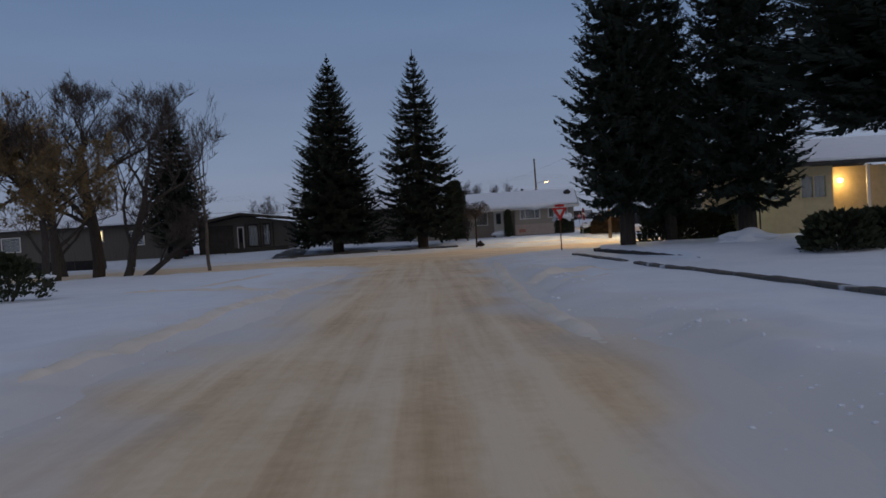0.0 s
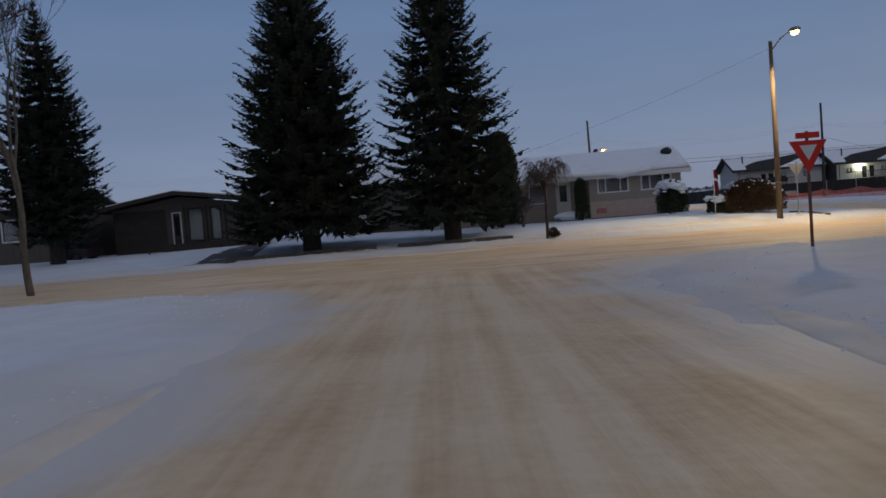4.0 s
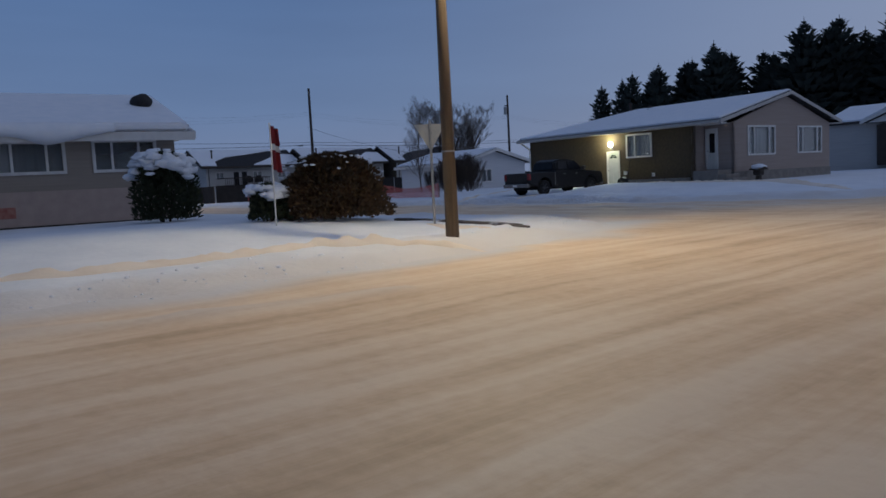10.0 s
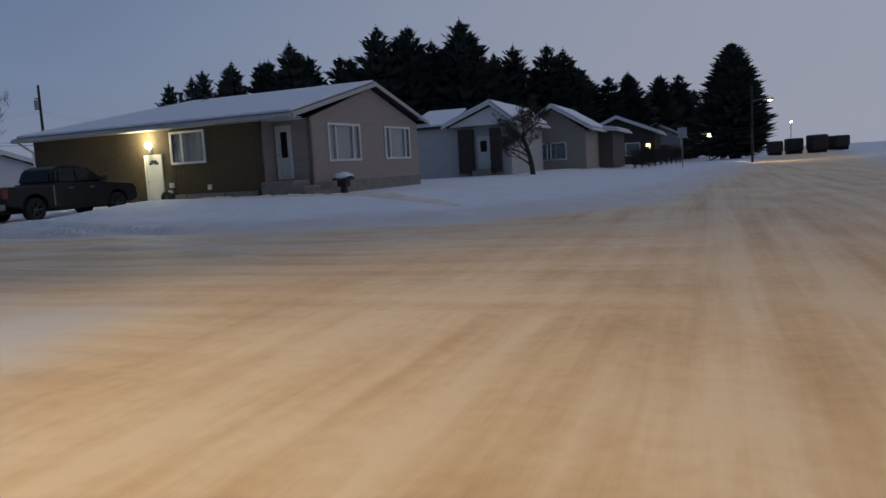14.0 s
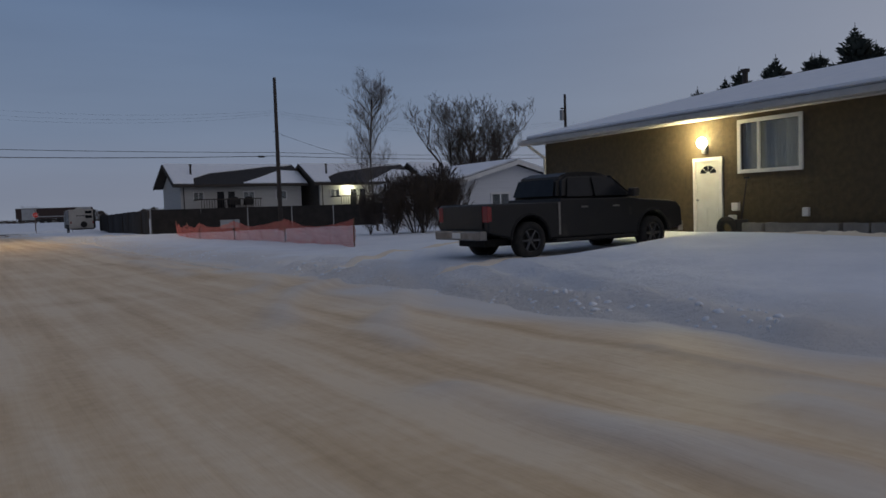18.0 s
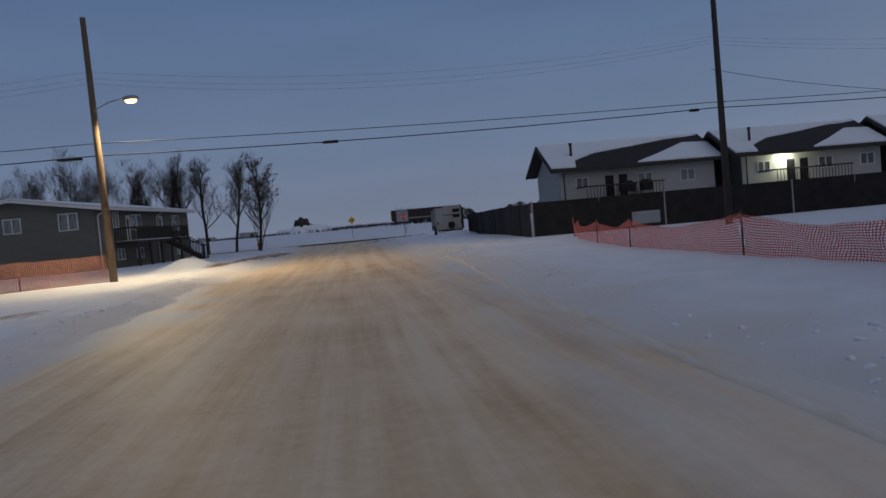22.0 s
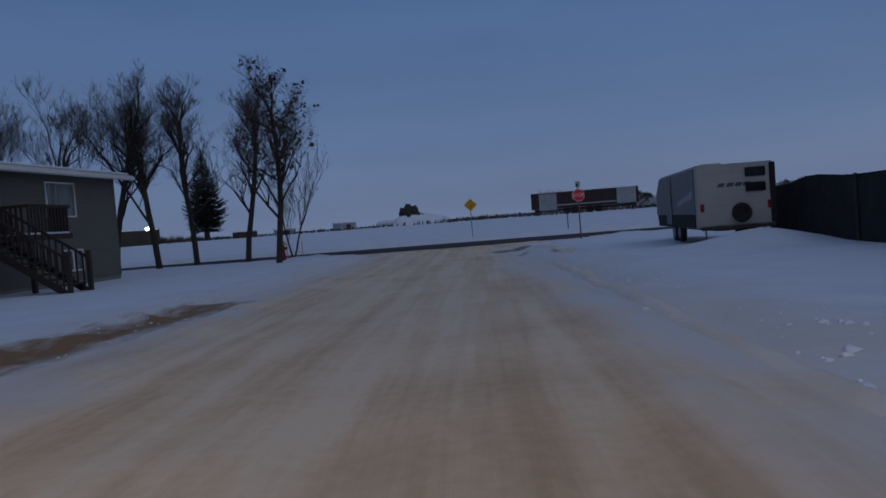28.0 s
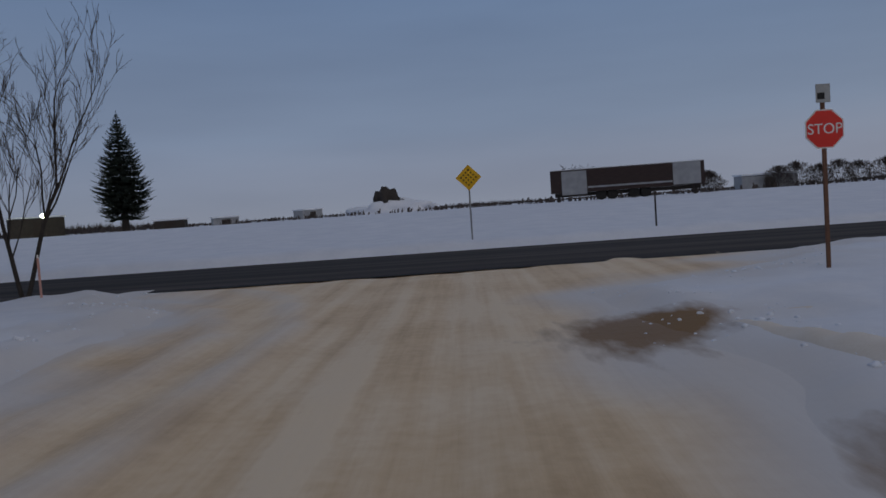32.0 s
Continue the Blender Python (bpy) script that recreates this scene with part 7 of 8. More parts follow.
st, z = sign_post(33.22, 161.67, 2.75, "red octagonal stop sign on a rusty post by the highway", RUST, 2)
c = 2.07 - z
b = part("sign_face", moved(ngon(8, 0.32, 0.3927, -0.04, 0.012), Matrix.Translation((0, 0, c))), SIGNWHITE, st)
part("sign_red", moved(ngon(8, 0.298, 0.3927, -0.046, 0.005), Matrix.Translation((0, 0, c))), STOPRED, b)
letters("STOP", 0.225, b, pose(0, -0.049, c - 0.005) @ FACE, SIGNWHITE)
part("plate", box(-0.11, 0.11, -0.035, -0.025, c + 0.40, c + 0.68, 0.01), SIGNBACK, st, "small weathered grey plate above the octagon")
part("plate_mark", box(-0.09, 0.02, -0.039, -0.036, c + 0.45, c + 0.55), SIGNBLACK, st)
dm, z = sign_post(27.9, 176.9, 2.5, "amber chequered diamond warning sign at the road end", STEEL, 0)
c = 2.27 - z
b = part("sign_face", moved(ngon(4, 0.46, 0.0, -0.04, 0.012), Matrix.Translation((0, 0, c))), SIGNYELLOW, dm)
for i in range(-4, 5):
    for j in range(-4, 5):
        if (i + j) % 2 and abs(i) + abs(j) <= 4:
            s = 0.088
            part("check", box(i * s - s * 0.30, i * s + s * 0.30, -0.046, -0.041, c + j * s - s * 0.30, c + j * s + s * 0.30), SIGNBLACK, b)
yd, z = sign_post(7.98, 43.3, 2.75, "red and white give-way triangle sign on a steel post", RUST, 0)
c = 2.30 - z
b = part("sign_face", moved(ngon(3, 0.48, -1.5708, -0.04, 0.012), Matrix.Translation((0, 0, c))), STOPRED, yd)
part("sign_white", moved(ngon(3, 0.22, -1.5708, -0.046, 0.005), Matrix.Translation((0, 0, c + 0.03))), SIGNWHITE, b)
part("plate", box(-0.26, 0.26, -0.035, -0.025, c + 0.29, c + 0.42, 0.01), STOPRED, yd, "narrow red plate above the triangle")
yb, z = sign_post(17.35, 63.9, 2.75, "give-way triangle sign seen from its bare back", STEEL, 180 - 30)
b = part("sign_face", moved(ngon(3, 0.45, -1.5708, -0.04, 0.012), Matrix.Translation((0, 0, 2.42 - z))), SIGNBACK, yb)
part("bracket", box(-0.04, 0.04, 0.02, 0.045, 2.4 - z, 2.44 - z), STEEL, yb)
sb, z = sign_post(77.8, 57.0, 3.3, "square road sign seen from its bare back", STEEL, 80)
part("sign_face", box(-0.35, 0.35, -0.04, -0.028, 2.4 - z, 3.2 - z, 0.02), SIGNBACK, sb)
dl, z = sign_post(34.6, 177.6, 1.0 + 0.4, "thin delineator post beside the highway", DARKPOLE, 0, "marker post")

# ---------------------------------------------------------------- fences


def post_fence(pts, h, material, label, name, post_mat, gap=2.6, sagging=0.0, mesh_holes=False):
    t = thing(name, Matrix.Identity(4), label, "fence")
    for (xa, ya), (xb, yb) in zip(pts, pts[1:]):
        L = math.hypot(xb - xa, yb - ya)
        n = max(1, round(L / gap))
        cols = max(2, int(L / (0.075 if mesh_holes else 0.7)))
        vs, fs = [], []
        rnd = random.Random(int(xa * 7 + ya))
        rows = 17 if mesh_holes else 3
        for i in range(cols + 1):
            u = i / cols
            x, y = xa + (xb - xa) * u, ya + (yb - ya) * u
            z = gz(x, y)
            ph = (u * n) % 1
            top = h - sagging * 4 * ph * (1 - ph) * (0.8 + 0.4 * float(vnoise(x, y, 1.5)))
            for j in range(rows):
                w = 0.05 * math.sin(i * (0.25 if mesh_holes else 0.9) + j * 0.3) + rnd.uniform(-0.012, 0.012)
                vs.append((x - (yb - ya) / L * w, y + (xb - xa) / L * w, z - 0.05 + (top + 0.05) * j / (rows - 1)))
        for i in range(cols):
            for j in range(rows - 1):
                a = i * rows + j
                q = (a, a + rows, a + rows + 1, a + 1)
                if not mesh_holes:
                    fs.append(q)
                else:
                    P = [Vector(vs[k]) for k in q]
                    m = sum(P, Vector()) / 4
                    k = len(vs)
                    vs.extend(tuple(p.lerp(m, 0.40)) for p in P)
                    for e in range(4):
                        fs.append((q[e], q[(e + 1) % 4], k + (e + 1) % 4, k + e))
        part("screen" if not mesh_holes else "netting", raw("screen", vs, fs, material), None, t)
        for i in range(n + 1):
            u = i / n
            x, y = xa + (xb - xa) * u, ya + (yb - ya) * u
            z = gz(x, y)
            part("post", tube((x, y, z - 0.3), (x, y, z + h + 0.03), 0.022 if mesh_holes else 0.045, n=8), post_mat, t)
    return t


post_fence([(38.3, 151.0), (36.9, 121.7)], 1.75, SCREEN, "long dark screened fence beside the lane", "fence", DARKPOLE, 3.4)
post_fence([(37.05, 121.7), (84.0, 120.4)], 1.8, SCREEN, "long dark screened fence below the terrace", "fence", BOXPALE, 3.6)
post_fence([(37.2, 115.0), (35.9, 105.0), (35.2, 97.0), (34.8, 90.0), (34.9, 84.6)], 0.86, ORANGENET, "sagging orange safety netting on thin posts", "safety_net", RUST, 5.6, 0.26, True)
post_fence([(17.3, 115.6), (11.6, 112.6), (3.5, 110.0)], 1.15, PINKNET, "faded salmon safety netting on steel pickets", "safety_net", RUST, 3.1, 0.05, True)
post_fence([(-44.0, 62.5), (-24.5, 61.8)], 0.75, SCREEN, "low dark board fence behind yard trees", "fence", DARKPOLE, 2.6)
post_fence([(-2.0, 92.0), (12.5, 90.6), (26.0, 89.2)][:2], 1.5, SCREEN, "dark board fence behind a house", "fence", DARKPOLE, 2.6)
t = thing("yard_board", Matrix.Translation((41.6, 117.6, gz(41.6, 117.6))), "small pale board leaning by the fence", "board")
part("panel", box(-0.7, 0.7, -0.03, 0.03, 0.3, 0.9, 0.02), BOXPALE, t)
part("leg", box(-0.6, -0.54, -0.02, 0.02, -0.1, 0.299), DARKPOLE, t)
part("leg", box(0.54, 0.6, -0.02, 0.02, -0.1, 0.299), DARKPOLE, t)

# ---------------------------------------------------------------- vehicles


def wheel(parent, x, y, r, w, rim=True):
    b = bmesh.new()
    n = 26
    prof = [(0.62, -0.5), (0.9, -0.5), (1.0, -0.36), (1.0, 0.36), (0.9, 0.5), (0.62, 0.5)]
    rings = []
    for i in range(n):
        a = 6.28318 * i / n
        rings.append([b.verts.new((x + r * k * math.cos(a), y + w * s, r * k * math.sin(a) + r)) for k, s in prof])
    for i in range(n):
        p, q = rings[i], rings[(i + 1) % n]
        for j in range(len(prof)):
            jj = (j + 1) % len(prof)
            b.faces.new((p[j], q[j], q[jj], p[jj]))
    t = part("wheel", b, RUBBER, parent, smooth=True)
    g = bmesh.new()
    s = -1 if y < 0 else 1
    tube((x, y - w * 0.3, r), (x, y + w * 0.3, r), r * 0.2, n=12, bm=g)
    for i in range(6):
        a = 6.28318 * i / 6
        tube((x + r * 0.15 * math.cos(a), y + s * w * 0.3, r + r * 0.15 * math.sin(a)), (x + r * 0.60 * math.cos(a), y + s * w * 0.34, r + r * 0.60 * math.sin(a)), r * 0.075, n=6, bm=g)
    for i in range(24):
        a0, a1 = 6.28318 * i / 24, 6.28318 * (i + 1) / 24
        tube((x + r * 0.61 * math.cos(a0), y + s * w * 0.36, r + r * 0.61 * math.sin(a0)), (x + r * 0.61 * math.cos(a1), y + s * w * 0.36, r + r * 0.61 * math.sin(a1)), r * 0.05, n=6, bm=g)
    part("rim", g, ALLOY, t)
    part("hub_disc", tube((x, y - w * 0.1, r), (x, y + w * 0.1, r), r * 0.6, n=24), RUBBER, t)


def profile_body(pts, y0, y1, bevel=0.05):
    b = prism([(x, y0, z) for x, z in pts], (0, y1 - y0, 0))
    bmesh.ops.bevel(b, geom=[e for e in b.edges], offset=bevel, segments=2, affect='EDGES', profile=0.6)
    return b


def arch(cx, r, zb, n=9):
    return [(cx + r * math.cos(math.pi * i / n), zb + r * math.sin(math.pi * i / n)) for i in range(n + 1)]


truck = thing("pickup_truck", pose(36.17, 76.5, LOT - 0.02, 0, 0, -2) @ Matrix.Scale(0.95, 4), "charcoal crew-cab pickup truck parked beside a brown bungalow", "pickup truck")
TW = 0.98
lower = [(-2.9, 0.62), (-2.9, 1.22), (-0.95, 1.22), (-0.95, 1.30), (1.35, 1.28), (1.45, 1.25), (2.75, 1.16), (2.92, 1.0), (2.95, 0.55)]
lower += [(2.45, 0.45)] + arch(1.95, 0.50, 0.45)[0:] + [(1.40, 0.42), (-1.25, 0.42)] + arch(-1.78, 0.50, 0.45) + [(-2.35, 0.5)]
part("body", profile_body(lower, -TW, TW, 0.035), TRUCKPAINT, truck, smooth=False)
cabp = [(-0.95, 1.28), (-0.82, 1.76), (-0.58, 1.88), (-0.1, 1.91), (0.45, 1.89), (0.78, 1.80), (1.46, 1.27)]
cb = prism([(x, -TW + 0.06, z) for x, z in cabp], (0, 2 * TW - 0.12, 0))
for v in cb.verts:
    if v.co.z > 1.5:
        v.co.y *= 0.84
bmesh.ops.bevel(cb, geom=list(cb.edges), offset=0.085, segments=4, affect='EDGES')
part("cab", cb, TRUCKPAINT, truck)
for s in (-1, 1):
    for a, b_ in (((-0.72, 1.34), (-0.60, 1.76)), ((0.12, 1.34), (0.12, 1.78))):
        x0, x1 = a[0], (0.02 if a[0] < 0 else 1.14)
        t0, t1 = b_[0], (0.02 if a[0] < 0 else 0.72)
        g = prism([(x0, s * (TW - 0.045), 1.34), (x1, s * (TW - 0.045), 1.34), (t1, s * (TW * 0.84 - 0.005), 1.76), (t0, s * (TW * 0.84 - 0.005), 1.76)], (0, s * 0.012, 0))
        part("side_window", g, TINT, truck)
    part("mirror", box(1.05, 1.25, s * (TW + 0.16) - 0.1, s * (TW + 0.16) + 0.1, 1.30, 1.50, 0.04), TRUCKPAINT, truck)
    part("tail_light", box(-2.93, -2.80, s * (TW - 0.10) - 0.10, s * (TW - 0.10) + 0.105, 0.84, 1.18, 0.02), REDLENS, truck)
    part("headlight", box(2.70, 2.93, s * (TW - 0.24) - 0.2, s * (TW - 0.24) + 0.2, 0.88, 1.06, 0.03), CLEARLENS, truck)
    part("running_board", box(-1.15, 1.35, s * TW - 0.09, s * TW + 0.07, 0.36, 0.42, 0.015), RUBBER, truck)
    for x in (-0.35, 0.62):
        part("door_handle", box(x, x + 0.2, s * (TW + 0.004) - 0.02, s * (TW + 0.004) + 0.02, 1.08, 1.12, 0.008), CHROME, truck)
    part("door_trim", box(-1.02, -0.96, s * TW - 0.012, s * TW + 0.014, 0.5, 1.22), CHROME, truck)
    for cx in (1.95, -1.78):
        b = bmesh.new()
        pts = arch(cx, 0.54, 0.45, 14)
        for p, q in zip(pts, pts[1:]):
            tube((p[0], s * (TW - 0.01), p[1]), (q[0], s * (TW - 0.01), q[1]), 0.035, n=6, bm=b)
        part("wheel_arch", b, RUBBER, truck)
wsb = prism([(1.43, -0.82, 1.31), (1.43, 0.82, 1.31), (0.80, 0.72, 1.80), (0.80, -0.72, 1.80)], (0.012, 0, 0.012))
part("windscreen", wsb, TINT, truck)
part("rear_window", prism([(-0.96, -0.74, 1.36), (-0.96, 0.74, 1.36), (-0.84, 0.66, 1.74), (-0.84, -0.66, 1.74)], (-0.012, 0, 0)), TINT, truck)
part("bed_floor", box(-2.82, -1.0, -0.82, 0.82, 1.222, 1.228), RUBBER, truck)
part("tailgate", box(-2.935, -2.905, -0.78, 0.78, 0.70, 1.20, 0.012), TRUCKPAINT, truck)
part("rear_bumper", box(-3.08, -2.90, -0.92, 0.92, 0.46, 0.66, 0.03), CHROME, truck, "chrome rear bumper")
part("number_plate", box(-3.095, -3.083, -0.16, 0.16, 0.50, 0.62), SIGNWHITE, truck)
part("front_bumper", box(2.88, 3.06, -0.92, 0.92, 0.42, 0.66, 0.03), CHROME, truck)
part("grille", box(2.90, 2.97, -0.55, 0.55, 0.70, 1.08, 0.02), RUBBER, truck)
part("chassis", box(-2.7, 2.6, -0.5, 0.5, 0.30, 0.46), RUBBER, truck)
for x in (1.95, -1.78):
    for s in (-1, 1):
        wheel(truck, x, s * (TW - 0.13), 0.41, 0.27)

sedan = thing("car", pose(-23.6, 73.4, 0.32, 0, 0, 170), "dark car parked on a bungalow driveway", "car")
low_p = [(-2.2, 0.3), (-2.2, 0.75), (-1.5, 0.85), (1.1, 0.85), (2.1, 0.7), (2.2, 0.35)] + [(1.85, 0.28)] + arch(1.4, 0.34, 0.3) + [(0.9, 0.25), (-0.95, 0.25)] + arch(-1.4, 0.34, 0.3) + [(-1.9, 0.28)]
part("body", profile_body(low_p, -0.85, 0.85, 0.03), TRUCKPAINT, sedan)
cb = prism([(-1.6, -0.8, 0.83), (-1.0, -0.8, 1.36), (0.1, -0.8, 1.40), (1.0, -0.8, 0.84)], (0, 1.6, 0))
for v in cb.verts:
    if v.co.z > 1:
        v.co.y *= 0.8
bmesh.ops.bevel(cb, geom=list(cb.edges), offset=0.085, segments=4, affect='EDGES')
part("cabin", cb, TINT, sedan)
part("snow_cap", ball((-0.4, 0, 1.38), 0.8, (1.0, 0.75, 0.12), 2, 0.2), SNOWCAP, sedan, smooth=True)
for x in (1.4, -1.4):
    for s in (-1, 1):
        wheel(sedan, x, s * 0.74, 0.31, 0.2)
for s in (-1, 1):
    part("tail_light", box(-2.23, -2.15, s * 0.65 - 0.12, s * 0.65 + 0.12, 0.58, 0.72, 0.02), REDLENS, sedan)
    part("headlight", box(2.08, 2.2, s * 0.6 - 0.15, s * 0.6 + 0.15, 0.52, 0.66, 0.02), CLEARLENS, sedan)

# camper trailer
rv = thing("camper_trailer", pose(36.2, 148.3, -0.03, 0, 0, -3), "off-white camper trailer with a grey side parked in the snow", "camper trailer")
b = prism([(-1.2, 0.0, 0.5), (-1.2, 6.1, 0.5), (-1.2, 6.6, 1.0), (-1.2, 6.45, 1.75), (-1.2, 5.7, 2.36), (-1.2, 0.0, 2.46)], (2.4, 0, 0))
bmesh.ops.bevel(b, geom=list(b.edges), offset=0.05, segments=2, affect='EDGES')
part("body", b, RVBODY, rv)
part("side_panel", prism([(-1.203, 0.10, 0.95), (-1.203, 6.35, 0.95), (-1.203, 6.35, 1.72), (-1.203, 5.62, 2.30), (-1.203, 0.10, 2.38)], (-0.02, 0, 0)), RVGREY, rv, "grey aluminium side skin")
part("lower_panel", box(-1.228, -1.203, 0.10, 6.1, 0.52, 0.945, 0.008), RUBBER, rv, "dark lower skirt panel")
for z in (0.72, 0.94, 1.16, 1.38, 1.60, 2.18):
    part("siding_rib", box(-1.1, 1.04, -0.008, -0.001, z, z + 0.012), BOXPALE, rv)
part("side_stripe", prism([(-1.224, 0.4, 1.7), (-1.224, 2.6, 1.35), (-1.224, 2.6, 1.22), (-1.224, 0.4, 1.45)], (-0.003, 0, 0)), BOXPALE, rv)
part("rear_cap", box(1.05, 1.235, -0.03, 0.25, 0.55, 2.42, 0.03), RUBBER, rv)
for z in (2.02, 1.55):
    w = part("rear_window", box(0.32, 0.92, -0.03, -0.003, z, z + 0.28, 0.04), TINT, rv, "rounded dark window")
sp = part("spare_wheel", torus((0.15, -0.1, 0.92), 0.22, 0.085, 'y'), RUBBER, rv, smooth=True)
part("cover", tube((0.15, -0.06, 0.92), (0.15, -0.13, 0.92), 0.2, n=20), RUBBER, sp)
for i, x in enumerate((-0.55, -0.27, -0.02, 0.22)):
    part("logo_bar", prism([(x, -0.012, 1.74), (x + 0.2, -0.012, 1.74), (x + 0.27, -0.012, 1.86), (x + 0.07, -0.012, 1.86)], (0, 0.009, 0)), RVGREY, rv)
for s in (-1, 1):
    part("tail_light", box(s * 1.02 - 0.06, s * 1.02 + 0.06, -0.025, -0.003, 1.0, 1.25, 0.01), REDLENS, rv)
part("bumper", box(-1.1, 1.1, -0.2, -0.06, 0.42, 0.52, 0.01), DARKPOLE, rv)
part("frame_rail", box(-0.6, 0.6, 0.0, 7.6, 0.38, 0.49), DARKPOLE, rv)
part("roof_unit", box(-0.35, 0.35, 2.6, 3.4, 2.40, 2.62, 0.06), RVBODY, rv)
part("side_door", box(-1.245, -1.224, 3.6, 4.35, 0.6, 2.2, 0.01), RVGREY, rv)
part("door_frame", box(-1.25, -1.246, 3.52, 3.58, 0.6, 2.26), TINT, rv)
part("door_frame", box(-1.25, -1.246, 4.37, 4.43, 0.6, 2.26), TINT, rv)
for y in (2.7, 3.5):
    for s in (-1, 1):
        w = bmesh.new()
        tube((s * 1.0, y, 0.33), (s * 1.18, y, 0.33), 0.33, n=20, bm=w)
        wh = part("wheel", w, RUBBER, rv)
        part("rim", tube((s * 1.181, y, 0.33), (s * 1.19, y, 0.33), 0.18, n=14), ALLOY, wh)
part("jack", tube((-0.9, 0.2, 0.0), (-0.9, 0.2, 0.5), 0.03, n=6), STEEL, rv)
part("jack", tube((0.9, 0.2, 0.0), (0.9, 0.2, 0.5), 0.03, n=6), STEEL, rv)

# long freight trailer across the highway
gzc = gz(40.5, 211.0)
fr8 = thing("freight_trailer", pose(34.8, 211.8, gzc, 0, 0, -8.5), "long dark freight trailer with pale end panels in the snowy field", "trailer")
part("body", box(0.0, 12.0, 0.0, 2.5, 0.72, 2.55, 0.03), BOXDARK, fr8)
part("end_panel", box(0.9, 2.9, -0.06, -0.003, 0.55, 2.45, 0.01), BOXPALE, fr8, "scuffed pale steel panel")
part("end_panel", box(9.6, 11.7, -0.06, -0.003, 0.80, 2.56, 0.01), BOXPALE, fr8, "scuffed pale steel panel")
part("stripe", box(2.95, 9.55, -0.02, -0.003, 1.02, 1.16), BOXPALE, fr8)
part("underframe", box(0.3, 11.7, 0.5, 2.0, 0.4, 0.70), DARKPOLE, fr8)
for x in (4.0, 4.9, 6.6, 7.5):
    w = bmesh.new()
    tube((x, 0.15, 0.42), (x, 0.5, 0.42), 0.42, n=18, bm=w)
    part("wheel", w, RUBBER, fr8)
    w = bmesh.new()
    tube((x, 2.0, 0.42), (x, 2.35, 0.42), 0.42, n=18, bm=w)
    part("wheel", w, RUBBER, fr8)
part("roof_snow", box(0.1, 11.9, 0.1, 2.4, 2.556, 2.62, 0.02), SNOWCAP, fr8)
part("leg", box(0.5, 0.7, 0.3, 0.5, -0.15, 0.399), DARKPOLE, fr8)
part("leg", box(11.2, 11.4, 0.3, 0.5, -0.15, 0.399), DARKPOLE, fr8)
rnd = random.Random(4)
b = bmesh.new()
for i in range(16):
    x = 1.0 + rnd.random() * 2.2
    tube((x, 0.6, 2.5), (x + rnd.uniform(-0.7, 0.7), 0.6 + rnd.uniform(-0.4, 0.4), 2.6 + rnd.random() * 0.5), 0.02, n=4, bm=b)
part("scrap", b, BARK, fr8, "tangle of dark scrap on the roof")
for i, (x, y, w, h) in enumerate(((58.0, 227.0, 5.5, 1.4), (-6.0, 236.0, 3.4, 1.0), (-1.0, 240.0, 3.0, 0.9), (-24.0, 240.0, 6.0, 2.4), (4.5, 262.0, 3.6, 1.3))):
    t = thing("farm_shed" if h > 2 else "parked_implement", pose(x, y, gz(x, y) - 0.1, 0, 0, 12 * i), ("snow-dusted farm shed across the highway" if h > 2 else "snow-covered implement parked in a field"), "shed" if h > 2 else "farm implement", "farm clutter")
    part("body", box(-w / 2, w / 2, -1.2, 1.2, 0.0, h, 0.12), (BOXPALE, DARKWALL)[i % 2], t)
    part("snow_cap", box(-w / 2 - 0.1, w / 2 + 0.1, -1.3, 1.3, h + 0.002, h + 0.18, 0.06), SNOWCAP, t)
    part("door", box(-0.5, 0.5, -1.24, -1.203, 0.1, h * 0.8), DARKWOOD, t)
for i, (x, y, z) in enumerate(((-33.0, 235.0, 3.0), (-20.3, 235.0, 2.3))):
    t = thing("yard_lamp", Matrix.Translation((x, y, gz(x, y))), "distant farmyard lamp glowing across the highway", "lamp", "yard lamps")
    part("post", tube((0, 0, -0.2), (0, 0, z), 0.06, n=8), DARKPOLE, t)
    part("bulb", ball((0, 0, z + 0.12), 0.26), glow("farm lamp", (0.85, 1.0, 0.62), 25), t, smooth=True)
for i, y in enumerate((45.4, 42.4, 39.2, 36.0)):
    t = thing("stored_machine", pose(150 + 2 * (i % 2), y, gz(150, y), 0, 0, 4 * i), "dark machine parked at the far street end", "machine", "machines at the street end")
    part("body", box(-2.2, 2.2, -1.15, 1.15, 0.5, 2.3 + 0.3 * (i % 3), 0.3), DARKWALL, t)
    part("base", box(-1.8, 1.8, -1.0, 1.0, 0.0, 0.499), RUBBER, t)
for x, y, z in ((184.0, 40.0, 6.0), (119.0, 55.2, 3.0)):
    t = thing("yard_lamp", Matrix.Translation((x, y, gz(x, y))), "distant lamp glowing beyond the street end", "lamp", "yard lamps")
    part("post", tube((0, 0, -0.2), (0, 0, z), 0.06, n=8), DARKPOLE, t)
    part("bulb", ball((0, 0, z + 0.15), 0.22), glow("warm lamp", (1.0, 0.78, 0.42), 14), t, smooth=True)

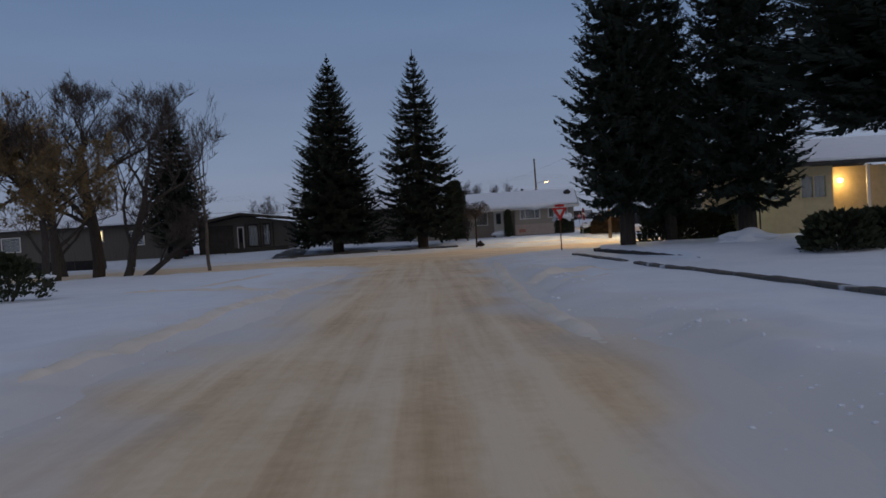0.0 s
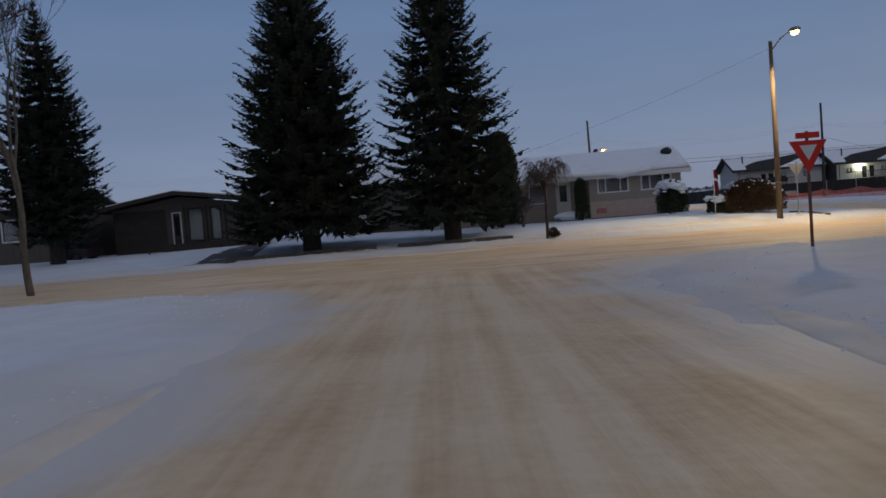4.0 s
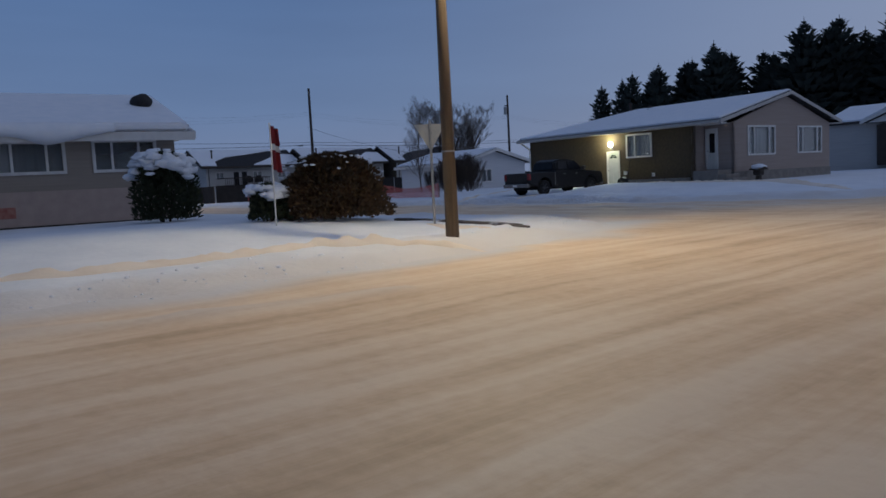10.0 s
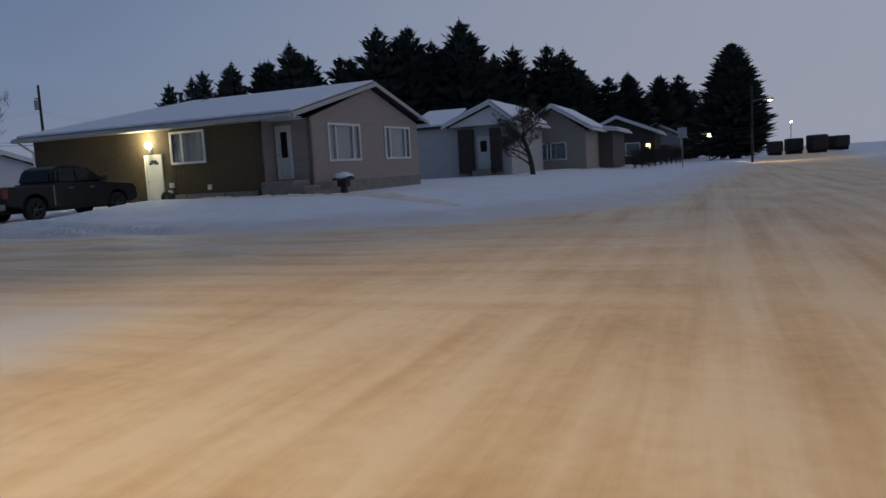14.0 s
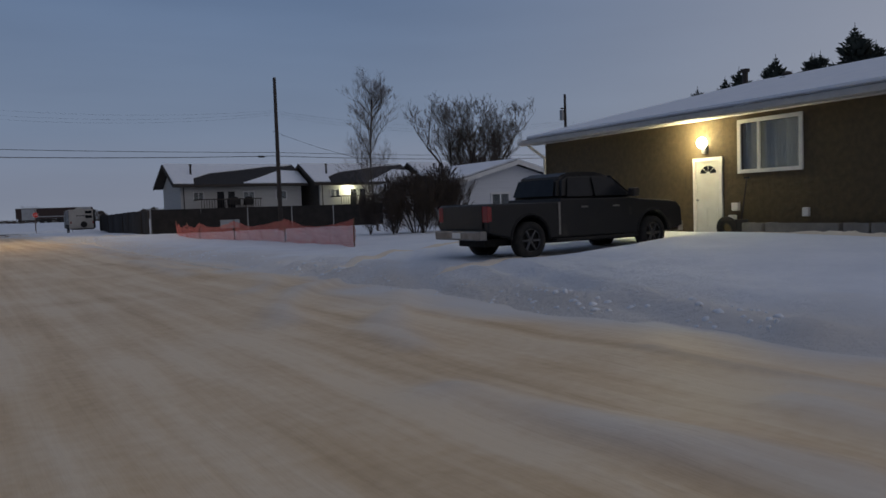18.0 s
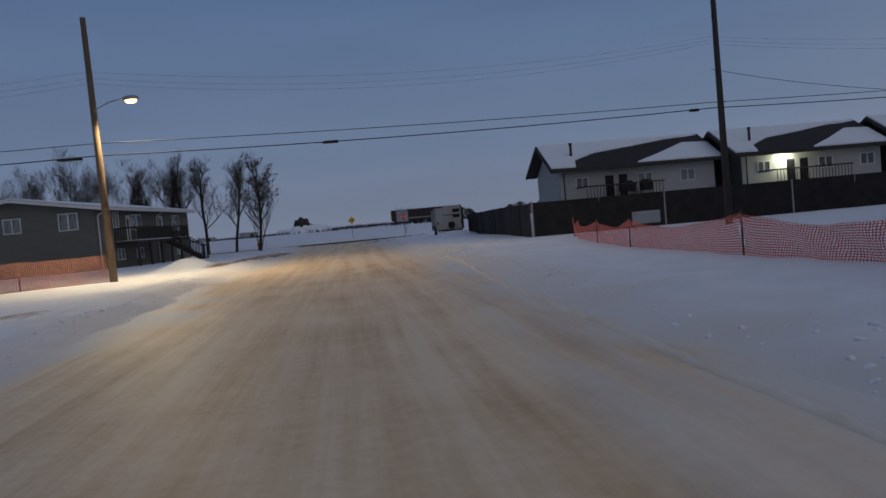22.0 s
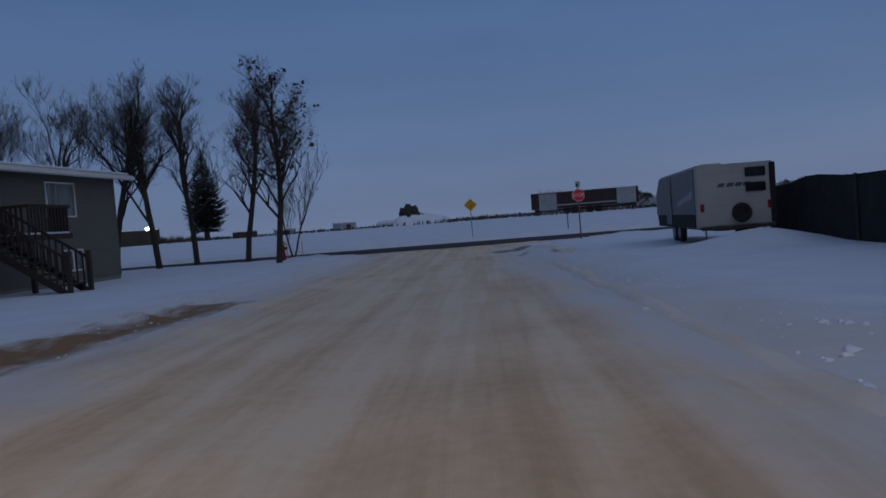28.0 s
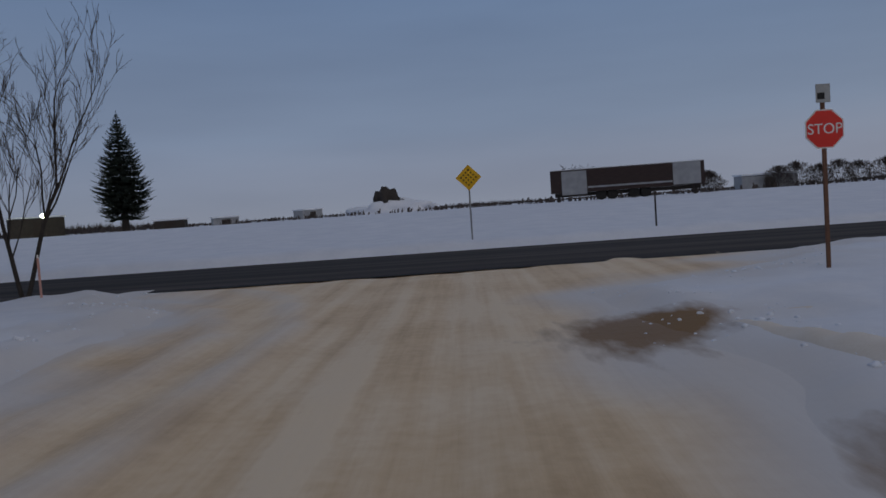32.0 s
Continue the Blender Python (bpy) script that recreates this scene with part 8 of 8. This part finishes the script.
# hydrant, flag, stakes
hy = thing("fire_hydrant", Matrix.Translation((18.1, 163.1, gz(18.1, 163.1))), "weathered red fire hydrant with a dull yellow bonnet in the snow", "fire hydrant")
part("barrel", tube((0, 0, -0.2), (0, 0, 0.85), 0.13, 0.12, 16), HYDRANTRED, hy, smooth=False)
part("flange", tube((0, 0, 0.18), (0, 0, 0.24), 0.18, n=16), HYDRANTRED, hy)
part("bonnet", ball((0, 0, 0.87), 0.17, (1, 1, 0.9), 3), HYDRANTCAP, hy, "dull yellow bonnet", smooth=True)
part("bonnet_flange", tube((0, 0, 0.80), (0, 0, 0.86), 0.19, n=16), HYDRANTCAP, hy)
part("nut", tube((0, 0, 1.0), (0, 0, 1.1), 0.04, n=5), HYDRANTCAP, hy)
for a in (0, 1):
    part("outlet", tube((-0.12 + 0.24 * a, 0, 0.62), (-0.24 + 0.48 * a, 0, 0.62), 0.075, n=12), HYDRANTRED, hy)
stk = thing("marker_stake", Matrix.Translation((17.8, 165.2, gz(17.8, 165.2))), "thin faded pink marker stake in the snow", "stake")
part("stake", tube((0, 0, -0.2), (0, 0, 0.9), 0.025, n=6), PALESTAKE, stk)
part("tip", tube((0, 0, 0.9), (0, 0, 0.98), 0.026, 0.01, n=6), SIGNWHITE, stk)
stk = thing("marker_stake", Matrix.Translation((18.5, 165.8, gz(18.5, 165.8))), "thin faded pink marker stake in the snow", "stake")
part("stake", tube((0, 0, -0.2), (0, 0, 0.85), 0.025, n=6), PALESTAKE, stk)
part("tip", tube((0, 0, 0.85), (0, 0, 0.93), 0.026, 0.01, n=6), SIGNWHITE, stk)
fl = thing("garden_flag", Matrix.Translation((13.8, 65.35, gz(13.8, 65.35))), "limp red and white flag on a short white pole", "flag")
part("pole", tube((0, 0, -0.2), (0, 0, 2.36), 0.018, n=8), TRIM, fl)
for k, (z0, z1, m) in enumerate(((1.90, 2.30, FLAGRED), (1.76, 1.898, SIGNWHITE), (1.30, 1.758, FLAGRED))):
    vs, fs = [], []
    for i in range(9):
        a = i * 0.75
        for z, w in ((z0, 0.34), (z1, 0.30)):
            vs.append((0.03 + w * i / 8 * 0.55, 0.07 * math.sin(a * 1.7 + z), z - 0.09 * i / 8))
        if i:
            q = 2 * i
            fs.append((q - 2, q, q + 1, q - 1))
    part("cloth", raw("cloth", vs, fs, m), None, fl)

# concrete kerbs showing through the snow


def kerb(pts, h, label, skip=(), length=1.5):
    t = thing("kerb", Matrix.Identity(4), label, "kerb", kind="structure")
    for k, ((xa, ya), (xb, yb)) in enumerate(zip(pts, pts[1:])):
        L = math.hypot(xb - xa, yb - ya)
        n = max(1, round(L / length))
        for i in range(n):
            if (i * 7 + k) % 11 in skip:
                continue
            x, y = xa + (xb - xa) * (i + 0.5) / n, ya + (yb - ya) * (i + 0.5) / n
            z = sum(gz(x + dx, y + dy) for dx in (-0.9, -0.3, 0.3, 0.9) for dy in (-0.9, -0.3, 0.3, 0.9)) / 16
            m = pose(x, y, z, 0, 0, math.degrees(math.atan2(yb - ya, xb - xa)))
            part("kerb_stone", moved(box(0.01 - L / n / 2, L / n / 2 - 0.01, -0.12, 0.12, -0.25, h * (0.75 + 0.4 * float(vnoise(x, y, 2.0))), 0.02), m), WETKERB, t)


kerb([(-10.0, 61.0), (-8.1, 61.2), (-5.2, 61.6), (-2.3, 62.2), (0.3, 62.0), (3.1, 61.7)], 0.17, "dark concrete kerb half buried under ploughed snow", (5,), 0.9)
kerb([(18.2, 66.6), (18.28, 65.4), (18.25, 64.4), (18.1, 63.4), (17.85, 62.4), (17.5, 61.4), (17.1, 60.6)], 0.055, "dark concrete kerb curving round a snowy street corner", (), 0.55)
kerb([(7.4, 12.0), (7.2, 23.0), (7.45, 29.4), (7.5, 37.4)], 0.07, "dark concrete kerb edging a raised corner lot", (4,))
rw = thing("retaining_wall", Matrix.Identity(4), "low weathered timber edging holding back a snowy corner lot", "retaining wall", kind="structure")
pts = [(9.0, 25.0), (9.25, 33.8), (9.15, 40.4), (10.3, 43.0), (12.6, 44.0)]
for (xa, ya), (xb, yb) in zip(pts, pts[1:]):
    L = math.hypot(xb - xa, yb - ya)
    n = max(1, round(L / 2.2))
    for i in range(n):
        x, y = xa + (xb - xa) * (i + 0.5) / n, ya + (yb - ya) * (i + 0.5) / n
        m = pose(x, y, float(base_z(x, y)), 0, 0, math.degrees(math.atan2(yb - ya, xb - xa)))
        for k in range(1):
            part("sleeper", moved(box(-L / n / 2 + 0.01, L / n / 2 - 0.01, -0.07, 0.07, 0.02 + 0.17 * k, 0.26 + 0.17 * k, 0.015), m), DARKPOLE, rw)



def patch(name, pts, material, label, lift=0.02):
    """A thin uneven sheet over the ground inside a closed outline."""
    xs, ys = [p[0] for p in pts], [p[1] for p in pts]

    def inside(x, y):
        c = False
        for (xa, ya), (xb, yb) in zip(pts, pts[1:] + pts[:1]):
            if (ya > y) != (yb > y) and x < (xb - xa) * (y - ya) / (yb - ya) + xa:
                c = not c
        return c
    s = 0.22
    vs, fs, idx = [], [], {}
    for i in range(int((max(xs) - min(xs)) / s) + 1):
        for j in range(int((max(ys) - min(ys)) / s) + 1):
            x, y = min(xs) + i * s, min(ys) + j * s
            if not inside(x + 0.5 * (float(vnoise(x, y, 0.7)) - 0.5), y + 0.9 * (float(vnoise(y, x, 0.9)) - 0.5)):
                continue
            q = []
            for dx, dy in ((0, 0), (1, 0), (1, 1), (0, 1)):
                k = (i + dx, j + dy)
                if k not in idx:
                    idx[k] = len(vs)
                    X, Y = min(xs) + k[0] * s, min(ys) + k[1] * s
                    vs.append((X, Y, max(gz(X, Y), float(road_z(X, Y)) if float(road_d(X, Y)) < 0.9 else -9) + lift))
                q.append(idx[k])
            fs.append(q)
    return tagged(new(name, raw(name, vs, fs, material, True)), label, "ground patch", kind="structure")


patch("driveway", [(-11.6, 59.6), (-9.4, 59.8), (-9.6, 66.0), (-10.8, 74.0), (-12.4, 74.0), (-11.6, 66.0)], WETKERB, "dark cleared driveway between snow banks", 0.02)

# small things on the first lots
t = thing("door_lamp", Matrix.Translation((17.45, 39.8, 0.35)), "small white lamp beside the cream house", "lamp")
part("post", tube((0, 0, -0.2), (0, 0, 2.2), 0.04, n=8), DARKPOLE, t)
part("bulb", ball((0, 0, 2.3), 0.11), glow("farm lamp", (0.85, 1.0, 0.62), 25), t, smooth=True)
t = thing("snow_heap", Matrix.Translation((14.1, 33.7, gz(14.1, 33.7) - 0.1)), "shovelled heap of snow at the end of a hedge", "snow heap")
part("snow_body", ball((0, 0, 0.15), 1.0, (1.1, 0.9, 0.36), 4, 0.7, 5), SNOWCAP, t, smooth=True)
